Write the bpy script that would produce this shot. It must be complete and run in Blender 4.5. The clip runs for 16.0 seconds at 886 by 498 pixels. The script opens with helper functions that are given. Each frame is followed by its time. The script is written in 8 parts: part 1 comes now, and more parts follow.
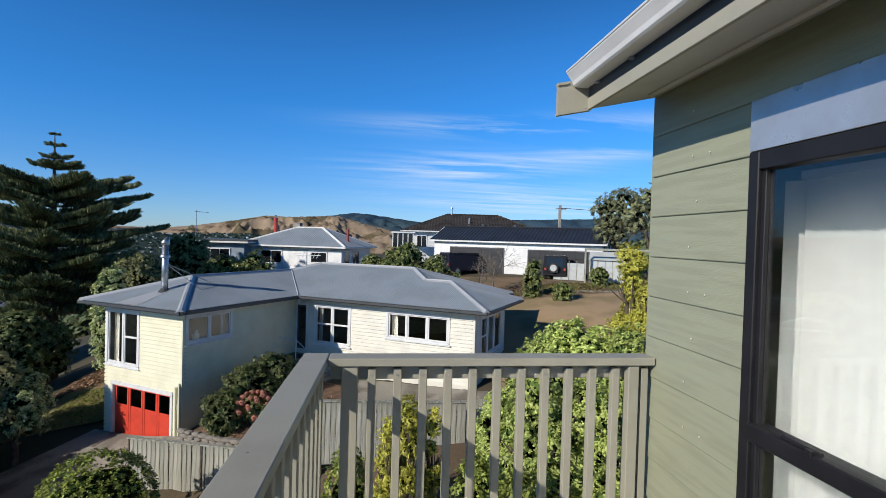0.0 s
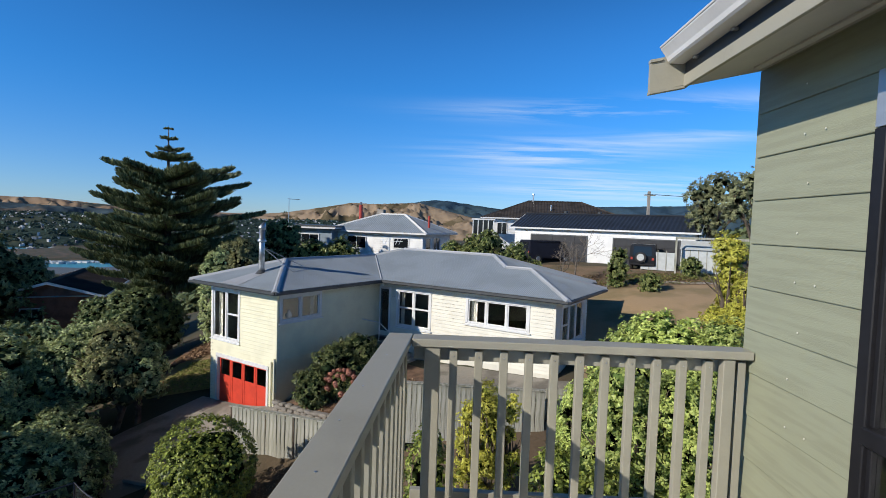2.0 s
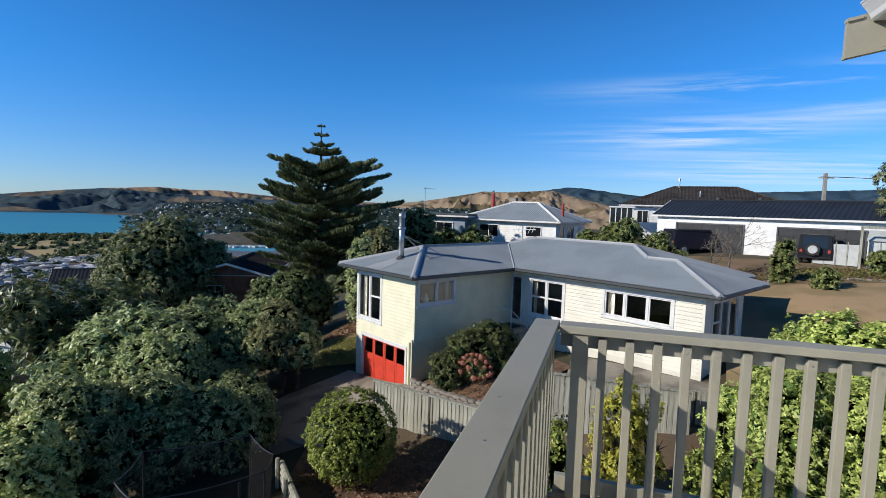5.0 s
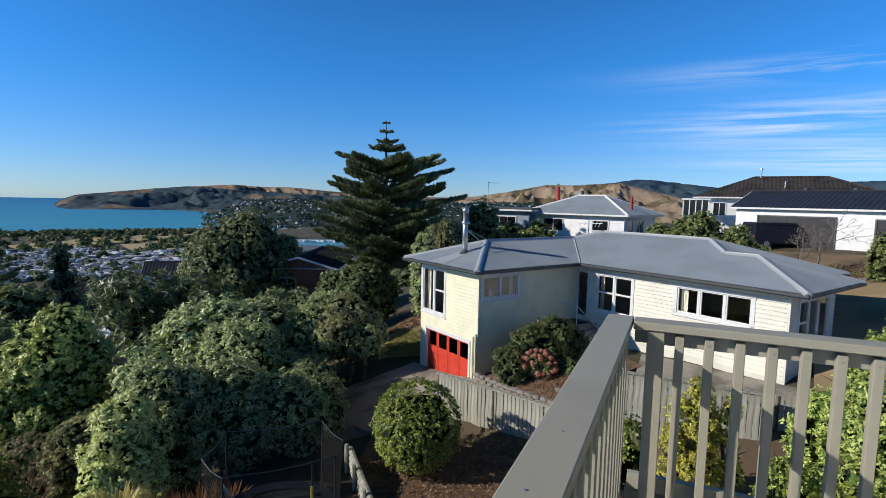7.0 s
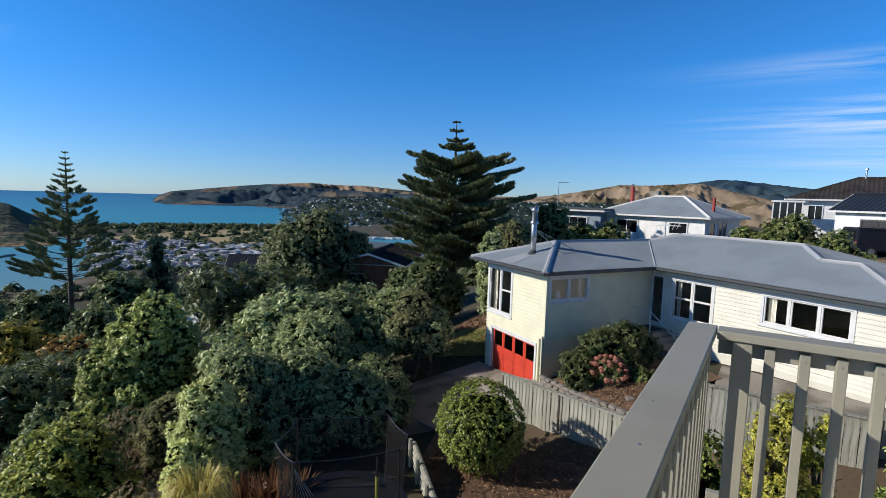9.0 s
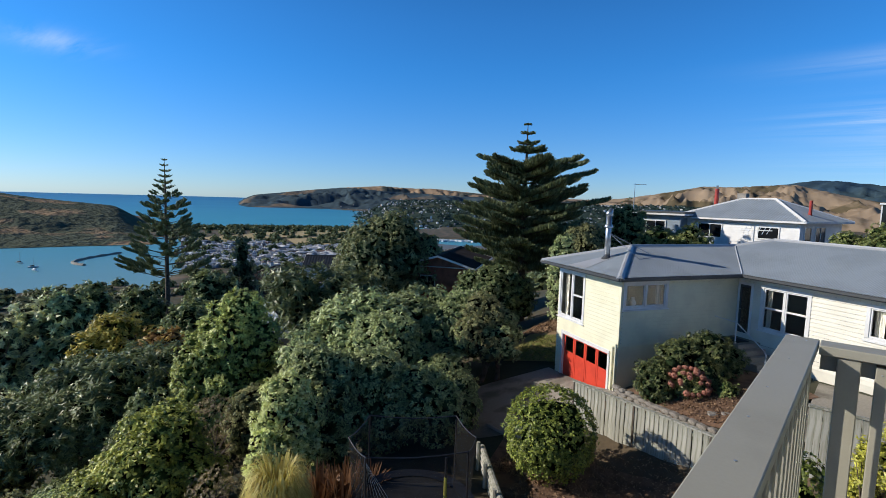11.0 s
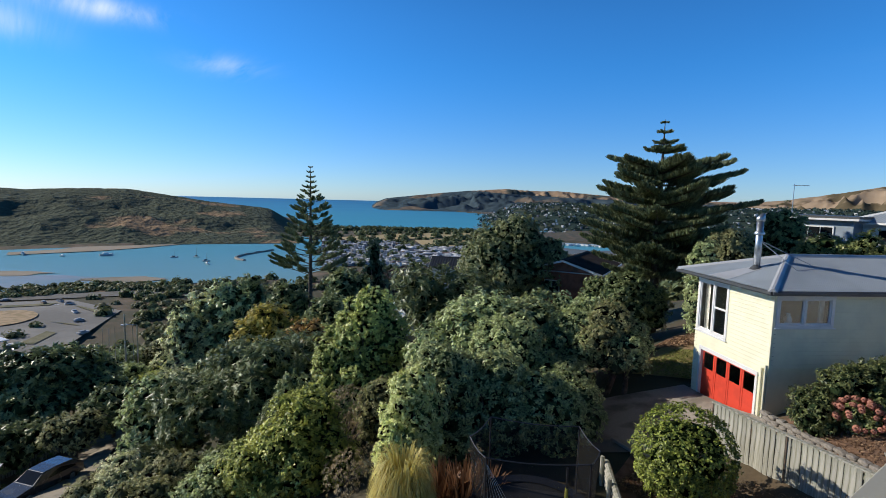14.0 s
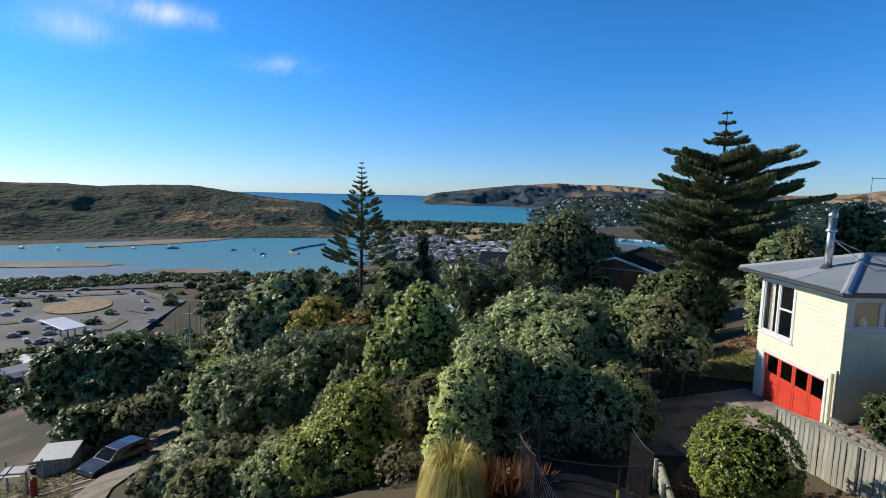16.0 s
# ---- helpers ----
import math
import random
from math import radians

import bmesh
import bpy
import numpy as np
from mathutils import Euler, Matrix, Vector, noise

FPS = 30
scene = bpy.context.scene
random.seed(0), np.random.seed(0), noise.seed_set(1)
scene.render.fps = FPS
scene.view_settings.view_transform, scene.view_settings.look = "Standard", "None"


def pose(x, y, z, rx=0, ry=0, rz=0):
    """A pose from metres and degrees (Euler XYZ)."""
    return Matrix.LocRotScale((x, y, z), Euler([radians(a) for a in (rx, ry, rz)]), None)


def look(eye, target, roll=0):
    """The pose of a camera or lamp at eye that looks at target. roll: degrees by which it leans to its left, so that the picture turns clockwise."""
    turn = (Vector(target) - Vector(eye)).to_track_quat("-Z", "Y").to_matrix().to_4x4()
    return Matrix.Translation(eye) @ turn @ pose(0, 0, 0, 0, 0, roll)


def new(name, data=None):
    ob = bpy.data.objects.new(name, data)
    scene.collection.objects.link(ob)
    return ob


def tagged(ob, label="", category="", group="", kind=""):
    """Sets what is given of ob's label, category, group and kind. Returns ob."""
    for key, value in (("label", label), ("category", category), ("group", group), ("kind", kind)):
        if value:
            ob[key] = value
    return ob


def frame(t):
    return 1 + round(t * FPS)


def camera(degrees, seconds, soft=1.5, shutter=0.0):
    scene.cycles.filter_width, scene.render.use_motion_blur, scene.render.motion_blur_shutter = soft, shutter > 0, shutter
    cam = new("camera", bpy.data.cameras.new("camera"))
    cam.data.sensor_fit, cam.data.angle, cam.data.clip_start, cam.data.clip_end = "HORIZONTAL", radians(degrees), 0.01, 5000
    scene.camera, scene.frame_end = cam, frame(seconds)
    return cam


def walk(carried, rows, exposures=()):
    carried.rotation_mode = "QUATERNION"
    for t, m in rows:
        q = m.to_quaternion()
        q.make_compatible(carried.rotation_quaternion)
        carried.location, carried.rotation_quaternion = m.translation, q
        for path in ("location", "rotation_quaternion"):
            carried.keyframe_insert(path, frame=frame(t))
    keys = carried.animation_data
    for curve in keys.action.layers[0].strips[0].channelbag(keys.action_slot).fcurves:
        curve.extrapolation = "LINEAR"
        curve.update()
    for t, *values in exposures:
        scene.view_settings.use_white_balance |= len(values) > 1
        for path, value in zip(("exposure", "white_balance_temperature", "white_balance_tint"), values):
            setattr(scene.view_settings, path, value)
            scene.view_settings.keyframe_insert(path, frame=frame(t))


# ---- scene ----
# ---------------------------------------------------------------- camera
cam = camera(82.56, 16.0, soft=0.35)
ROWS = [
    (0, 0.260, -2.906, 1.662, -7.21, -1.07, -1.64),
    (0.5, 0.260, -2.902, 1.659, -5.50, -1.28, -1.75),
    (1, 0.253, -2.912, 1.653, -3.27, -1.75, -1.86),
    (1.5, 0.251, -2.917, 1.648, -0.71, -2.33, -1.93),
    (2, 0.246, -2.925, 1.646, 1.86, -2.82, -1.97),
    (2.5, 0.241, -2.927, 1.645, 4.44, -3.39, -2.00),
    (3, 0.224, -2.929, 1.641, 7.07, -3.88, -2.06),
    (3.5, 0.213, -2.933, 1.639, 9.89, -4.28, -2.08),
    (4, 0.197, -2.947, 1.636, 12.65, -4.45, -2.06),
    (6.5, 0.122, -3.044, 1.628, 21.55, -5.11, -1.12),
    (7, 0.127, -3.052, 1.634, 23.71, -5.42, -1.17),
    (7.5, 0.120, -3.036, 1.628, 25.92, -5.58, -1.42),
    (8, 0.109, -3.029, 1.628, 27.87, -5.64, -1.42),
    (8.5, 0.114, -3.030, 1.629, 29.71, -5.68, -1.58),
    (9, 0.106, -3.039, 1.630, 31.41, -5.71, -1.75),
    (11.5, 0.083, -3.126, 1.642, 41.45, -5.63, -1.57),
    (12, 0.086, -3.157, 1.645, 43.79, -5.66, -1.49),
    (12.5, 0.084, -3.175, 1.649, 46.28, -5.67, -1.46),
    (13, 0.084, -3.190, 1.653, 48.80, -5.72, -1.51),
    (13.5, 0.114, -3.192, 1.668, 51.20, -5.72, -1.44),
    (14, 0.147, -3.199, 1.682, 53.23, -5.69, -1.52),
    (14.5, 0.172, -3.216, 1.693, 54.92, -5.83, -1.52),
    (15, 0.182, -3.244, 1.700, 56.21, -6.06, -1.20),
    (15.5, 0.187, -3.272, 1.714, 57.45, -6.30, -1.13),
    (16, 0.182, -3.297, 1.741, 58.72, -6.42, -1.29),
]
walk(cam, [(t, pose(x, y, z, 90 + pitch, roll, yaw)) for t, x, y, z, yaw, pitch, roll in ROWS], exposures=[(0.0, -0.02, 6500, 10), (4.0, 0.0, 6500, 10), (9.0, 0.0, 6500, 10), (12.5, 0.10, 6600, 10), (16.0, 0.12, 6650, 10)])

# ---------------------------------------------------------------- light
SUN_AZ, SUN_EL = -126.0, 25.6      # degrees clockwise from +y, and above the level
world = bpy.data.worlds.new("sky")
scene.world = world
world.use_nodes = True
_wt = world.node_tree


def wnode(kind, **props):
    n = _wt.nodes.new(kind)
    for k, v in props.items():
        n.inputs[k].default_value = v
    return n


_wt.nodes.clear()
sky = _wt.nodes.new("ShaderNodeTexSky")
sky.sky_type, sky.sun_disc = "NISHITA", False
sky.sun_elevation, sky.sun_rotation = radians(SUN_EL), radians(SUN_AZ)
sky.altitude, sky.air_density, sky.dust_density, sky.ozone_density = 60.0, 0.8, 0.12, 4.0
geo = _wt.nodes.new("ShaderNodeTexCoord")
sep = _wt.nodes.new("ShaderNodeSeparateXYZ")
_wt.links.new(geo.outputs["Generated"], sep.inputs[0])


def wmath(op, a, b=None, c=None):
    n = _wt.nodes.new("ShaderNodeMath")
    n.operation = op
    for i, v in enumerate((a, b, c)):
        if v is None:
            continue
        if isinstance(v, (int, float)):
            n.inputs[i].default_value = v
        else:
            _wt.links.new(v, n.inputs[i])
    return n.outputs[0]


# thin cirrus: stretched noise on a high flat layer, gathered in loose banks
lift = wmath("ADD", wmath("MAXIMUM", sep.outputs[2], 0.0), 0.05)
cx = wmath("DIVIDE", sep.outputs[0], lift)
cy = wmath("DIVIDE", sep.outputs[1], lift)
comb = _wt.nodes.new("ShaderNodeCombineXYZ")
_wt.links.new(cx, comb.inputs[0])
_wt.links.new(cy, comb.inputs[1])
cmap = _wt.nodes.new("ShaderNodeMapping")
cmap.inputs["Rotation"].default_value = (0, 0, radians(12))
cmap.inputs["Scale"].default_value = (0.35, 1.5, 1.0)
cmap.inputs["Location"].default_value = (0.6, 0.2, 0.0)
_wt.links.new(comb.outputs[0], cmap.inputs[0])
wisps = wnode("ShaderNodeTexNoise", Scale=1.0, Detail=8.0, Roughness=0.62, Distortion=0.9)
_wt.links.new(cmap.outputs[0], wisps.inputs["Vector"])


def bank(az, el, wide, tall, gain):
    """How far a direction lies inside a loose bank of cloud."""
    a = wmath("ARCTAN2", sep.outputs[0], sep.outputs[1])
    da = wmath("DIVIDE", wmath("SUBTRACT", a, radians(az)), radians(wide))
    de = wmath("DIVIDE", wmath("SUBTRACT", wmath("ARCSINE", sep.outputs[2]), radians(el)), radians(tall))
    d2 = wmath("ADD", wmath("MULTIPLY", da, da), wmath("MULTIPLY", de, de))
    return wmath("MULTIPLY", wmath("POWER", 2.718, wmath("MULTIPLY", d2, -1.0)), gain)


cover = 0.0
for b in ((17, 12.6, 14, 1.0, 0.9), (10, 7.8, 10, 1.5, 0.95), (17, 4.4, 13, 1.2, 0.75), (-76.5, 12.6, 3.5, 0.9, 0.5), (-94.5, 13.6, 3.6, 1.3, 0.6), (-88.5, 16, 4.0, 1.0, 0.6), (-84, 16.0, 3.0, 0.8, 0.8), (-100, 19, 5, 3, 1.0), (24, 9.5, 7, 0.7, 0.7)):
    cover = wmath("ADD", bank(*b), cover)
veil = wmath("MULTIPLY", cover, wmath("MAXIMUM", wmath("MULTIPLY", wmath("SUBTRACT", wisps.outputs[0], 0.40), 4.2), 0.0))
veil = wmath("MINIMUM", veil, 0.8)
tint = _wt.nodes.new("ShaderNodeMixRGB")
tint.inputs[2].default_value = (7.6, 8.8, 10.0, 1)
_wt.links.new(veil, tint.inputs[0])
deep = _wt.nodes.new("ShaderNodeMixRGB")
deep.blend_type = "MULTIPLY"
deep.inputs[0].default_value = 1.0
hue = _wt.nodes.new("ShaderNodeMixRGB")
hue.inputs[1].default_value, hue.inputs[2].default_value = (0.77, 0.975, 1.29, 1), (0.335, 1.13, 1.72, 1)
low = _wt.nodes.new("ShaderNodeMapRange")
low.interpolation_type = "SMOOTHSTEP"
low.inputs[1].default_value, low.inputs[2].default_value = -0.02, 0.26
_wt.links.new(sep.outputs[2], low.inputs[0])
_wt.links.new(low.outputs[0], hue.inputs[0])
_wt.links.new(hue.outputs[0], deep.inputs[2])
_wt.links.new(sky.outputs[0], deep.inputs[1])
# the blue deepens towards the zenith
zen = _wt.nodes.new("ShaderNodeMapRange")
zen.interpolation_type = "SMOOTHSTEP"
zen.inputs[1].default_value, zen.inputs[2].default_value, zen.inputs[3].default_value, zen.inputs[4].default_value = 0.3, 0.75, 1.0, 0.14
_wt.links.new(sep.outputs[2], zen.inputs[0])
dome = _wt.nodes.new("ShaderNodeVectorMath")
dome.operation = "SCALE"
_wt.links.new(deep.outputs[0], dome.inputs[0])
_wt.links.new(zen.outputs[0], dome.inputs["Scale"])
_wt.links.new(dome.outputs[0], tint.inputs[1])
back = _wt.nodes.new("ShaderNodeBackground")
back.inputs[1].default_value = 0.097
_wt.links.new(tint.outputs[0], back.inputs[0])
wout = _wt.nodes.new("ShaderNodeOutputWorld")
_wt.links.new(back.outputs[0], wout.inputs[0])

sun_data = bpy.data.lights.new("sun", "SUN")
sun_data.energy, sun_data.angle, sun_data.color = 4.5, radians(0.53), (1.0, 0.92, 0.80)
sun = new("sun", sun_data)
_sx, _sy = math.sin(radians(SUN_AZ)) * math.cos(radians(SUN_EL)), math.cos(radians(SUN_AZ)) * math.cos(radians(SUN_EL))
sun.matrix_world = look((60 * _sx, 60 * _sy, 60 * math.sin(radians(SUN_EL))), (0, 0, 0))

# ---------------------------------------------------------------- materials


def mat(name, color, rough=0.6, vary=0.12, scale=3.0, fine=40.0, bump=0.0, metal=0.0, stretch=(1, 1, 1), spec=0.5, other=None, lo=0.45, hi=0.6, obj_vary=0.0, coat=0.0):
    """A painted, mineral or metal surface: base colour with broad and fine variation, roughness and relief."""
    m = bpy.data.materials.new(name)
    m.use_nodes = True
    nt = m.node_tree
    bsdf = nt.nodes["Principled BSDF"]
    tc = nt.nodes.new("ShaderNodeTexCoord")
    mp = nt.nodes.new("ShaderNodeMapping")
    mp.inputs["Scale"].default_value = stretch
    nt.links.new(tc.outputs["Object"], mp.inputs[0])
    n1 = nt.nodes.new("ShaderNodeTexNoise")
    n1.inputs["Scale"].default_value, n1.inputs["Detail"].default_value = scale, 5.0
    n2 = nt.nodes.new("ShaderNodeTexNoise")
    n2.inputs["Scale"].default_value, n2.inputs["Detail"].default_value = fine, 4.0
    for n in (n1, n2):
        nt.links.new(mp.outputs[0], n.inputs["Vector"])
    ramp = nt.nodes.new("ShaderNodeMapRange")
    ramp.inputs[1].default_value, ramp.inputs[2].default_value = lo, hi
    nt.links.new(n1.outputs[0], ramp.inputs[0])
    mix = nt.nodes.new("ShaderNodeMixRGB")
    c2 = other if other else tuple(c * (1 - vary * 2) for c in color)
    mix.inputs[1].default_value, mix.inputs[2].default_value = (*color, 1), (*c2, 1)
    nt.links.new(ramp.outputs[0], mix.inputs[0])
    hsv = nt.nodes.new("ShaderNodeHueSaturation")
    nt.links.new(mix.outputs[0], hsv.inputs["Color"])
    val = nt.nodes.new("ShaderNodeMath")
    val.operation = "MULTIPLY_ADD"
    val.inputs[1].default_value, val.inputs[2].default_value = 2 * vary, 1 - vary
    nt.links.new(n2.outputs[0], val.inputs[0])
    last = val.outputs[0]
    if obj_vary:
        oi = nt.nodes.new("ShaderNodeObjectInfo")
        ad = nt.nodes.new("ShaderNodeMath")
        ad.operation = "MULTIPLY_ADD"
        ad.inputs[1].default_value = obj_vary
        nt.links.new(oi.outputs["Random"], ad.inputs[0])
        nt.links.new(last, ad.inputs[2])
        last = ad.outputs[0]
    nt.links.new(last, hsv.inputs["Value"])
    nt.links.new(hsv.outputs[0], bsdf.inputs["Base Color"])
    rr = nt.nodes.new("ShaderNodeMath")
    rr.operation = "MULTIPLY_ADD"
    rr.inputs[1].default_value, rr.inputs[2].default_value = 0.25, max(rough - 0.12, 0.02)
    nt.links.new(n1.outputs[0], rr.inputs[0])
    nt.links.new(rr.outputs[0], bsdf.inputs["Roughness"])
    bsdf.inputs["Metallic"].default_value = metal
    bsdf.inputs["Specular IOR Level"].default_value = spec
    bsdf.inputs["Coat Weight"].default_value = coat
    if bump:
        bp = nt.nodes.new("ShaderNodeBump")
        bp.inputs["Strength"].default_value, bp.inputs["Distance"].default_value = 0.6, bump
        nt.links.new(n2.outputs[0], bp.inputs["Height"])
        nt.links.new(bp.outputs[0], bsdf.inputs["Normal"])
    return m


def leafmat(name, color, tip, rough=0.42, glow=0.2, spec=0.32):
    """Leaves: colour from leaf to leaf, slightly glossy, letting some light through."""
    m = bpy.data.materials.new(name)
    m.use_nodes = True
    nt = m.node_tree
    bsdf = nt.nodes["Principled BSDF"]
    gi = nt.nodes.new("ShaderNodeNewGeometry")
    oi = nt.nodes.new("ShaderNodeObjectInfo")
    few = nt.nodes.new("ShaderNodeMath")
    few.operation = "POWER"
    few.inputs[1].default_value = 1.15
    nt.links.new(gi.outputs["Random Per Island"], few.inputs[0])
    mix = nt.nodes.new("ShaderNodeMixRGB")
    mix.inputs[1].default_value, mix.inputs[2].default_value = (*color, 1), (*tip, 1)
    nt.links.new(few.outputs[0], mix.inputs[0])
    hsv = nt.nodes.new("ShaderNodeHueSaturation")
    v = nt.nodes.new("ShaderNodeMath")
    v.operation = "MULTIPLY_ADD"
    v.inputs[1].default_value, v.inputs[2].default_value = 0.35, 0.82
    nt.links.new(oi.outputs["Random"], v.inputs[0])
    nt.links.new(v.outputs[0], hsv.inputs["Value"])
    nt.links.new(mix.outputs[0], hsv.inputs["Color"])
    nt.links.new(hsv.outputs[0], bsdf.inputs["Base Color"])
    bsdf.inputs["Roughness"].default_value = rough
    bsdf.inputs["Specular IOR Level"].default_value = spec
    tr = nt.nodes.new("ShaderNodeBsdfTranslucent")
    nt.links.new(hsv.outputs[0], tr.inputs[0])
    ms = nt.nodes.new("ShaderNodeMixShader")
    ms.inputs[0].default_value = glow
    nt.links.new(bsdf.outputs[0], ms.inputs[1])
    nt.links.new(tr.outputs[0], ms.inputs[2])
    nt.links.new(ms.outputs[0], nt.nodes["Material Output"].inputs[0])
    return m


def glassmat(name, tint=(0.9, 0.95, 0.95), rough=0.02):
    m = bpy.data.materials.new(name)
    m.use_nodes = True
    b = m.node_tree.nodes["Principled BSDF"]
    b.inputs["Base Color"].default_value = (*tint, 1)
    b.inputs["Roughness"].default_value = rough
    b.inputs["Transmission Weight"].default_value = 1.0
    b.inputs["IOR"].default_value = 1.45
    return m


M_RAIL = mat("taupe_rail_paint", (0.36, 0.345, 0.28), 0.5, 0.05, 2.5, 90, 0.0006)
M_SAGE = mat("sage_board_paint", (0.312, 0.328, 0.232), 0.55, 0.05, 2.0, 30, 0.002, stretch=(4, 1, 14))
M_SOFFIT = mat("soffit_paint", (0.62, 0.60, 0.56), 0.6, 0.04, 2, 60)
M_WHITE = mat("white_paint", (0.70, 0.71, 0.71), 0.45, 0.04, 2, 50)
M_GUTTER = mat("white_gutter", (0.8, 0.8, 0.8), 0.35, 0.04, 2, 50)
M_DARK = mat("charcoal_metal", (0.016, 0.016, 0.019), 0.5, 0.1, 5, 60, spec=0.25)
M_FLASH = mat("flashing_metal", (0.50, 0.52, 0.54), 0.3, 0.05, 6, 120, metal=0.55)
M_DECK = mat("deck_timber", (0.25, 0.20, 0.15), 0.7, 0.12, 3, 60, 0.001, stretch=(1, 12, 1), obj_vary=0.15)
M_YELLOW = mat("pale_yellow_paint", (0.74, 0.715, 0.53), 0.6, 0.04, 1.5, 30, 0.001)
M_CREAM = mat("cream_paint", (0.71, 0.69, 0.60), 0.6, 0.04, 1.5, 30, 0.001)
M_RED = mat("red_door_paint", (0.62, 0.055, 0.028), 0.5, 0.06, 2.5, 40)
M_ROOF = mat("grey_roof_iron", (0.355, 0.41, 0.465), 0.36, 0.06, 0.7, 14, metal=0.15)
M_ROOFCAP = mat("light_ridge_iron", (0.42, 0.44, 0.47), 0.42, 0.05, 1.0, 14, metal=0.15)
M_FASCIA = mat("dark_grey_fascia", (0.06, 0.065, 0.07), 0.45, 0.08, 2, 40)
M_GALV = mat("galvanised_steel", (0.5, 0.53, 0.56), 0.35, 0.1, 6, 40, metal=0.9)
M_CONC = mat("concrete", (0.33, 0.31, 0.28), 0.85, 0.12, 0.8, 22, 0.004)
M_STONE = mat("grey_stone", (0.30, 0.275, 0.245), 0.9, 0.15, 2.5, 30, 0.012)
M_FENCE = mat("weathered_timber", (0.33, 0.325, 0.285), 0.85, 0.2, 2.0, 30, 0.004, stretch=(6, 6, 1), other=(0.20, 0.205, 0.16), obj_vary=0.4)
M_BARK = mat("bark", (0.13, 0.10, 0.075), 0.9, 0.25, 5, 40, 0.02)
# hull colour kept dark to stand for shade between far leaves
M_INNER = mat("dark_thicket_hull", (0.060, 0.072, 0.034), 0.95, 0.35, 2.0, 14, 0.03, spec=0.02)
M_GLASS = glassmat("window_glass")
M_ROOM = mat("room_lining", (0.15, 0.145, 0.13), 0.8, 0.1, 1, 20)
M_CURTAIN = mat("net_curtain", (0.55, 0.52, 0.47), 0.8, 0.1, 3, 30)
M_BLIND = mat("white_blind", (0.36, 0.37, 0.38), 0.7, 0.03, 3, 60)

# ---------------------------------------------------------------- mesh helpers


class Geo:
    """Collects vertices and faces of one mesh."""

    def __init__(self):
        self.v, self.f = [], []

    def add(self, verts, faces):
        n = len(self.v)
        self.v += [tuple(p) for p in verts]
        self.f += [tuple(i + n for i in f) for f in faces]
        return self

    def box(self, x0, y0, z0, x1, y1, z1, c=0.0, m=None):
        """A box; c: chamfer of its edges."""
        if c <= 0:
            vs = [(x, y, z) for z in (z0, z1) for y in (y0, y1) for x in (x0, x1)]
            fs = [(0, 2, 3, 1), (4, 5, 7, 6), (0, 1, 5, 4), (2, 6, 7, 3), (0, 4, 6, 2), (1, 3, 7, 5)]
        else:
            bm = bmesh.new()
            bmesh.ops.create_cube(bm, size=1)
            bmesh.ops.scale(bm, verts=bm.verts, vec=(x1 - x0, y1 - y0, z1 - z0))
            bmesh.ops.translate(bm, verts=bm.verts, vec=((x0 + x1) / 2, (y0 + y1) / 2, (z0 + z1) / 2))
            bmesh.ops.bevel(bm, geom=bm.edges[:], offset=c, segments=1, affect="EDGES")
            bm.verts.index_update()
            vs = [tuple(v.co) for v in bm.verts]
            fs = [tuple(v.index for v in f.verts) for f in bm.faces]
            bm.free()
        if m is not None:
            vs = [tuple(m @ Vector(p)) for p in vs]
        return self.add(vs, fs)

    def prism(self, poly, axis, a, b):
        """A polygon of (p, q) pairs pushed along an axis from a to b."""
        def at(p, q, s):
            return {"x": (s, p, q), "y": (p, s, q), "z": (p, q, s)}[axis]
        n = len(poly)
        vs = [at(p, q, a) for p, q in poly] + [at(p, q, b) for p, q in poly]
        fs = [tuple(range(n)), tuple(range(2 * n - 1, n - 1, -1))]
        fs += [(i, i + n, (i + 1) % n + n, (i + 1) % n) for i in range(n)]
        return self.add(vs, fs)

    def tube(self, pts, radii, seg=8, caps=True):
        """A tapering tube along points."""
        pts = [Vector(p) for p in pts]
        vs, fs = [], []
        for i, p in enumerate(pts):
            d = (pts[min(i + 1, len(pts) - 1)] - pts[max(i - 1, 0)]).normalized()
            a = d.cross(Vector((0, 0, 1)) if abs(d.z) < 0.9 else Vector((1, 0, 0))).normalized()
            b = d.cross(a)
            for k in range(seg):
                w = 2 * math.pi * k / seg
                vs.append(p + (a * math.cos(w) + b * math.sin(w)) * radii[i])
        for i in range(len(pts) - 1):
            for k in range(seg):
                fs.append((i * seg + k, i * seg + (k + 1) % seg, (i + 1) * seg + (k + 1) % seg, (i + 1) * seg + k))
        if caps:
            fs += [tuple(range(seg - 1, -1, -1)), tuple(range((len(pts) - 1) * seg, len(pts) * seg))]
        return self.add(vs, fs)

    def mesh(self, name, material, smooth=False):
        me = bpy.data.meshes.new(name)
        me.from_pydata(self.v, [], self.f)
        me.materials.append(material)
        if smooth:
            me.polygons.foreach_set("use_smooth", [True] * len(me.polygons))
        me.update()
        return me


def part(name, g, material, parent, label="", smooth=False, m=None):
    """One mesh object under a thing or under a part."""
    ob = new(name, g if isinstance(g, bpy.types.Mesh) else g.mesh(name, material, smooth))
    ob.parent = parent
    if m is not None:
        ob.matrix_local = m
    return tagged(ob, label)


def thing(name, m, label, category, group="", kind=""):
    ob = new(name)
    ob.empty_display_size = 0.1
    ob.matrix_world = m
    return tagged(ob, label, category, group, kind)


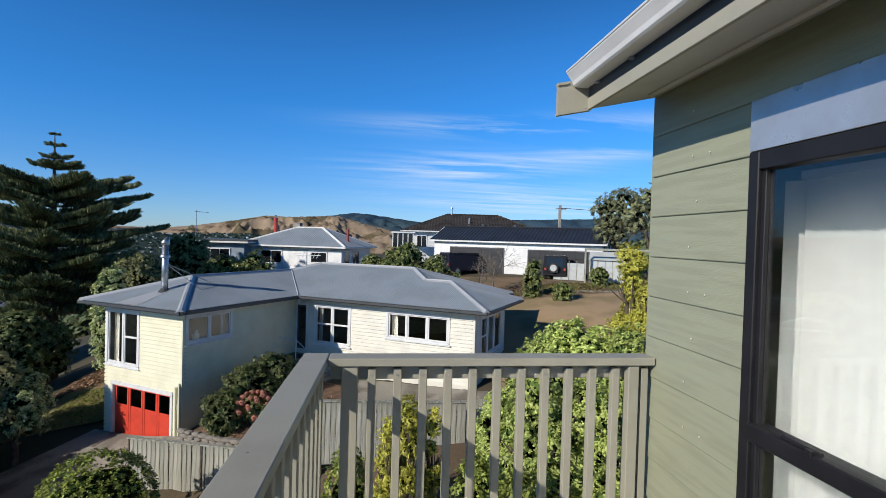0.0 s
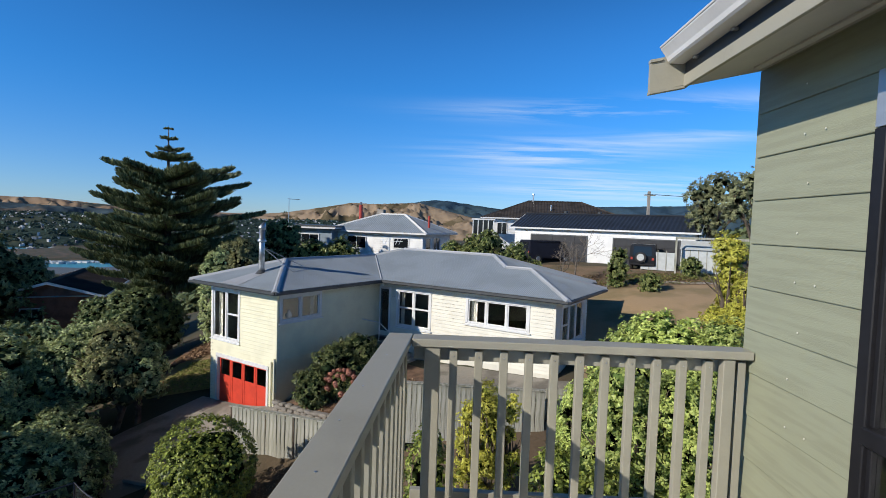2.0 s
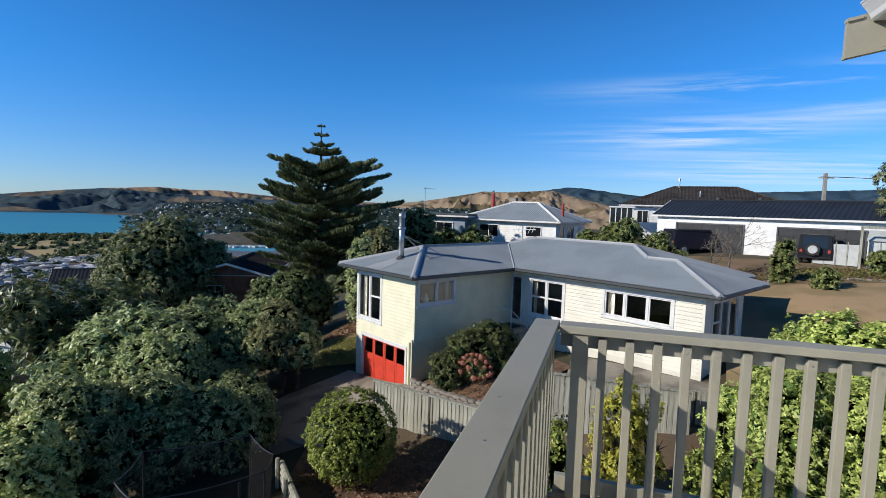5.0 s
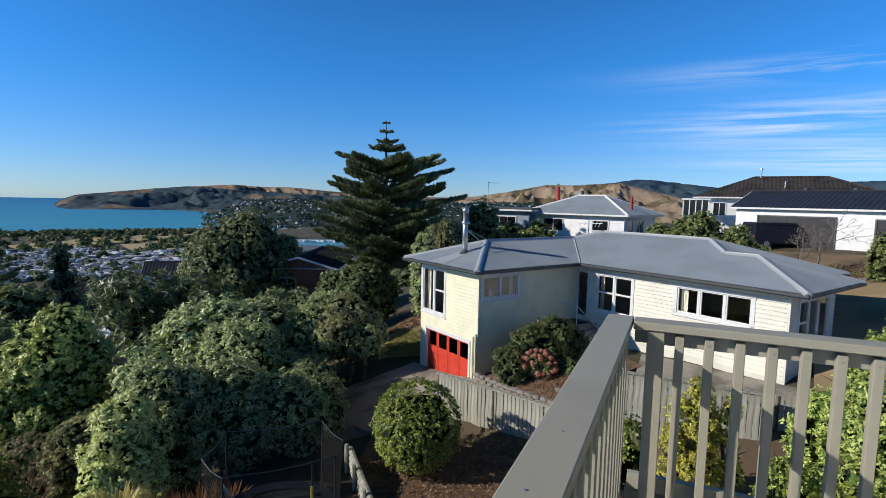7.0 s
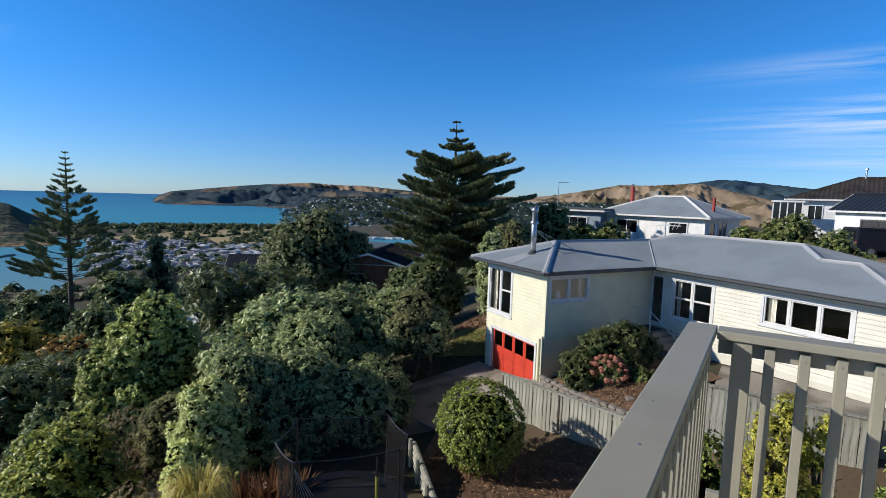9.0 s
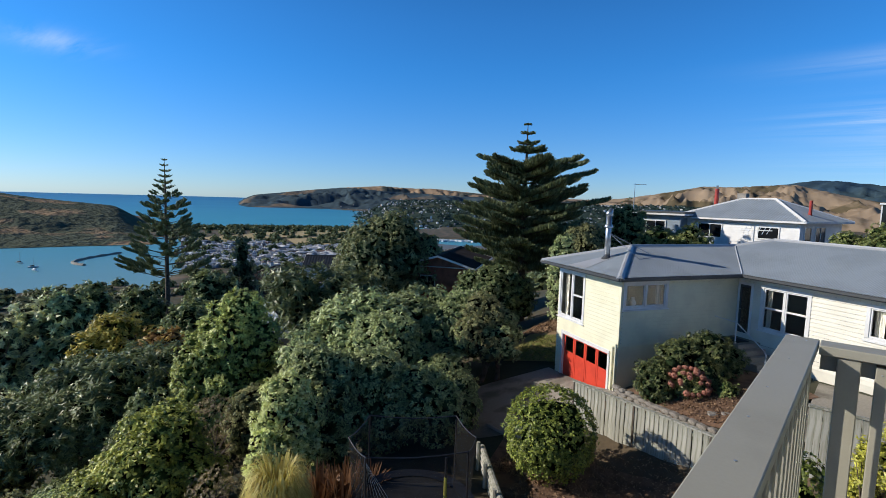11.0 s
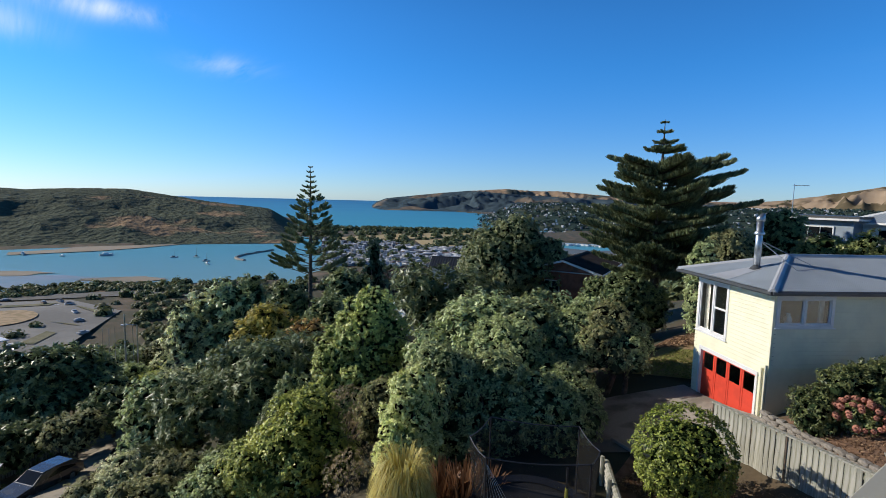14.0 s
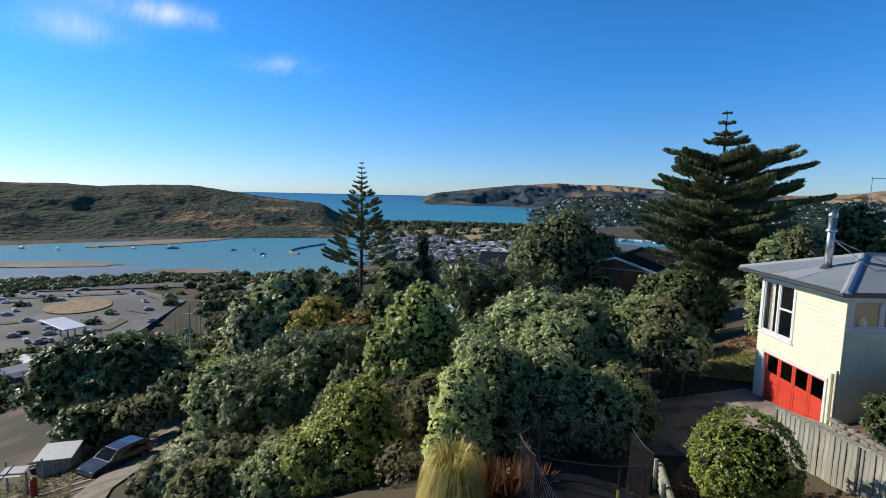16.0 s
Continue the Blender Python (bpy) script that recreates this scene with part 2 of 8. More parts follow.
def solid(name, g, material, label, category="", group="", kind="", smooth=False, m=None):
    """A top-level thing of one mesh."""
    ob = new(name, g if isinstance(g, bpy.types.Mesh) else g.mesh(name, material, smooth))
    if m is not None:
        ob.matrix_world = m
    return tagged(ob, label, category, group, kind)


def nfield(x, y, z=0.0, octaves=4):
    return noise.fractal(Vector((x, y, z)), 1.0, 2.0, octaves)


# ---------------------------------------------------------------- ground, water, hills
SEA = -36.0
# loose heights of the hillside: x, y, z
SPOTS = np.array([
    (1, -4, -3.3), (1, 5, -4.3), (8, 6, -3.6), (0, 12, -4.7), (3, 15, -4.4), (10, 23, -2.0), (17, 33, -1.1), (6, 42, -1.1), (-6, 44, -2.4),
    (-2, 22, -4.6), (-4, 14, -5.1), (-8, 15.5, -6.1), (-10, 10, -6.8), (-4.5, 8, -6.0), (-8, 4.5, -6.6), (-13, 19, -6.4), (-12, 27, -5.2), (-19, 28, -7.6),
    (-15, 6, -8.4), (-22, 14, -9.8), (-30, 30, -11.5), (-30, 6, -15.0), (-38, -6, -17.7), (-55, 15, -18.5), (-76, 26, -21.0), (-80, 0, -25.0), (-45, -30, -24.0), (25, 15, -1.5), (-10, -15, -9.0), (0, 90, -8.0)])
# the garden terraces either side of the fence
SPOTS = np.vstack([SPOTS, np.array([(-9.6, 3.4, -6.2), (-12.5, 6, -7.0), (-5.6, 12.0, -6.6), (-4.0, 11.4, -6.6), (-2.3, 10.7, -6.5), (-4.8, 10.0, -6.6), (-3.0, 9.6, -6.4), (-3.4, 13.7, -4.9), (-5.3, 14.5, -5.1), (-1.5, 13.4, -4.7), (-2.5, 14.6, -4.7)])])


def _tps():
    p = SPOTS[:, :2]
    d = np.linalg.norm(p[:, None] - p[None], axis=2)
    k = np.where(d > 0, d * d * np.log(d + 1e-9), 0) + np.eye(len(p)) * 4.0
    a = np.hstack([np.ones((len(p), 1)), p])
    m = np.block([[k, a], [a.T, np.zeros((3, 3))]])
    return np.linalg.solve(m, np.concatenate([SPOTS[:, 2], np.zeros(3)]))


_W = _tps()


def hill_z(x, y):
    """Height of the hillside near the houses."""
    d = np.hypot(SPOTS[:, 0] - x, SPOTS[:, 1] - y)
    return float((d * d * np.log(d + 1e-9)) @ _W[:-3] + _W[-3] + _W[-2] * x + _W[-1] * y)


def smooth01(a, b, v):
    t = min(max((v - a) / (b - a), 0.0), 1.0)
    return t * t * (3 - 2 * t)


def far_z(x, y):
    """The low land along the harbour, and the bed under the water."""
    az, r = math.degrees(math.atan2(x, y)), math.hypot(x, y)
    land = SEA + 1.2
    bed = SEA - 3.0
    near = 232 + 14 * smooth01(-84, -104, az) + 14 * nfield(x / 60, y / 60)
    if az < -110 or az > 40:
        return land + 10 * smooth01(300, 2000, r)
    cape = 395 + 100 * smooth01(-88, -72, az) + 10 * nfield(x / 70, y / 70, 3)
    if az < -71.5:
        if r < near:
            return land
        if az < -72.5 + 1.5 * nfield(r / 90, 0, 5) and cape < r < 1100:
            return land
        return bed
    shore = 575 + 60 * smooth01(-55, -35, az) + 12 * nfield(x / 80, y / 80, 7)
    inner = 205 + 160 * smooth01(-71.5, -66, az)
    coast = 1900 - 850 * smooth01(-61, -42, az)
    if az < -40 and shore < r < coast or az < -60.5 and r > shore:
        return bed
    if -42 < az < -31 and 375 < r < 470 + 12 * nfield(x / 40, y / 40, 2):
        return bed
    if az < -67 and 205 + 60 * smooth01(-71, -67, az) < r < 470:
        return bed
    return land


def ground_z(x, y):
    r = math.hypot(x + 5, y - 8)
    if r < 75:
        return hill_z(x, y)
    k = smooth01(75, 165, r)
    return hill_z(x, y) * (1 - k) + far_z(x, y) * k if r < 165 else far_z(x, y)


g = Geo()
NA, RADII = 300, [0.0] + [0.6 * 1.0415 ** i for i in range(222)]
RADII = [r for r in RADII if r < 4900] + [4985.0]
g.v.append((-5, 8, ground_z(-5, 8)))
for r in RADII[1:]:
    for k in range(NA):
        a = 2 * math.pi * k / NA
        x, y = -5 + r * math.sin(a), 8 + r * math.cos(a)
        g.v.append((x, y, ground_z(x, y) + 0.06 * nfield(x * 0.9, y * 0.9) * (1 if r < 120 else 0)))
for k in range(NA):
    g.f.append((0, 1 + (k + 1) % NA, 1 + k))
for i in range(len(RADII) - 2):
    for k in range(NA):
        a, b = 1 + i * NA + k, 1 + i * NA + (k + 1) % NA
        g.f.append((a, b, b + NA, a + NA))
M_GROUND = mat("hillside_ground", (0.115, 0.08, 0.05), 0.95, 0.25, 0.12, 9, 0.03, other=(0.05, 0.05, 0.026), lo=0.38, hi=0.55)
ground = solid("ground", g, M_GROUND, "dry brown and mossy sloping hillside earth", "ground", kind="structure", smooth=True)

M_SEA = bpy.data.materials.new("sea_water")
M_SEA.use_nodes = True
_b = M_SEA.node_tree.nodes["Principled BSDF"]
_n = M_SEA.node_tree.nodes.new("ShaderNodeTexNoise")
_c = M_SEA.node_tree.nodes.new("ShaderNodeTexCoord")
_n.inputs["Scale"].default_value, _n.inputs["Detail"].default_value = 0.006, 6
M_SEA.node_tree.links.new(_c.outputs["Object"], _n.inputs["Vector"])
_r = M_SEA.node_tree.nodes.new("ShaderNodeValToRGB")
_r.color_ramp.elements[0].position, _r.color_ramp.elements[0].color = 0.35, (0.012, 0.17, 0.25, 1)
_r.color_ramp.elements[1].position, _r.color_ramp.elements[1].color = 0.68, (0.05, 0.27, 0.34, 1)
M_SEA.node_tree.links.new(_n.outputs[0], _r.inputs[0])
# the shallow harbour is paler than the open sea
_len = M_SEA.node_tree.nodes.new("ShaderNodeVectorMath")
_len.operation = "LENGTH"
M_SEA.node_tree.links.new(_c.outputs["Object"], _len.inputs[0])
_mr = M_SEA.node_tree.nodes.new("ShaderNodeMapRange")
_mr.inputs[1].default_value, _mr.inputs[2].default_value = 220.0, 4000.0
M_SEA.node_tree.links.new(_len.outputs["Value"], _mr.inputs[0])
_d = M_SEA.node_tree.nodes.new("ShaderNodeValToRGB")
_d.color_ramp.elements[0].position, _d.color_ramp.elements[0].color = 0.0, (0.22, 0.38, 0.42, 1)
_d.color_ramp.elements[1].position, _d.color_ramp.elements[1].color = 1.0, (0.016, 0.13, 0.33, 1)
_d.color_ramp.elements.new(0.035).color = (0.11, 0.34, 0.43, 1)
_d.color_ramp.elements.new(0.12).color = (0.06, 0.34, 0.48, 1)
_d.color_ramp.elements.new(0.4).color = (0.03, 0.22, 0.42, 1)
M_SEA.node_tree.links.new(_mr.outputs[0], _d.inputs[0])
_mx2 = M_SEA.node_tree.nodes.new("ShaderNodeMixRGB")
_mx2.inputs[0].default_value = 0.75
M_SEA.node_tree.links.new(_r.outputs[0], _mx2.inputs[1])
M_SEA.node_tree.links.new(_d.outputs[0], _mx2.inputs[2])
M_SEA.node_tree.links.new(_mx2.outputs[0], _b.inputs["Base Color"])
_b.inputs["Roughness"].default_value = 0.45
_b.inputs["Specular IOR Level"].default_value = 0.3
g = Geo()
for i, r in enumerate((120, 250, 400, 600, 1000, 1800, 3000, 4985)):
    for k in range(181):
        a = radians(-180 + k)
        g.v.append((r * math.sin(a), r * math.cos(a), SEA))
        if i and k:
            n = len(g.v) - 1
            g.f.append((n - 182, n - 181, n, n - 1))
solid("water", g, M_SEA, "turquoise harbour and open sea water", "sea", kind="structure")


def skyline(points, az):
    xs, ys = [p[0] for p in points], [p[1] for p in points]
    return float(np.interp(az, xs, ys))


def hill(name, points, r0, r1, foot, material, label, steps=(160, 40), rough=0.25, seed=0.0, crest=0.7, fade=1.5, fold=120.0):
    """A range of hills: its crest follows a few heights (direction, angle above the level); spurs and gullies run down from it."""
    g = Geo()
    na, nr = steps
    a0, a1 = points[0][0], points[-1][0]
    for i in range(na + 1):
        az = a0 + (a1 - a0) * i / na
        el = skyline(points, az)
        end = smooth01(0, fade, min(az - a0, a1 - az))
        for j in range(nr + 1):
            s = j / nr
            r = r0 + (r1 - r0) * s
            x, y = r * math.sin(radians(az)), r * math.cos(radians(az))
            top = (r0 + (r1 - r0) * crest) * math.tan(radians(el)) + 1.66
            up = math.sin(min(s / crest, 1.0) * math.pi / 2) ** 1.15 if s < crest else 1 - 0.8 * ((s - crest) / (1 - crest)) ** 2
            wx, wy = x / fold + 0.25 * nfield(x / fold, y / fold, seed + 3, 2), y / fold
            rid = 1 - 2.4 * abs(nfield(wx, wy, seed, 2))
            fine = 1 - 2.4 * abs(nfield(wx * 2.7, wy * 2.7, seed + 5, 3))
            body = 4 * up * (1 - up) if s < crest else 0.0
            z = foot + (top - foot) * end * (up + rough * body * (rid - 0.55) + 0.4 * rough * body * (fine - 0.55) + 0.02 * up * nfield(wx * 8, wy * 8, seed + 9))
            g.v.append((x, y, z))
            if i and j:
                n = len(g.v) - 1
                g.f.append((n - nr - 2, n - nr - 1, n, n - 1))
    return solid(name, g, material, label, "hill", kind="structure", smooth=True)


# scrub base colour is lightened to stand for distance haze
M_SCRUB = mat("scrub_hill", (0.088, 0.104, 0.078), 0.95, 0.30, 0.013, 0.16, 9.0, other=(0.28, 0.205, 0.135), lo=0.60, hi=0.65, spec=0.02)
M_DRYHILL = mat("dry_grass_hill", (0.31, 0.237, 0.168), 0.95, 0.22, 0.009, 0.06, 2.0, other=(0.12, 0.098, 0.062), lo=0.545, hi=0.60, spec=0.02)
# blue of the distance haze is mixed into the next three base colours
M_BUSHHILL = mat("hazed_bush_hill", (0.040, 0.075, 0.115), 0.95, 0.25, 0.004, 0.05, 4.0, other=(0.055, 0.09, 0.11), spec=0.02)
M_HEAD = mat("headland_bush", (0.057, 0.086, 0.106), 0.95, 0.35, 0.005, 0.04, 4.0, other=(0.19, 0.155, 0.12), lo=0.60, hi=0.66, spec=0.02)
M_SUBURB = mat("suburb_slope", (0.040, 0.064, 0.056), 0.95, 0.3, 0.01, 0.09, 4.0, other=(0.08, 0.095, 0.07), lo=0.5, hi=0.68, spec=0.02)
M_DRYRIDGE = mat("dry_ridge", (0.33, 0.24, 0.165), 0.95, 0.22, 0.005, 0.03, 4.0, other=(0.07, 0.085, 0.08), lo=0.53, hi=0.58, spec=0.02)
hill("hill", [(-112, 0.4), (-108, 0.25), (-104, 0.2), (-99.8, 0.0), (-95.9, 0.05), (-93.0, -0.15), (-89.9, 0.05), (-85.5, 0.15), (-82.9, -0.2), (-78.0, -0.95), (-72.7, -1.5), (-69.5, -2.2)], 405, 850, SEA + 0.3, M_SCRUB, "scrub-covered peninsula hill with dry grass patches", steps=(330, 80), rough=0.17, seed=1.3, fade=3.0, fold=115.0)
hill("headland", [(-61.4, -0.8), (-59.7, -0.11), (-54.0, 0.58), (-50.5, 0.96), (-48, 0.8), (-46, 0.7), (-42.4, 0.55), (-39, 0.45), (-35.3, 0.35), (-28, 0.1), (-19.5, 0.0), (-14, 0.0)], 1500, 2600, SEA - 1, M_HEAD, "long dark coastal headland with dry ridges, haze in its colour", steps=(330, 60), rough=0.42, seed=4.1, fade=0.7, fold=210.0)
hill("hill", [(-52.5, 0.3), (-50.5, 0.94), (-48, 1.12), (-46, 1.25), (-44, 1.12), (-42.4, 1.1), (-40.5, 1.12), (-39, 1.02), (-35.3, 0.75), (-28, 0.45), (-19.5, 0.36), (-14, 0.3)], 2300, 3300, SEA - 1, M_DRYRIDGE, "dry golden ridges behind the coastal headland", steps=(260, 44), rough=0.42, seed=3.7, fade=1.0, fold=170.0)
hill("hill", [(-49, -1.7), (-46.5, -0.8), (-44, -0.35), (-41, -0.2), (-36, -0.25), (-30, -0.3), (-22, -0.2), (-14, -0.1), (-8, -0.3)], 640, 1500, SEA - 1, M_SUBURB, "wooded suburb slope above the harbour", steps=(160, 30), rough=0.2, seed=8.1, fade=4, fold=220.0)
hill("hill", [(-26, 0.0), (-22.7, 0.31), (-19.2, 0.67), (-15.0, 1.42), (-12.2, 1.96), (-9.3, 1.95), (-4.5, 2.20), (-2.0, 1.60), (1.2, 0.87), (6, 0.3), (12, 0.1)], 1100, 1900, SEA - 1, M_DRYHILL, "dry golden grass hills with folded gullies", steps=(330, 80), rough=0.34, seed=2.2, fade=1.5, fold=140.0)
hill("hill", [(-14, 0.9), (-10.5, 1.60), (-6.9, 2.05), (-3.3, 2.56), (-1.4, 2.57), (1.8, 2.17), (5.6, 1.77), (10, 2.3), (17.7, 2.47), (23.7, 2.64), (29.9, 2.9), (40, 3.0), (50, 2.0)], 2600, 4200, SEA - 1, M_BUSHHILL, "far bush-covered range with blue haze in its colour", steps=(240, 50), rough=0.3, seed=6.6, fade=2, fold=420.0)

# ---------------------------------------------------------------- deck and the house it belongs to
RAIL_Z, XW = 1.0, 1.905
deck = thing("deck_railing", pose(0, 0, 0), "taupe painted timber deck railing with square balusters", "railing")
part("front_rail", Geo().box(0.004, -0.135, 0.955, 1.89, 0.0, RAIL_Z, 0.004), M_RAIL, deck)
g = Geo().box(-0.142, -4.6, 0.955, 0.0, 0.002, RAIL_Z, 0.004, Matrix.Rotation(radians(-1.1), 4, "Z"))
part("side_rail", g, M_RAIL, deck)
part("front_stringer", Geo().box(0.01, -0.052, 0.865, 1.89, -0.008, 0.954, 0.002), M_RAIL, deck)
SIDE = Matrix.Rotation(radians(-1.1), 4, "Z")
part("side_stringer", Geo().box(-0.125, -4.6, 0.865, -0.082, -0.055, 0.954, 0.002, SIDE), M_RAIL, deck)
part("bottom_rail", Geo().box(0.01, -0.052, 0.0, 1.89, -0.008, 0.09, 0.002), M_RAIL, deck)
part("bottom_rail", Geo().box(-0.125, -4.6, 0.0, -0.082, -0.055, 0.09, 0.002, SIDE), M_RAIL, deck)
bal = Geo().box(-0.0225, -0.045, -0.02, 0.0225, 0.0, 0.935, 0.003).mesh("baluster", M_RAIL)
PITCH = 0.1427
for k in range(11):
    part("baluster", bal, None, deck, m=pose(0.24 + PITCH * k, -0.056, 0))
part("corner_post", Geo().box(0.075, -0.12, -0.3, 0.165, -0.056, 0.953, 0.004), M_RAIL, deck)
part("wall_post", Geo().box(1.735, -0.12, -0.3, 1.80, -0.056, 0.953, 0.004), M_RAIL, deck)
part("baluster", bal, None, deck, m=pose(1.845, -0.056, 0))
for k in range(31):
    y = -0.20 - PITCH * k
    part("baluster", bal, None, deck, m=SIDE @ pose(-0.056, y, 0) @ Matrix.Rotation(radians(90), 4, "Z"))
screw = Geo().tube([(0, 0, 0), (0, 0, 0.0015)], [0.004, 0.004], 8).mesh("screw", M_GALV)
for k in range(11):
    part("screw", screw, None, deck, m=pose(0.24 + PITCH * k, -0.1011, 0.90, 90))
for x, y in ((-0.11, -0.98), (-0.12, -1.33), (-0.10, -1.67), (-0.085, -0.5), (-0.1, -0.12), (-0.05, -0.08), (-0.12, -2.0)):
    part("screw", screw, None, deck, m=pose(x, y, RAIL_Z))

for k in range(13):
    solid("deck_board", Geo().box(0.0 + 0.145 * k, -4.7, -0.045, 0.138 + 0.145 * k, 0.02, -0.012, 0.002), M_DECK, "weathered timber deck board", "board", "deck boards", "structure")
solid("deck_frame", Geo().box(-0.1, -0.05, -0.28, 1.9, -0.005, -0.05).box(-0.1, -4.7, -0.28, -0.05, -0.05, -0.05).box(0.9, -4.7, -0.28, 0.95, -0.05, -0.05), M_DECK, "timber joists under the deck", "deck", kind="structure")
for x, y in ((-0.03, -0.1), (-0.03, -2.4), (-0.03, -4.6)):
    solid("deck_post", Geo().box(x - 0.05, y - 0.05, ground_z(x, y) - 0.1, x + 0.05, y + 0.05, -0.28, 0.004), M_DECK, "timber post under the deck", "post", "deck posts")

# green weatherboard wall with its boards, window and eave
WIN_Y0, WIN_Y1, WIN_Z0, WIN_Z1 = -0.85, -2.9, -0.05, 2.083
wall = solid("wall_green", Geo().box(XW + 0.02, -0.62, -3.4, XW + 0.22, -0.08, 2.6).box(XW + 0.02, -5.2, -3.4, XW + 0.22, -2.88, 2.6).box(XW + 0.02, -2.88, 2.07, XW + 0.22, -0.62, 2.6)
             .box(XW + 0.02, -2.88, -3.4, XW + 0.22, -0.62, -0.03).box(XW + 0.02, -0.08, -3.4, 6.5, 0.0, 2.6).box(6.4, -5.2, -3.4, 6.6, -0.08, 2.6).box(XW + 0.02, -5.4, -3.4, 6.6, -5.2, 2.6), M_ROOM, "sage green weatherboard house wall", "wall", kind="structure")


def lap_profile(x, z0, z1):
    """Section of a lapped board whose lower edge stands proud."""
    return [(x + 0.018, z0), (x - 0.009, z0), (x - 0.011, z0 + 0.004), (x + 0.001, z1 + 0.02), (x + 0.018, z1 + 0.02)]


COVER = 0.2396
for k in range(-13, 3):
    z0 = 2.075 + COVER * k
    z1 = min(z0 + COVER, 2.575)
    spans = [(-0.852, -0.026), (-5.2, -2.9)] if -0.1 < z0 + 0.1 < 2.02 else [(-5.2, -0.026)]
    if k == 0:
        spans = [(-0.852, -0.026), (-5.2, -2.9)]
    for y0, y1 in spans:
        ga = Geo().prism([(p, q) for p, q in lap_profile(XW, z0, z1)], "y", y0, y1)
        part("weatherboard", ga, M_SAGE, wall)
part("corner_flashing", Geo().box(XW - 0.001, -0.03, -3.3, XW + 0.03, 0.006, 2.56, 0.002), M_SAGE, wall)
for k in range(-6, 3):
    z0 = 2.085 + COVER * k
    for dy in ((-0.42, -0.56) if k % 3 == 0 else (-0.44,)):
        part("nail", Geo().tube([(0, 0, 0), (-0.003, 0, 0)], [0.0045, 0.0045], 6), M_CREAM, wall, m=pose(XW - 0.015, dy + 0.03 * math.sin(k * 2.1), z0 + 0.055))

frame_w = thing("window_1", pose(XW, WIN_Y0, WIN_Z0), "charcoal aluminium window with white vertical blinds behind", "window", kind="structure")
W_, H_ = WIN_Y0 - WIN_Y1, WIN_Z1 - WIN_Z0
fr = Geo().box(-0.03, -0.06, 0, 0.06, 0.0, H_, 0.004).box(-0.03, -W_, 0, 0.06, -W_ + 0.06, H_, 0.004).box(-0.03, -W_ + 0.06, H_ - 0.08, 0.06, -0.06, H_, 0.004).box(-0.03, -W_ + 0.06, 0, 0.06, -0.06, 0.07, 0.004)
part("window_frame", fr, M_DARK, frame_w)
part("transom", Geo().box(-0.045, -W_ + 0.06, 0.88, 0.055, -0.06, 0.955, 0.006), M_DARK, frame_w)
part("window_stay", Geo().box(-0.03, -0.42, 0.955, -0.012, -0.24, 0.972, 0.003).box(-0.05, -0.40, 0.945, -0.025, -0.37, 0.97, 0.003), M_DARK, frame_w)
part("sash", Geo().box(-0.012, -0.085, 0.955, 0.03, -0.06, H_ - 0.07, 0.003).box(-0.012, -0.085, 0.07, 0.03, -0.06, 0.88, 0.003), M_DARK, frame_w)
for z0, z1 in ((0.955, H_ - 0.07), (0.07, 0.88)):
    p = part("pane", Geo().box(0.008, -W_ + 0.06, z0, 0.014, -0.085, z1), M_GLASS, frame_w)
    p.visible_shadow = False
blind = thing("vertical_blind", pose(XW + 0.40, WIN_Y0 + 0.215, WIN_Z0 + 0.02), "white fabric vertical blind hanging inside the window", "blind")
slat = Geo().box(-0.045, -0.0012, 0, 0.045, 0.0012, H_ - 0.1).mesh("slat", M_BLIND)
for k in range(24):
    part("slat", slat, None, blind, m=pose(0, -0.125 - 0.092 * k, 0, 0, 0, -74))
part("slat", slat, None, blind, m=pose(0, -0.004, 0, 0, 0, -52))
part("headrail", Geo().box(-0.025, -W_ - 0.2, H_ - 0.1, 0.025, -0.06, H_ - 0.06), M_BLIND, blind)
solid("head_panel", Geo().box(XW - 0.03, -3.0, 2.086, XW - 0.018, -0.852, 2.31, 0.002), M_FLASH, "reflective metal flashing sheet above the window", "flashing", kind="structure")
solid("floor_inside", Geo().box(XW + 0.22, -5.2, -0.25, 6.4, -0.08, -0.06), M_ROOM, "plain interior floor behind the window", "floor", kind="structure")
solid("ceiling_inside", Geo().box(XW + 0.22, -5.2, 2.6, 6.6, -0.0, 2.64), M_ROOM, "plain interior ceiling", "ceiling", kind="structure")

EAVE_AT = Vector((0.25, -2.91, 1.66))
eave = thing("eave", Matrix.Translation(EAVE_AT * (1 - 0.9456)) @ Matrix.Scale(0.9456, 4), "boxed eave with taupe fascia and white gutter", "eave", kind="structure")
EX, EY = 1.54, 0.15
part("soffit", Geo().prism([(EX + 0.022, 2.512), (2.05, 2.622), (2.05, 2.634), (EX + 0.022, 2.524)], "y", -5.6, EY), M_SOFFIT, eave)
part("soffit_bead", Geo().prism([(XW - 0.055, 2.566), (XW - 0.03, 2.558), (XW - 0.012, 2.572), (XW - 0.012, 2.59), (XW - 0.055, 2.584)], "y", -5.4, -0.02), M_SOFFIT, eave)
part("fascia", Geo().box(EX, -5.6, 2.504, EX + 0.021, EY, 2.576, 0.002), M_RAIL, eave)
part("gable_end", Geo().prism([(EX - 0.195, 2.470), (EX, 2.517), (2.05, 2.636), (3.5, 3.0), (3.5, 3.3), (2.1, 2.86), (EX - 0.195, 2.657)], "y", EY + 0.001, EY + 0.03), M_RAIL, eave)
part("gable_trim", Geo().prism([(EX - 0.198, 2.455), (EX + 0.02, 2.502), (EX + 0.02, 2.516), (EX - 0.198, 2.471)], "y", EY - 0.012, EY + 0.032), M_RAIL, eave)
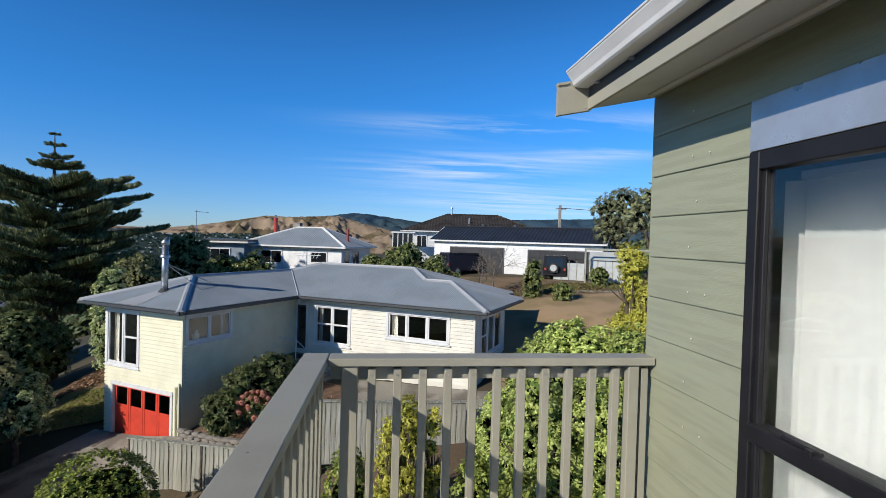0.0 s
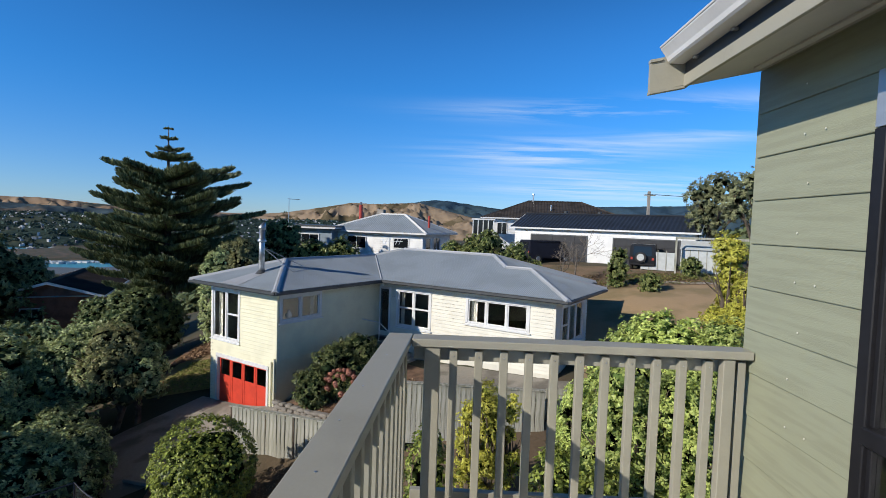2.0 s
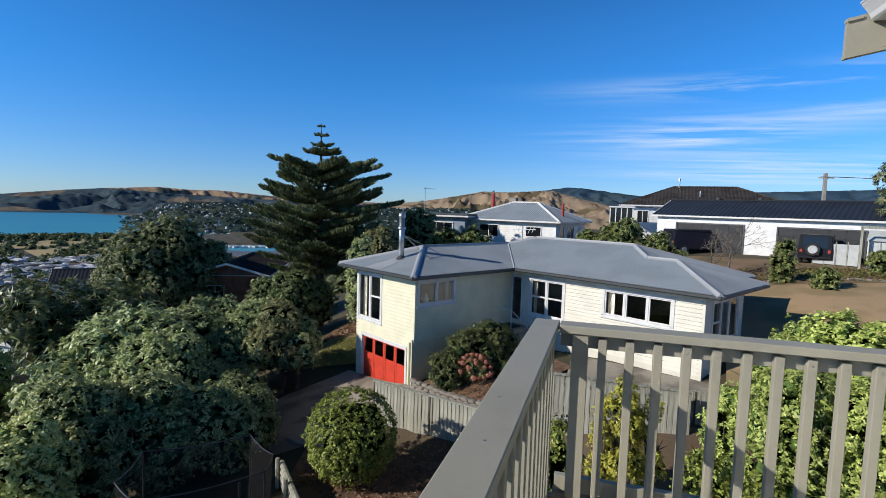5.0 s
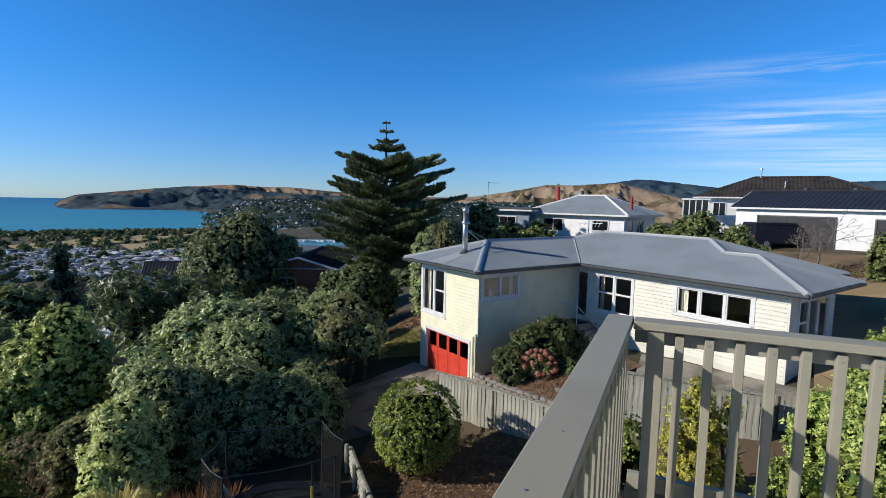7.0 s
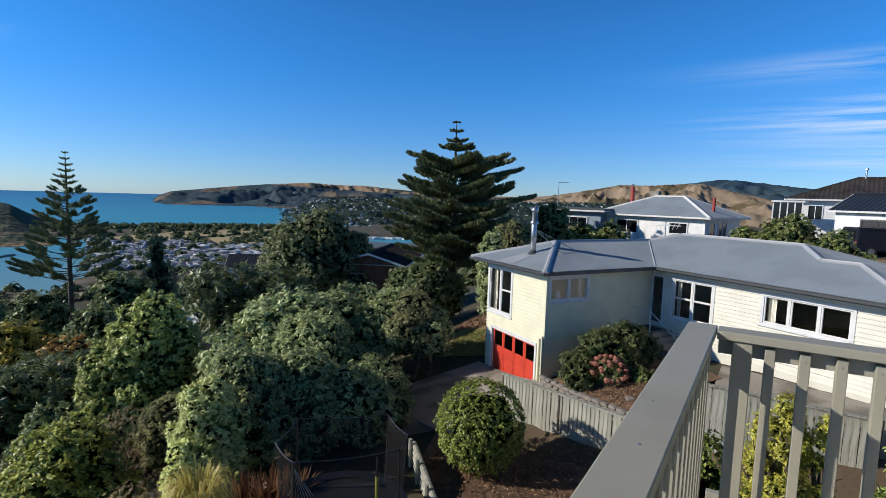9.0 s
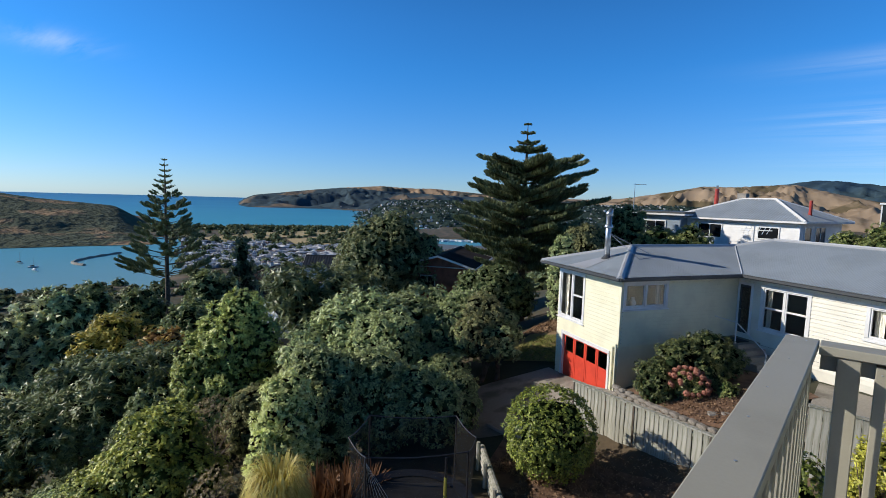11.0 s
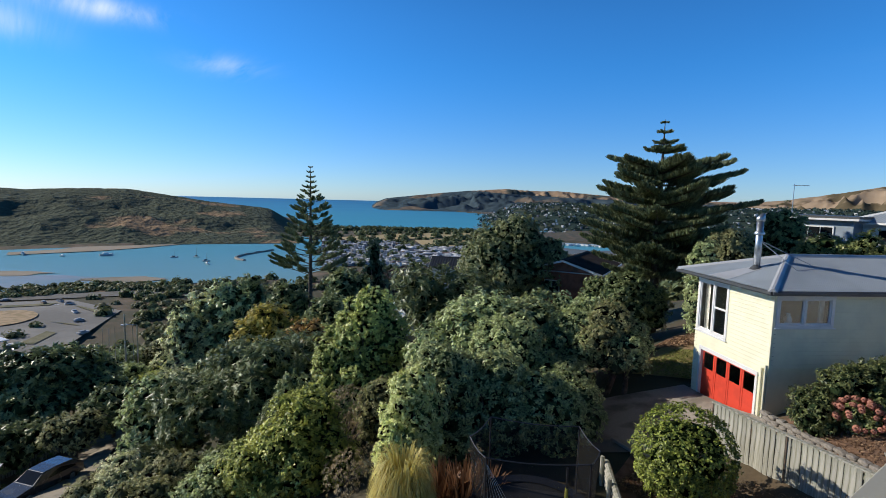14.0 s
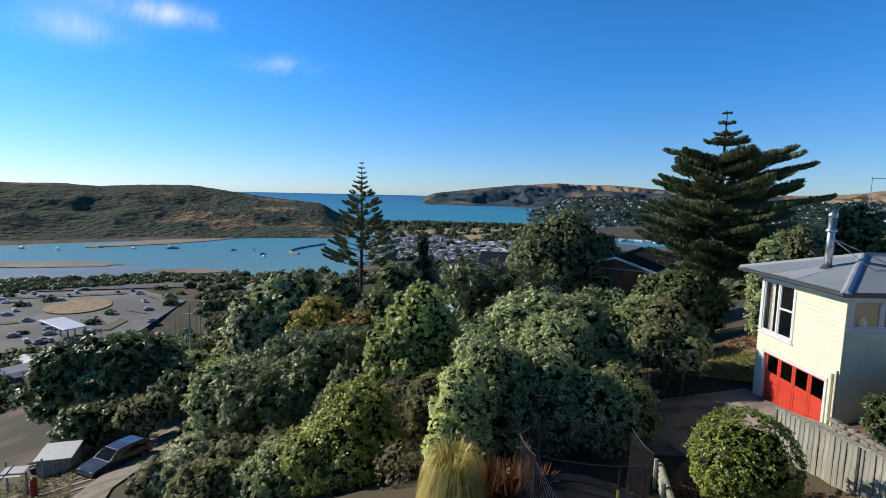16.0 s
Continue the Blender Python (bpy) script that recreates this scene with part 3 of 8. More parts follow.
part("gable_trim", Geo().prism([(EX - 0.198, 2.640), (EX - 0.13, 2.655), (EX - 0.13, 2.668), (EX - 0.198, 2.658)], "y", EY - 0.010, EY + 0.032), M_RAIL, eave)
part("backing", Geo().box(EX + 0.004, -5.6, 2.577, EX + 0.03, EY - 0.01, 2.75), M_FASCIA, eave)
pr = [(EX - 0.01, 2.634), (EX - 0.09, 2.636), (EX - 0.102, 2.645), (EX - 0.112, 2.668), (EX - 0.128, 2.69), (EX - 0.146, 2.714), (EX - 0.148, 2.726), (EX - 0.138, 2.73), (EX - 0.132, 2.716), (EX - 0.115, 2.69), (EX - 0.095, 2.65), (EX - 0.01, 2.646)]
part("gutter", Geo().prism(pr, "y", -5.6, EY - 0.012), M_GUTTER, eave)
part("gutter_lip", Geo().tube([(EX - 0.146, -5.6, 2.727), (EX - 0.146, EY - 0.012, 2.727)], [0.008, 0.008], 8), M_WHITE, eave)
for y in (-0.02, -0.42, -1.1, -1.9, -2.7):
    part("gutter_bracket", Geo().box(EX - 0.025, y - 0.012, 2.618, EX + 0.003, y + 0.012, 2.633, 0.003), M_GALV, eave)
part("roof_slope", Geo().prism([(EX - 0.09, 2.735), (4.3, 3.5), (7.2, 2.7), (7.2, 2.6), (4.3, 3.4), (EX + 0.035, 2.70)], "y", -5.8, 0.19), M_ROOF, eave)

# ---------------------------------------------------------------- the yellow house across the fence
HO = Vector((-6.41, 15.53, -6.3))
HM = pose(HO.x, HO.y, HO.z, 0, 0, -31)
Z0 = -HO.z


house = thing("house", HM, "cream weatherboard bungalow with grey corrugated hip roof and red garage door", "house")


def plank_wall(paint, axis, at, out, a, b, z0, z1, holes, cover=0.15, th=0.14):
    """Lapped boards and the wall that carries them, along an axis, facing out (+1 or -1), leaving holes (a0, a1, z0, z1)."""
    gb = Geo()
    zs = sorted({z0, z1, *[h[2] for h in holes], *[h[3] for h in holes]})
    for za, zb in zip(zs, zs[1:]):
        cuts = sorted([(h[0], h[1]) for h in holes if h[2] <= za + 1e-6 and h[3] >= zb - 1e-6])
        s = a
        for c0, c1 in cuts + [(b, b)]:
            if c0 - s > 1e-4:
                lo_, hi_ = (at - out * th, at - out * 0.012)
                p0, p1 = min(lo_, hi_), max(lo_, hi_)
                if axis == "x":
                    gb.box(s, p0, za + Z0, c0, p1, zb + Z0)
                else:
                    gb.box(p0, s, za + Z0, p1, c0, zb + Z0)
            s = c1
    root = part("wall", gb, M_ROOM, house)
    n = int(math.ceil((z1 - z0) / cover))
    for i in range(n):
        za, zb = z0 + i * cover, min(z0 + (i + 1) * cover, z1)
        cuts = sorted([(h[0], h[1]) for h in holes if h[2] < (za + zb) / 2 < h[3]])
        s = a
        for c0, c1 in cuts + [(b, b)]:
            if c0 - s > 1e-4:
                # boards stop short so the dark backing draws a shade line at each lap
                pr = [(at - out * 0.012, za + Z0), (at + out * 0.024, za + Z0), (at + out * 0.023, za + 0.02 + Z0), (at - out * 0.002, zb - 0.008 + Z0), (at - out * 0.012, zb - 0.008 + Z0)]
                part("weatherboard", Geo().prism(pr, axis, s, c0), paint, root)
            s = c1


SOF = -1.1
LB, LC = 5.86, 8.62
AW = 4.15
hA = [(-4.0, -2.3, -3.33, -1.34), (-3.66, -0.47, -6.3, -4.07)]
hB = [(0.17, 2.1, -2.24, -1.31)]
hC = [(0.02, 0.66, -3.45, -1.42), (1.12, 2.88, -3.05, -1.42), (4.8, 7.51, -2.44, -1.42)]
hD = [(6.6, 9.2, -3.0, -1.42)]
plank_wall(M_YELLOW, "x", 0.0, -1, -AW, 0.0, -6.6, SOF, hA)
plank_wall(M_YELLOW, "y", 0.0, 1, 0.012, LB, -3.72, SOF, hB)
gk = Geo().box(-0.14, 0.0, -6.5 + Z0, 0.004, LB, -3.72 + Z0)
part("basement_wall", gk, M_YELLOW, house)
plank_wall(M_CREAM, "x", LB, -1, 0.0, LC, -4.0, SOF, hC)
gk = Geo().box(0.0, LB - 0.0, -5.2 + Z0, LC, LB + 0.14, -4.0 + Z0)
part("foundation", gk, M_CREAM, house)
plank_wall(M_CREAM, "y", LC, 1, LB, 9.75, -4.0, SOF, hD)
plank_wall(M_CREAM, "x", 9.75, 1, 7.5, LC, -4.0, SOF, [])
plank_wall(M_CREAM, "y", 7.5, 1, 9.75, 12.2, -4.0, SOF, [])
plank_wall(M_CREAM, "x", 12.2, 1, -AW, 7.5, -4.0, SOF, [])
plank_wall(M_CREAM, "y", -AW, -1, 0.0, 12.2, -6.6, SOF, [])
part("foundation", Geo().box(LC - 0.14, LB + 0.14, -5.2 + Z0, LC, 9.75, -4.0 + Z0).box(-AW, 12.1, -6 + Z0, 7.5, 12.2, -4 + Z0).box(7.4, 9.75, -5 + Z0, 7.5, 12.1, -4 + Z0), M_CREAM, house)
part("floor", Geo().box(-AW + 0.15, 0.15, -3.8 + Z0, -0.15, LB, -3.6 + Z0).box(-AW + 0.15, LB, -3.8 + Z0, 7.35, 12.05, -3.6 + Z0).box(7.35, LB + .15, -3.8 + Z0, LC - 0.15, 9.6, -3.6 + Z0), M_ROOM, house)
part("frieze", Geo().box(-AW - 0.02, -0.022, SOF - 0.17 + Z0, 0.022, -0.002, SOF + Z0).box(0.002, 0.0, SOF - 0.15 + Z0, 0.02, LB - 0.02, SOF + Z0).box(0.02, LB - 0.02, SOF - 0.15 + Z0, LC, LB - 0.002, SOF + Z0), M_CREAM, house)

# roof: planes of the hips and valleys
E0, TAN = -0.96, 0.325
X0, X1, Y0, YM, YB, XR, XW2 = -4.75, 0.6, -0.6, 5.27, 12.8, 8.1, 9.3


def zr(run):
    return E0 + TAN * run + Z0


RX = (X0 + X1) / 2
w1 = (X1 - X0) / 2
YR = (YM + YB) / 2
wm = (YB - YM) / 2
WR = 2.5
slopes = [
    ([(X1, YM, zr(0)), (XW2, YM, zr(0)), (XW2 - WR, YM + WR, zr(WR)), (XR - WR, YM + WR, zr(WR)), (XR - wm, YR, zr(wm)), (X0 + wm, YR, zr(wm)), (RX, YM + w1, zr(w1))], "x"),
    ([(X1, Y0, zr(0)), (X1, YM, zr(0)), (RX, YM + w1, zr(w1)), (RX, Y0 + w1, zr(w1))], "y"),
    ([(X0, Y0, zr(0)), (X1, Y0, zr(0)), (RX, Y0 + w1, zr(w1))], "x"),
    ([(X0, YB, zr(0)), (X0, Y0, zr(0)), (RX, Y0 + w1, zr(w1)), (RX, YM + w1, zr(w1)), (X0 + wm, YR, zr(wm))], "y"),
    ([(XR, YB, zr(0)), (X0, YB, zr(0)), (X0 + wm, YR, zr(wm)), (XR - wm, YR, zr(wm))], "x"),
    ([(XR, YM + 2 * WR, zr(0)), (XR, YB, zr(0)), (XR - wm, YR, zr(wm)), (XR - WR, YM + WR, zr(WR))], "y"),
    ([(XW2, YM + 2 * WR, zr(0)), (XR, YM + 2 * WR, zr(0)), (XR - WR, YM + WR, zr(WR)), (XW2 - WR, YM + WR, zr(WR))], "x"),
    ([(XW2, YM, zr(0)), (XW2, YM + 2 * WR, zr(0)), (XW2 - WR, YM + WR, zr(WR))], "y")]


def corrugated(poly, axis, pitch=0.076, depth=0.017):
    """Cuts a roof plane into ribs that run up the slope: a real corrugated sheet."""
    k = 0 if axis == "x" else 1
    lo_, hi_ = min(p[k] for p in poly), max(p[k] for p in poly)
    n0, n1 = int(lo_ / (pitch / 4)) + 1, int(hi_ / (pitch / 4))
    cuts = [i * pitch / 4 for i in range(n0, n1 + 1)]
    g = Geo()
    prev = None
    m = len(poly)
    for c in [lo_ + 1e-4] + cuts + [hi_ - 1e-4]:
        hits = []
        for i in range(m):
            p, q = poly[i], poly[(i + 1) % m]
            if (p[k] - c) * (q[k] - c) < 0:
                t = (c - p[k]) / (q[k] - p[k])
                hits.append(tuple(p[j] + t * (q[j] - p[j]) for j in range(3)))
        if len(hits) < 2:
            continue
        hits.sort(key=lambda h: h[2])
        lift = depth * 0.5 * math.sin(2 * math.pi * c / pitch)
        a, b = [(h[0], h[1], h[2] + lift) for h in (hits[0], hits[-1])]
        g.v += [a, b]
        n = len(g.v)
        if prev is not None:
            g.f.append((n - 4, n - 2, n - 1, n - 3))
        prev = c
    return g


for poly, axis in slopes:
    part("roof_sheet", corrugated(poly, axis), M_ROOF, house, smooth=True)


def cap(a, b, width=0.2, lift=0.03, drop=0.05):
    """A ridge or hip cap: a shallow inverted V along a line."""
    a, b = Vector(a), Vector(b)
    d = (b - a).normalized()
    s = d.cross(Vector((0, 0, 1))).normalized() * width
    up = Vector((0, 0, 1))
    g = Geo()
    sec = [(-1, -drop), (-0.45, lift * 0.6), (-0.25, lift + 0.035), (0.25, lift + 0.035), (0.45, lift * 0.6), (1, -drop)]
    for p in (a, b):
        g.v += [tuple(p + s * u + up * w) for u, w in sec]
    n = len(sec)
    g.f += [(i, i + 1, i + 1 + n, i + n) for i in range(n - 1)] + [tuple(range(n)), tuple(range(2 * n - 1, n - 1, -1))]
    return g


P = [(X1, Y0), (X0, Y0), (RX, Y0 + w1), (RX, YM + w1), (X0 + wm, YR), (XR - wm, YR), (XR - WR, YM + WR), (XW2 - WR, YM + WR), (XW2, YM), (XW2, YM + 2 * WR), (X0, YB), (XR, YB)]
ZP = [0, 0, w1, w1, wm, wm, WR, WR, 0, 0, 0, 0]
for i, j in ((0, 2), (1, 2), (2, 3), (3, 4), (4, 5), (5, 6), (6, 7), (7, 8), (7, 9), (4, 10), (5, 11)):
    part("ridge_cap", cap((*P[i], zr(ZP[i])), (*P[j], zr(ZP[j])), 0.15), M_ROOFCAP, house, smooth=False)
part("valley_tray", Geo().tube([(X1, YM, zr(0) + 0.012), (RX, YM + w1, zr(w1) + 0.012)], [0.035, 0.035], 4), M_ROOFCAP, house)
# soffit, fascia and gutter round the eaves
loop = [(X0, Y0), (X1, Y0), (X1, YM), (XW2, YM), (XW2, YM + 2 * WR), (XR, YM + 2 * WR), (XR, YB), (X0, YB)]
gs = Geo().box(X0 + .02, Y0 + .02, SOF + Z0, X1 - .02, YM, SOF + 0.02 + Z0).box(X0 + .02, YM, SOF + Z0, XR - .02, YB - .02, SOF + .02 + Z0).box(XR - .02, YM + .02, SOF + Z0, XW2 - .02, YM + 2 * WR - .02, SOF + .02 + Z0).box(X1 - .02, YM + .02, SOF + Z0 - 0.0005, XR - .02, YM + .05, SOF + .02 + Z0)
part("soffit", gs, M_SOFFIT, house)
for i in range(len(loop)):
    (xa, ya), (xb, yb) = loop[i], loop[(i + 1) % len(loop)]
    gg = Geo().box(min(xa, xb) - 0.012, min(ya, yb) - 0.012, SOF - 0.015 + Z0, max(xa, xb) + 0.012, max(ya, yb) + 0.012, E0 - 0.012 + Z0)
    part("fascia_gutter", gg, M_FASCIA, house)
    ox, oy = (0.06 if xa == xb and yb > ya else -0.06 if xa == xb else 0), (-0.06 if ya == yb and xb > xa else 0.06 if ya == yb else 0)
    gg = Geo().box(min(xa, xb) - 0.02 + min(ox, 0), min(ya, yb) - 0.02 + min(oy, 0), E0 - 0.12 + Z0, max(xa, xb) + 0.02 + max(ox, 0), max(ya, yb) + 0.02 + max(oy, 0), E0 - 0.022 + Z0, 0.01)
    part("gutter", gg, M_FASCIA, house)


def hwindow(name, wallaxis, at, out, a0, a1, z0, z1, bars, curtain=None, sill=True, rails=()):
    """A white timber window: frame, mullions, sashes, panes, sill; bars: mullion places along the wall; rails: (from, to, height) of sash rails."""
    w = thing_under(name)
    z0, z1 = z0 + Z0, z1 + Z0

    def bx(a, d0, za, b, d1, zb, c=0.006):
        p, q = sorted((at + out * d0, at + out * d1))
        return (a, p, za, b, q, zb, c) if wallaxis == "x" else (p, a, za, q, b, zb, c)
    g = Geo()
    for s in ((a0 - 0.09, a0 + 0.03), (a1 - 0.03, a1 + 0.09)):
        g.box(*bx(s[0], -0.08, z0 - 0.02, s[1], 0.035, z1 + 0.02))
    g.box(*bx(a0 - 0.10, -0.08, z1 - 0.03, a1 + 0.10, 0.045, z1 + 0.09))
    g.box(*bx(a0 - 0.09, -0.08, z0 - 0.06, a1 + 0.09, 0.035, z0 + 0.03))
    part("window_frame", g, M_WHITE, w)
    edges = [a0 + 0.03] + [b for m in bars for b in (m - 0.035, m + 0.035)] + [a1 - 0.03]
    for m in bars:
        part("mullion", Geo().box(*bx(m - 0.035, -0.06, z0 + 0.03, m + 0.035, 0.02, z1 - 0.03)), M_WHITE, w)
    for i in range(0, len(edges), 2):
        e0, e1 = edges[i], edges[i + 1]
        gs = Geo()
        for s in ((e0, e0 + 0.05), (e1 - 0.05, e1)):
            gs.box(*bx(s[0], -0.05, z0 + 0.03, s[1], 0.004, z1 - 0.03))
        gs.box(*bx(e0 + 0.05, -0.05, z0 + 0.03, e1 - 0.05, 0.004, z0 + 0.09))
        gs.box(*bx(e0 + 0.05, -0.05, z1 - 0.08, e1 - 0.05, 0.004, z1 - 0.03))
        for f0, f1, h in rails:
            if f0 <= e0 + 0.05 and f1 >= e1 - 0.05 or (f0 < (e0 + e1) / 2 < f1):
                gs.box(*bx(e0 + 0.05, -0.05, h + Z0 - 0.035, e1 - 0.05, 0.006, h + Z0 + 0.035))
        s = part("sash", gs, M_WHITE, w)
        pn = part("pane", Geo().box(*bx(e0 + 0.05, -0.03, z0 + 0.09, e1 - 0.05, -0.024, z1 - 0.08, 0)), M_GLASS, w)
        pn.visible_shadow = False
    if sill:
        part("window_sill", Geo().box(*bx(a0 - 0.14, -0.02, z0 - 0.10, a1 + 0.14, 0.085, z0 - 0.06)), M_WHITE, w)
    if curtain:
        for c0, c1 in curtain:
            gc = Geo()
            n = max(int((c1 - c0) / 0.04), 3)
            for i in range(n + 1):
                a = c0 + (c1 - c0) * i / n
                d = -0.22 + 0.025 * math.sin(i * 1.9)
                q = at + out * d
                gc.v += [(a, q, z0 - 0.05), (a, q, z1)] if wallaxis == "x" else [(q, a, z0 - 0.05), (q, a, z1)]
                if i:
                    k = len(gc.v)
                    gc.f.append((k - 4, k - 2, k - 1, k - 3))
            part("curtain", gc, M_CURTAIN, w)
    return w


def thing_under(name):
    ob = new(name)
    ob.empty_display_size = 0.1
    ob.parent = house
    return ob


hwindow("window", "x", 0.0, -1, *hA[0], bars=[-3.12], rails=[(-3.1, -2.2, -2.28)], curtain=[(-3.95, -3.7)])
hwindow("window", "y", 0.0, 1, *hB[0], bars=[1.12], curtain=[(0.2, 0.36), (1.8, 2.0)])
vase = solid("vase", Geo().tube([(0, 0, 0), (0, 0, 0.08), (0, 0, 0.2), (0, 0, 0.3), (0, 0, 0.36)], [0.07, 0.12, 0.13, 0.06, 0.08], 14), M_WHITE, "white china vase on the window sill inside", "vase", smooth=True, m=HM @ pose(-0.26, 0.75, -2.24 + Z0))
part("shelf", Geo().box(-0.42, 0.2, -2.27 + Z0, -0.141, 2.05, -2.241 + Z0), M_WHITE, house)
hwindow("window", "x", LB, -1, *hC[1], bars=[2.0], rails=[(1.0, 3.0, -2.2)], curtain=[(1.15, 1.35)])
hwindow("window", "x", LB, -1, *hC[2], bars=[5.68, 6.6], curtain=[(4.85, 5.15)])
hwindow("window", "y", LC, 1, *hD[0], bars=[7.45, 8.3], rails=[(6.5, 7.4, -2.2)], curtain=[(7.6, 8.8)])
# entrance door
dr = thing_under("door")
part("door_frame", Geo().box(-0.0 + 0.03, LB - 0.04, -3.45 + Z0, 0.10, LB + 0.05, -1.42 + Z0, .004).box(0.60, LB - 0.04, -3.45 + Z0, 0.70, LB + 0.05, -1.42 + Z0, .004).box(0.03, LB - 0.04, -1.45 + Z0, 0.70, LB + 0.05, -1.35 + Z0, .004), M_WHITE, dr)
part("door_leaf", Geo().box(0.10, LB + 0.0, -3.45 + Z0, 0.18, LB + 0.04, -1.45 + Z0, .003).box(0.55, LB, -3.45 + Z0, 0.60, LB + .04, -1.45 + Z0, .003).box(0.18, LB, -3.45 + Z0, 0.55, LB + .04, -3.3 + Z0, .003).box(.18, LB, -1.55 + Z0, .55, LB + .04, -1.45 + Z0, .003), M_FASCIA, dr)
part("pane", Geo().box(0.18, LB + 0.015, -3.3 + Z0, 0.55, LB + 0.021, -1.55 + Z0), M_GLASS, dr)
part("door_handle", Geo().tube([(0.14, LB - 0.0, -2.45 + Z0), (0.14, LB - 0.05, -2.45 + Z0), (0.24, LB - 0.05, -2.45 + Z0)], [0.012] * 3, 6), M_GALV, dr)

# garage door: four hinged red leaves with small panes
gd = thing_under("garage_door")
part("door_frame", Geo().box(-3.74, -0.05, -6.3 + Z0, -3.62, 0.16, -4.07 + Z0, .004).box(-0.53, -0.05, -6.3 + Z0, -0.42, 0.16, -4.07 + Z0, .004).box(-3.74, -0.05, -4.12 + Z0, -0.42, 0.16, -3.97 + Z0, .004), M_WHITE, gd)
lw = (3.62 - 0.53) / 4
for i in range(4):
    a0 = -3.62 + lw * i + 0.006
    a1 = a0 + lw - 0.012
    leaf = Geo().box(a0, 0.06, -6.25 + Z0, a0 + 0.09, 0.105, -4.12 + Z0, .004).box(a1 - 0.09, 0.06, -6.25 + Z0, a1, 0.105, -4.12 + Z0, .004)
    leaf.box(a0 + 0.09, 0.06, -4.2 + Z0, a1 - 0.09, 0.105, -4.12 + Z0, .004).box(a0 + 0.09, 0.072, -6.25 + Z0, a1 - 0.09, 0.10, -4.84 + Z0, .003)
    lf = part("door_leaf", leaf, M_RED, gd)
    part("pane", Geo().box(a0 + 0.09, 0.08, -4.84 + Z0, a1 - 0.09, 0.086, -4.2 + Z0), M_GLASS, lf)
part("downpipe", Geo().tube([(-0.22, -0.07, -3.75 + Z0), (-0.22, -0.07, -6.0 + Z0)], [0.04, 0.04], 8), M_YELLOW, house)
part("downpipe", Geo().tube([(-0.05, -0.06, -3.6 + Z0), (-0.05, -0.06, -6.0 + Z0)], [0.045, 0.045], 8), M_YELLOW, house)
part("corner_board", Geo().box(-0.06, -0.03, -3.72 + Z0, 0.03, 0.06, SOF + Z0, .004), M_YELLOW, house)
part("corner_board", Geo().box(LC - 0.06, LB - 0.03, -4.2 + Z0, LC + 0.03, LB + 0.06, SOF + Z0, .004), M_CREAM, house)
for x in (3.1, 5.6, 7.9):
    gv = Geo()
    for i in range(5):
        gv.box(x + 0.07 * i, LB - 0.012, -4.45 + Z0, x + 0.045 + 0.07 * i, LB - 0.002, -4.33 + Z0)
    part("foundation_vent", gv, M_FASCIA, house)

# flue with cowl and stays
FX, FY = -1.83, 0.67
fz = zr(FY - Y0)
fl = thing_under("chimney_flue")
part("flue_pipe", Geo().tube([(FX, FY, fz - 0.1), (FX, FY, fz + 1.75)], [0.115, 0.115], 16), M_GALV, fl, smooth=True)
part("flue_collar", Geo().tube([(FX, FY, fz + 1.24), (FX, FY, fz + 1.27), (FX, FY, fz + 1.36), (FX, FY, fz + 1.38)], [0.17, 0.185, 0.14, 0.115], 16), M_GALV, fl, smooth=True)
part("flue_cowl", Geo().tube([(FX, FY, fz + 1.72), (FX, FY, fz + 1.78), (FX + 0.02, FY + 0.1, fz + 2.02)], [0.13, 0.16, 0.05], 12), M_GALV, fl, smooth=True)
part("flashing_cone", Geo().tube([(FX, FY, fz - 0.04), (FX, FY, fz + 0.05), (FX, FY, fz + 0.10)], [0.24, 0.16, 0.12], 16), M_FASCIA, fl)
part("flue_stay", Geo().tube([(FX + 0.1, FY, fz + 1.0), (FX + 1.0, FY + 0.75, zr(1.4) + 0.02)], [0.014, 0.014], 6), M_GALV, fl)
part("flue_stay", Geo().tube([(FX + 0.1, FY + 0.05, fz + 1.0), (FX + 0.75, FY + 1.5, zr(1.9) + 0.02)], [0.014, 0.014], 6), M_GALV, fl)
part("light_sheet", Geo().add([(FX - 0.9, FY - 1.25, zr(0.02) + 0.018), (FX + 0.25, FY - 1.25, zr(0.02) + 0.018), (FX + 0.25, FY + 0.55, zr(1.82) + 0.018), (FX - 0.9 + 0.9, FY + 0.55, zr(1.82) + 0.018)], [(0, 1, 2, 3)]), M_ROOFCAP, fl, "paler replaced roof sheet below the flue")
part("flood_light", Geo().tube([(X1 - 0.1, YM + 0.2, SOF - 0.02 + Z0), (X1 - 0.1, YM + 0.2, SOF - 0.16 + Z0)], [0.05, 0.08], 10), M_WHITE, house)

# steps and landing at the entrance
st = thing("entrance_steps", HM, "concrete entrance steps with a white pipe handrail", "steps")
part("landing", Geo().box(0.0, LB - 1.2, -5.2 + Z0, 1.2, LB - 0.02, -3.62 + Z0, .01), M_CONC, st)
for i in range(4):
    part("step", Geo().box(1.2 + 0.28 * i, LB - 1.2, -5.2 + Z0, 1.48 + 0.28 * i, LB - 0.1, -3.8 - 0.18 * i + Z0, .008), M_CONC, st)
hr = [(0.0, LB - 1.15, -2.75 + Z0), (1.0, LB - 1.15, -2.78 + Z0), (2.2, LB - 1.15, -3.55 + Z0), (2.3, LB - 1.15, -3.7 + Z0), (2.3, LB - 1.15, -4.5 + Z0)]
part("handrail", Geo().tube(hr, [0.022] * 5, 8), M_WHITE, st)
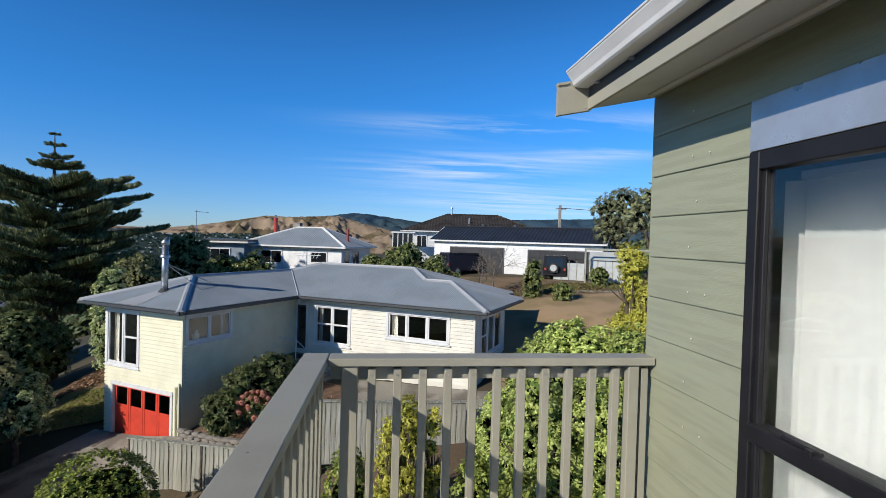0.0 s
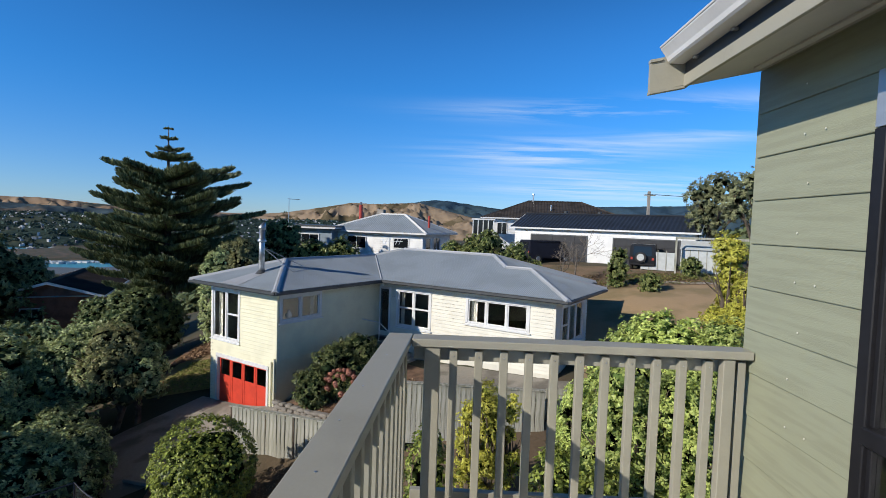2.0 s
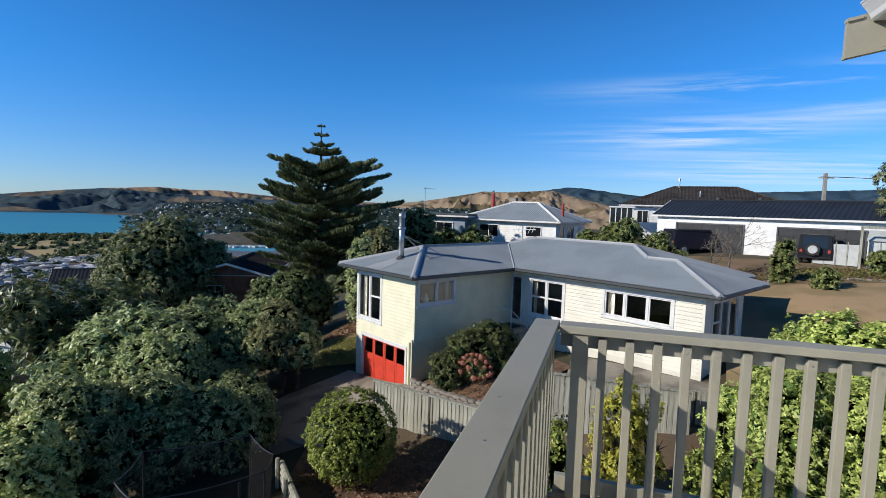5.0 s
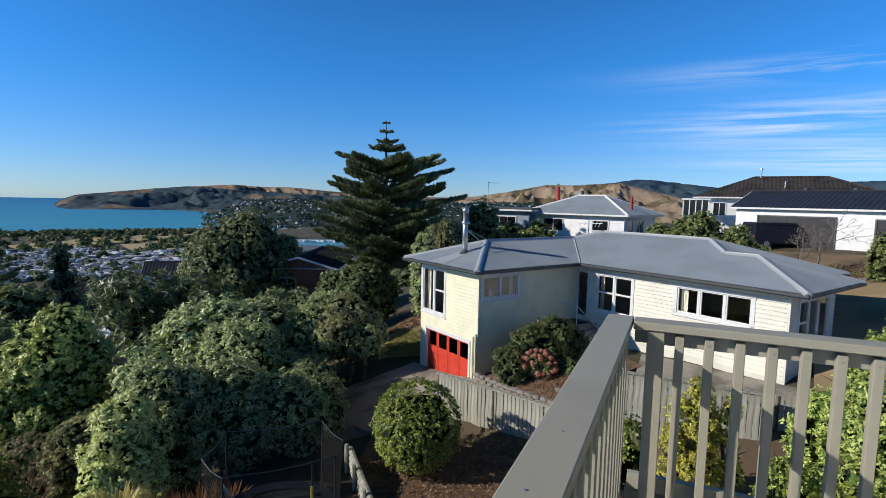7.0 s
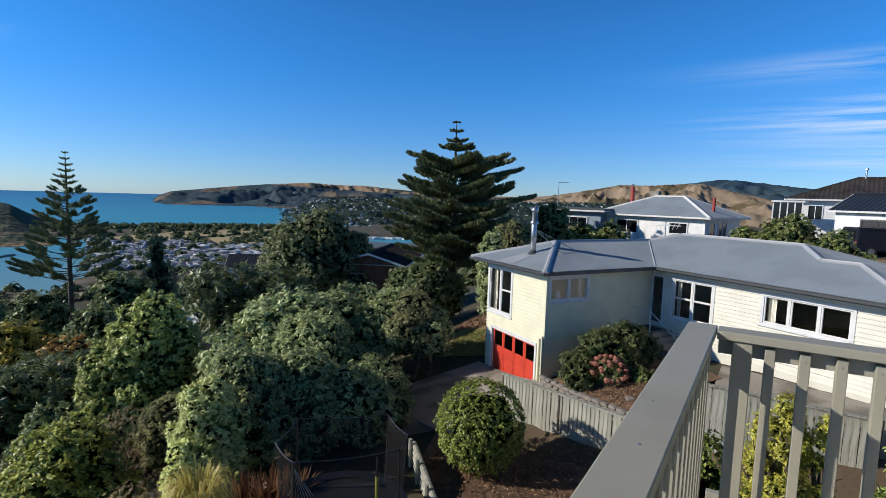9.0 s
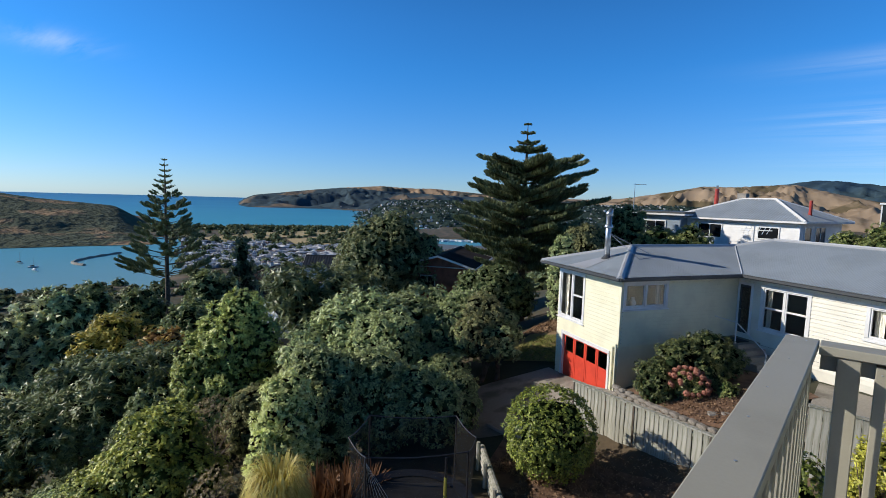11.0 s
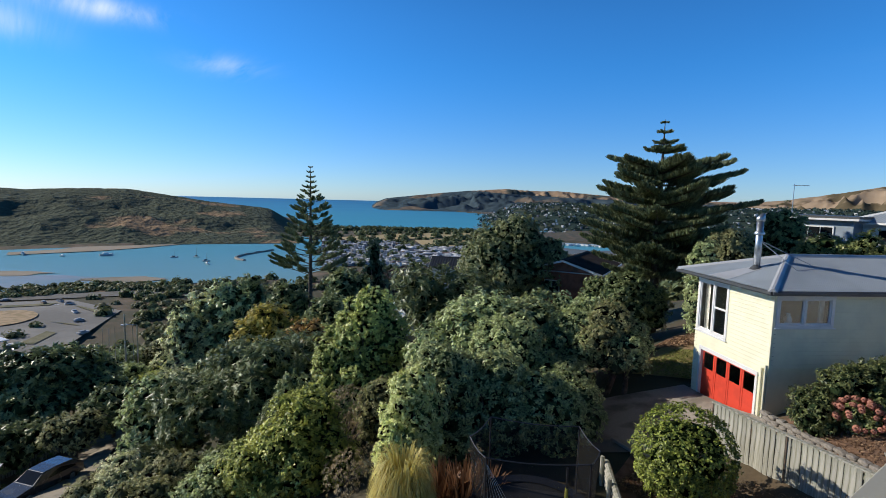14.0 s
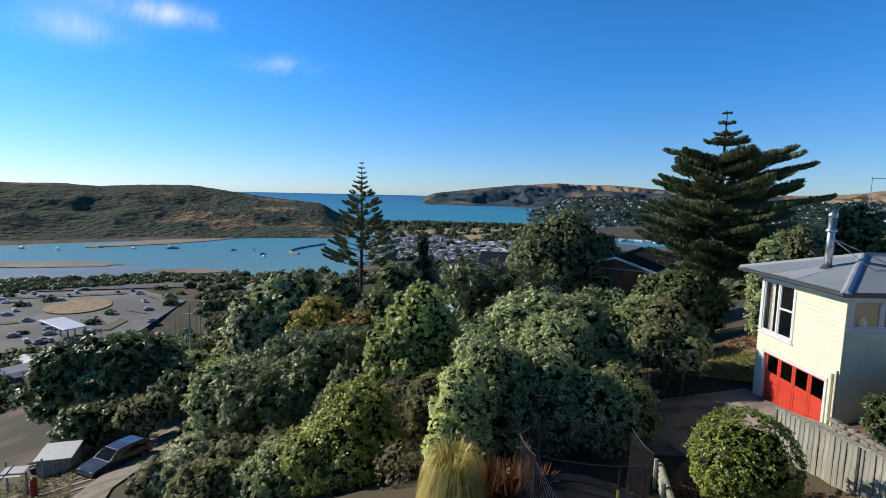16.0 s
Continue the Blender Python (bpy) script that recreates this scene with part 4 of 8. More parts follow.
part("handrail_post", Geo().tube([(1.0, LB - 1.15, -2.78 + Z0), (1.0, LB - 1.15, -3.64 + Z0)], [0.02, 0.02], 8), M_WHITE, st)
solid("door_mat", Geo().box(0.15, LB - 0.95, -3.615 + Z0, 0.95, LB - 0.35, -3.60 + Z0, .004), M_DARK, "dark rubber door mat on the landing", "mat", m=HM)

# ---------------------------------------------------------------- plants


def leaf_mesh(name, pos, nrm, size, material, slim=0.42, curl=0.18, along=None, inner=None, small=False, inner_mat=None):
    """Many small leaves as pointed, slightly folded blades: pos, nrm (n, 3), size (n), and the way they point."""
    n = len(pos)
    rng = np.random.default_rng(n)
    nrm = nrm / (np.linalg.norm(nrm, axis=1, keepdims=True) + 1e-9)
    t = rng.normal(size=(n, 3)) if along is None else along
    t = t - (t * nrm).sum(1, keepdims=True) * nrm
    t /= np.linalg.norm(t, axis=1, keepdims=True) + 1e-9
    b = np.cross(nrm, t)
    s = size[:, None]
    c = 3 if small else 4
    v = np.stack([pos - t * s * 0.45 + b * s * slim * 0.5, pos - t * s * 0.45 - b * s * slim * 0.5, pos + t * s * 0.55 - nrm * s * curl * 0.3], 1).reshape(-1, 3) if small else np.stack([pos - t * s * 0.5, pos + b * s * slim * 0.5 + nrm * s * curl * 0.5 + t * s * 0.05, pos + t * s * 0.5 - nrm * s * curl * 0.3, pos - b * s * slim * 0.5 + nrm * s * curl * 0.5 + t * s * 0.05], 1).reshape(-1, 3)
    me = bpy.data.meshes.new(name)
    idx, start, k = np.arange(c * n), np.arange(0, c * n, c), 0
    if inner is not None and len(inner[1]):
        k = len(inner[1])
        v = np.vstack([v, inner[0]])
        idx = np.concatenate([idx, inner[1].ravel() + c * n])
        start = np.concatenate([start, c * n + np.arange(0, 3 * k, 3)])
    me.vertices.add(len(v))
    me.vertices.foreach_set("co", v.astype(np.float32).ravel())
    me.loops.add(len(idx))
    me.loops.foreach_set("vertex_index", idx.astype(np.int32))
    me.polygons.add(len(start))
    me.polygons.foreach_set("loop_start", start.astype(np.int32))
    me.materials.append(material)
    if k:
        me.materials.append(inner_mat or M_INNER)
        me.polygons.foreach_set("material_index", np.repeat([0, 1], [n, k]).astype(np.int32))
    me.update(calc_edges=True)
    return me


def unit(a):
    return a / (np.linalg.norm(a, axis=1, keepdims=True) + 1e-9)


def crown_leaves(rng, lobes, leaf, per, cover, cap, open_side, up=0.4):
    """Leaves gathered in rosettes over the outer skin of a crown's lobes (cx, cy, cz, rx, ry, rz); fewer on the side turned away from the open slope.
    Gives places, normals, ways and sizes."""
    lobes = np.array(lobes, float)
    a, b, c = lobes[:, 3], lobes[:, 4], lobes[:, 5]
    area = 4 * math.pi * (((a * b) ** 1.6 + (a * c) ** 1.6 + (b * c) ** 1.6) / 3) ** (1 / 1.6)
    m = 7000
    pick = rng.choice(len(lobes), m, p=area / area.sum())
    d = unit(rng.normal(size=(m, 3)))
    p = lobes[pick, :3] + d * lobes[pick, 3:]
    q = (p[:, None, :] - lobes[None, :, :3]) / (lobes[None, :, 3:] * 0.93)
    skin = ((q * q).sum(2) > 1).all(1) & (d[:, 2] > -0.6) & (p[:, 2] > 0.05)
    skin &= ((d * np.array(open_side)).sum(1) > -0.3) | (rng.random(m) < 0.3)
    free = area.sum() * skin.mean()
    want = cover * free / (math.pi * (1.05 * leaf) ** 2)
    if want * per > cap:
        leaf *= math.sqrt(want * per / cap)
        want = cap / per
    keep = np.flatnonzero(skin)
    k = int(max(want, 30))
    keep = rng.choice(keep, k, replace=k > len(keep))
    n = lobes[pick[keep], 3:]
    n = unit(d[keep] / n * n.mean(1, keepdims=True))
    rad = leaf * rng.uniform(0.75, 1.3, k)
    at = p[keep] + n * (rng.normal(size=k) * 0.55 * leaf)[:, None] + rng.normal(size=(k, 3)) * 0.35 * leaf
    axis = unit(n + np.array([0, 0, up]) + rng.normal(size=(k, 3)) * 0.28)
    A, R = np.repeat(axis, per, 0), np.repeat(rad, per)
    u = unit(rng.normal(size=(k * per, 3)) + A * 0.75)
    low = (u * A).sum(1, keepdims=True)
    u = unit(u - A * np.minimum(low - 0.05, 0))
    pos = np.repeat(at, per, 0) + u * (R * rng.uniform(0.35, 1.05, k * per))[:, None]
    nrm = unit(A * 1.0 + np.array([0, 0, 0.3]) + rng.normal(size=u.shape) * 0.45)
    return pos, nrm, u, R * rng.uniform(0.8, 1.2, k * per)


_ico = bmesh.new()
bmesh.ops.create_icosphere(_ico, subdivisions=1, radius=1)
ICO_V = np.array([tuple(v.co) for v in _ico.verts])
ICO_F = np.array([[v.index for v in f.verts] for f in _ico.faces])
_ico.free()


def dense_mass(lobes, shrink, seed=0, rooted=True):
    """The hull inside a crown, coloured dark for inner shade: lumpy bodies a little smaller than its lobes. Gives
    vertices and faces.
    """
    rng = np.random.default_rng(seed)
    V, F = [np.zeros((0, 3))], [np.zeros((0, 3), int)]
    for i, lo_ in enumerate(lobes):
        k = rng.uniform(0.82, 1.08, len(ICO_V))[:, None]
        V.append(np.array(lo_[:3]) + ICO_V * np.array(lo_[3:]) * shrink * k)
        F.append(ICO_F + i * len(ICO_V))
    V = np.vstack(V)
    if rooted:
        V[:, 2] = np.maximum(V[:, 2], 0.0)
    return V, np.vstack(F)


def limbs(g, base, top, r, spread, rng, n=5):
    """A tapered trunk that forks into rising limbs."""
    base, top = Vector(base), Vector(top)
    h = (top - base).length
    mid = base.lerp(top, 0.4) + Vector((rng.normal() * 0.05 * h, rng.normal() * 0.05 * h, 0))
    g.tube([base, base.lerp(mid, 0.5), mid], [r, r * 0.85, r * 0.7], 7)
    for k in range(n):
        a = 2 * math.pi * (k + rng.random() * 0.6) / n
        tip = Vector((base.x + spread * 0.75 * math.cos(a), base.y + spread * 0.75 * math.sin(a), base.z + h * (0.65 + 0.3 * rng.random())))
        st = base.lerp(mid, 0.55 + 0.45 * rng.random())
        bend = st.lerp(tip, 0.5) + Vector((0, 0, 0.06 * h))
        g.tube([st, bend, tip], [r * 0.5, r * 0.33, r * 0.1], 5)
        for _ in range(2):
            e = tip + Vector((rng.normal() * spread * 0.3, rng.normal() * spread * 0.3, rng.random() * 0.15 * h))
            g.tube([bend, e], [r * 0.2, r * 0.05], 4)


# leaf colours: species -> (colour, tip colour, leaf length, slimness, clumpiness)
SPECIES = {
    "coprosma": ((0.062, 0.090, 0.042), (0.16, 0.205, 0.11), 0.115, 0.5, "grey-green leathery-leaved evergreen shrub"),
    "olive": ((0.075, 0.085, 0.045), (0.13, 0.15, 0.075), 0.09, 0.4, "olive-leaved loose evergreen shrub"),
    "pale": ((0.19, 0.24, 0.09), (0.215, 0.262, 0.14), 0.085, 0.45, "pale cream variegated garden shrub"),
    "karaka": ((0.070, 0.10, 0.032), (0.185, 0.225, 0.085), 0.15, 0.5, "upright broadleaf tree with light green leaves"),
    "manuka": ((0.030, 0.047, 0.021), (0.070, 0.093, 0.046), 0.10, 0.25, "dark fine-leaved spreading scrub tree"),
    "pohutukawa": ((0.048, 0.072, 0.035), (0.13, 0.155, 0.085), 0.20, 0.5, "dark rounded coastal evergreen tree"),
    "yellowgreen": ((0.10, 0.105, 0.022), (0.19, 0.18, 0.045), 0.15, 0.45, "yellow-green leafy hillside tree"),
    "silver": ((0.12, 0.15, 0.085), (0.26, 0.30, 0.19), 0.13, 0.45, "silvery grey-green leafy shrub"),
    "rusty": ((0.13, 0.075, 0.03), (0.22, 0.19, 0.06), 0.14, 0.45, "rusty brown and green leafy tree"),
    "dark": ((0.035, 0.056, 0.025), (0.095, 0.125, 0.06), 0.17, 0.45, "dark green bushy evergreen tree"),
    "cypress": ((0.025, 0.04, 0.022), (0.06, 0.08, 0.04), 0.14, 0.3, "dark narrow evergreen conifer tree"),
    "bright": ((0.070, 0.098, 0.028), (0.16, 0.19, 0.052), 0.10, 0.5, "bright green leafy garden shrub"),
    "twig": ((0.11, 0.10, 0.075), (0.17, 0.165, 0.11), 0.06, 0.3, "thin twiggy half-bare shrub"),
    "hedge": ((0.040, 0.062, 0.022), (0.10, 0.125, 0.05), 0.12, 0.5, "clipped dark green garden hedge shrub"),
    "golden": ((0.112, 0.132, 0.026), (0.182, 0.20, 0.042), 0.075, 0.4, "golden yellow-green garden shrub"),
    "gum": ((0.05, 0.065, 0.04), (0.10, 0.12, 0.07), 0.19, 0.35, "tall open-crowned grey-green tree"),
    "pitto": ((0.085, 0.13, 0.037), (0.165, 0.215, 0.075), 0.062, 0.5, "light green glossy-leaved garden shrub"),
    "camellia": ((0.022, 0.036, 0.010), (0.09, 0.12, 0.026), 0.085, 0.6, "dense rounded glossy green bush"),
    "rhodo": ((0.022, 0.036, 0.016), (0.055, 0.07, 0.03), 0.12, 0.4, "dark-leaved rhododendron bush with pale undersides"),
    "pink": ((0.05, 0.07, 0.028), (0.10, 0.12, 0.05), 0.09, 0.6, "hydrangea bush with faded coral-pink flower heads"),
}
LEAF = {k: leafmat("leaves_" + k, tuple(c * k_ for c, k_ in zip(v[0], (2.9, 2.5, 2.3))), tuple(c * k_ for c, k_ in zip(v[1], (4.3, 3.75, 3.4)))) for k, v in SPECIES.items()}


# crown hulls: the leaf colour darkened to paint the shade inside
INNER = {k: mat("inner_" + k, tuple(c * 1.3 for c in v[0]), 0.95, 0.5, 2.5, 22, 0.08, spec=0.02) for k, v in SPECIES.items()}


def lobes_for(kind, rng, r, h):
    """Crown lobes for a plant of radius r and height h, standing at the origin."""
    if kind == "camellia":
        return [(0, 0, h * 0.6, r, r, h * 0.4), (0, 0, h * 0.46, r * 0.96, r * 0.96, h * 0.3), (0, 0, h * 0.3, r * 0.78, r * 0.78, h * 0.16)]
    if kind == "golden":
        out = []
        for i in range(22):
            a, u = rng.uniform(0, 6.28), rng.random()
            q = r * rng.uniform(0.15, 0.95) * (1.1 - 0.75 * u)
            s = r * rng.uniform(0.28, 0.48) * (1.15 - 0.5 * u)
            out.append((q * math.cos(a), q * math.sin(a), h * (0.12 + 0.83 * u), s, s, s * rng.uniform(0.8, 1.5)))
        return out
    if kind == "cypress":
        return [(0, 0, h * (0.3 + 0.2 * i), r * (1 - 0.22 * i), r * (1 - 0.22 * i), h * 0.2) for i in range(4)]
    low = {"gum": 0.45, "pohutukawa": 0.3, "manuka": 0.35, "olive": 0.25, "karaka": 0.1, "coprosma": 0.02, "overhang": 0.3, "dark": 0.2}.get(kind, 0.0)
    n = {"manuka": 9, "gum": 11, "golden": 6}.get(kind, 8)
    flat = {"manuka": 0.28, "gum": 0.2}.get(kind, 0.36)
    out = []
    hc = h * (1 - low)
    n = int(min(max(n * hc / (1.2 * r), n), 22))
    for i in range(n):
        a, u = 2.399 * i + rng.uniform(0, 0.5), (i + rng.random()) / n
        s = r * rng.uniform(0.34, 0.52) * (1.0 if u < 0.8 else 0.85)
        q = r * 0.66 * math.sin(math.pi * (0.2 + 0.68 * u)) * math.sqrt(rng.uniform(0.35, 1.0))
        z = h * low + s * 0.7 + u * max(hc - 1.65 * s, 0.05)
        out.append((q * math.cos(a), q * math.sin(a), z, s, s, s * (flat + 0.45) * rng.uniform(0.9, 1.15)))
    out.append((0, 0, h * low + hc * 0.55, r * 0.5, r * 0.5, hc * 0.36))
    # smaller boughs that break the outline
    for i in range(16):
        a, e = rng.uniform(0, 6.28), rng.uniform(-0.1, 1.25)
        s = r * rng.uniform(0.14, 0.3)
        q = r * rng.uniform(0.68, 0.95) * math.cos(e)
        z = h * (low + (1 - low) * (0.42 + 0.46 * math.sin(e)))
        out.append((q * math.cos(a), q * math.sin(a), z, s, s, min(s, h * 0.2) * rng.uniform(0.7, 1.2)))
    return out


def plant(kind, x, y, r, top, near, group="", seed=0, label=""):
    """A shrub or tree with trunk, hull darkened for inner shade and leafy crown, rooted in the ground; near: how fine
    its leaves are made.
    """
    rng = np.random.default_rng(int(abs(x * 131 + y * 57) * 10) + seed)
    r *= 1.1 if x < -8 else 1.0
    z = ground_z(x, y) - 0.12
    h = max(top - z, 0.6)
    r *= {"pohutukawa": 1.25, "manuka": 1.25, "pitto": 1.15}.get(kind, 1.0)
    col, tip, leaf, slim, words = SPECIES[kind]
    leaf *= 0.85
    cap_ = (21000 if kind == "coprosma" else 16000 if kind in ("camellia", "pitto") else 12000) if near < 24 else 20000 if kind in ("pohutukawa", "karaka") else 13000 if near < 34 else 8500 if near < 50 else 3800
    per = {"camellia": 9, "manuka": 22, "cypress": 16, "gum": 16}.get(kind, 13)
    cover = {"twig": 0.5, "gum": 0.9, "golden": 3.2, "olive": 0.9, "manuka": 1.6, "camellia": 1.7, "pitto": 1.5}.get(kind, 1.35)
    lob = lobes_for("overhang" if kind == "coprosma" and -16.0 < x < -12 and 11.5 < y < 17 else kind, rng, r, h)
    side = Vector((0 - x, -3 - y, 1.6 - z - h / 2)).normalized()
    pos, nrm, way, size = crown_leaves(rng, lob, leaf, per, cover, cap_, side)
    pos[:, 2] = np.maximum(pos[:, 2], 0.03)
    root = thing("shrub" if h < 4 else "tree", pose(x, y, z), label or words, "shrub" if h < 4 else "tree", group)
    g = Geo()
    limbs(g, (0, 0, 0), (0, 0, h * 0.8), max(0.035 * h, 0.03) * (0.8 if h > 5 else 1), r, rng, 6)
    part("trunk", g, M_BARK, root)
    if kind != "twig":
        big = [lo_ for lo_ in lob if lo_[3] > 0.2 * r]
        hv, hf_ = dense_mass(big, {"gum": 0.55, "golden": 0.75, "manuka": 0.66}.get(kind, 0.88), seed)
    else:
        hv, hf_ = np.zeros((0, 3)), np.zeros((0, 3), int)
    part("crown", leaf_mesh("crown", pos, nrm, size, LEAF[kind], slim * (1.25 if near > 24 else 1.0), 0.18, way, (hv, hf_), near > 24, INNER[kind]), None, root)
    return root


PLANTS = {
    "coprosma": [(-18.4, 12.5, 2.8, -2.8), (-16.8, 14.7, 2.5, -2.75), (-15.5, 16.5, 1.8, -3.0), (-12.75, 8.6, 1.7, -3.35), (-11.3, 10.0, 1.3, -4.1), (-13.2, 7.0, 1.35, -3.08), (-15.4, 12.1, 1.9, -3.2), (-14.4, 16.1, 1.9, -3.1), (-12.2, 16.3, 1.0, -3.2), (-11.4, 11.4, 1.4, -4.6), (-12.8, 12.8, 1.3, -4.7), (-58.0, 11.3, 2.54, -7.73), (-35.6, 0.7, 1.64, -9.83), (-18.4, 0.9, 1.24, -7.74), (-57.5, -6.4, 2.6, -15.2), (-17.3, 20.0, 1.38, -3.44), (-14.3, 27.5, 1.16, -0.01), (-13.3, 25.0, 0.87, -0.15)],
    "olive": [(-12.9, 15.9, 1.2, -2.5), (-17.2, 6.7, 0.97, -5.57), (-20.6, -0.3, 1.32, -8.39), (-19.7, -1.4, 1.23, -8.56), (-23.8, -3.1, 0.93, -9.88), (-14.5, 30.7, 1.59, 0.61), (-13.2, 27.2, 1.2, 0.46)],
    "pale": [(-12.3, 5.1, 0.83, -3.31), (-12.1, 4.3, 0.47, -4.75)],
    "karaka": [(-23.5, 9.7, 1.98, -3.09), (-24.2, 8.5, 1.52, -4.78)],
    "manuka": [(-28.2, 18.9, 3.17, -3.2), (-32.0, 7.7, 3.36, -7.87), (-31.9, 4.7, 2.83, -8.68)],
    "pohutukawa": [(-32.1, 28.1, 3.08, 0.29), (-30.4, 31.1, 2.11, -1.14), (-33.7, 26.4, 1.61, -1.29)],
    "yellowgreen": [(-45.6, 11.2, 2.86, -8.03)],
    "silver": [(-60.5, 9.4, 2.45, -8.93), (-59.0, 6.5, 1.84, -9.71), (-37.4, 2.7, 1.89, -10.1), (-23.8, -1.8, 1.44, -9.25)],
    "rusty": [(-38.8, 12.4, 2.1, -8.09), (-27.2, 9.2, 1.63, -8.61)],
    "dark": [(-50.1, 19.0, 2.33, -8.97), (-63.8, 19.9, 2.82, -9.52), (-76.8, 18.5, 2.73, -10.25), (-59.1, 25.8, 3.09, -7.54), (-25.0, 6.5, 1.81, -7.82), (-59.8, -6.1, 4.08, -13.09), (-59.5, -10.2, 2.6, -13.6), (-61.8, -2.9, 2.92, -13.79), (-57.8, -0.8, 2.37, -15.96), (-50.6, -0.6, 2.0, -15.2), (-18.3, 25.4, 1.71, -2.44), (-17.3, 26.6, 1.2, -3.3), (-20.6, 26.2, 1.54, -3.27), (-13.9, 36.6, 1.76, 1.8)],
    "cypress": [(-60.9, 30.9, 2.35, -4.91)],
    "bright": [(-16.6, 3.3, 1.72, -5.28), (-17.1, 2.0, 1.2, -6.5)] ,
    "twig": [(-13.7, 3.6, 0.7, -6.3), (-17.8, 5.6, 1.1, -5.9)],
    "hedge": [(-53.2, -3.6, 0.95, ground_z(-53.2, -3.6) + 1.7), (-55.0, -3.2, 0.95, ground_z(-55.0, -3.2) + 1.7), (-56.7, -2.8, 0.95, ground_z(-56.7, -2.8) + 1.7), (-58.5, -2.4, 0.95, ground_z(-58.5, -2.4) + 1.7), (-60.2, -2.0, 0.95, ground_z(-60.2, -2.0) + 1.7), (-62.0, -1.6, 0.95, ground_z(-62.0, -1.6) + 1.7), (-63.7, -1.2, 0.95, ground_z(-63.7, -1.2) + 1.7), (-65.5, -0.8, 0.95, ground_z(-65.5, -0.8) + 1.7), (-10.0, 32.7, 1.71, 0.27), (-8.1, 33.1, 1.63, 0.49), (1.9, 30.1, 1.66, 1.46), (3.7, 27.9, 0.87, 0.76), (-0.1, 31.1, 1.13, 0.68), (9.7, 27.1, 0.63, 0.69), (4.8, 27.8, 0.69, -0.32), (10.9, 25.2, 0.59, -0.58), (15.2, 29.8, 0.62, 0.14), (-2.7, 15.4, 0.35, -4.25)],
    "golden": [(10.6, 16.5, 0.92, 1.87), (10.7, 15.3, 0.61, 0.79), (1.0, 8.6, 0.54, -1.79), (1.6, 8.8, 0.29, -2.27), (0.6, 8.4, 0.33, -2.37)],
    "gum": [(19.0, 34.7, 2.13, 6.33), (19.9, 31.9, 1.74, 6.21), (18.3, 35.0, 1.25, 4.02)],
    "pitto": [(3.2, 5.8, 0.71, -0.47), (4.2, 5.7, 0.63, -0.55), (2.6, 6.6, 0.49, -1.11), (5.1, 8.6, 1.15, -0.1), (4.3, 8.9, 0.83, -0.41), (5.8, 7.7, 0.63, -0.12)],
    "camellia": [(-0.2, 6.1, 0.38, -2.14), (2.0, 5.4, 0.38, -2.06), (2.6, 4.7, 0.4, -1.95), (-6.4, 10.2, 1.24, -3.85)],
    "rhodo": [(-4.9, 15.1, 0.75, -3.7), (-4.2, 16.1, 0.95, -3.05), (-3.7, 16.9, 0.9, -2.75), (-3.1, 17.3, 0.65, -3.25), (-4.7, 14.6, 0.55, -4.0), (-3.4, 15.9, 0.6, -3.6)],
    "pink": [(-3.85, 15.1, 0.55, -3.95)],
}
for kind, rows in PLANTS.items():
    for x, y, r, top in rows:
        plant(kind, x, y, r, top, math.hypot(x, y + 3), "garden and hillside plants")

# the rest of the hillside's growth, in drifts
rng = np.random.default_rng(77)
FILL = ["dark", "coprosma", "manuka", "olive", "silver", "bright", "dark", "coprosma", "olive", "manuka"]
done = [(p[0], p[1], p[2]) for rows in PLANTS.values() for p in rows]
count = 0
while count < 95:
    x, y = rng.uniform(-92, -15), rng.uniform(-8, 34)
    if x > -31 and y < -1.5 + (x + 31) * 0.1 or (-46 < x < -31 and y < 1.5) or (x > -22 and y > 21) or (x > -16.5 and y > 8):
        continue
    if math.hypot(x + 76, y - 6) < 6 or (-66 < x < -38 and 20 < y < 34) or (-34 < x < -20 and y > 28.5) or any(math.hypot(x - a, y - b) < 0.75 * c + 1.3 for a, b, c in done):
        continue
    d = math.hypot(x, y + 3)
    r = rng.uniform(1.0, 1.9) * (1.0 if d < 40 else 1.35)
    done.append((x, y, r))
    count += 1
    plant(FILL[int(rng.integers(len(FILL)))], x, y, r, ground_z(x, y) + rng.uniform(1.9, 3.2) * (1.0 if d < 40 else 1.35), d, "garden and hillside plants")

# coral flower heads on the hydrangea
rng = np.random.default_rng(5)
M_PINK = leafmat("faded_coral_petals", (0.33, 0.12, 0.085), (0.58, 0.28, 0.20), 0.6)
hx_, hy_, _, htop = PLANTS["pink"][0]
zb = ground_z(hx_, hy_)
heads = thing("hydrangea_flowers", pose(hx_, hy_, zb), "faded coral-pink hydrangea flower heads", "flowers")
petal = None
for k in range(64):
    a, e = rng.uniform(0, 6.28), rng.uniform(-0.1, 1.3)
    q = Vector((0.72 * math.cos(a) * math.cos(e), 0.72 * math.sin(a) * math.cos(e), (htop - zb) * 0.45 + 0.58 * math.sin(e)))
    if petal is None:
        p = rng.normal(size=(90, 3))
        p /= np.linalg.norm(p, axis=1, keepdims=True)
        petal = leaf_mesh("flower_head", p * 0.085, p, np.full(90, 0.05), M_PINK, 0.9, 0.05)
    part("flower_head", petal, None, heads, m=pose(*q) @ Matrix.Scale(rng.uniform(0.8, 1.3), 4))


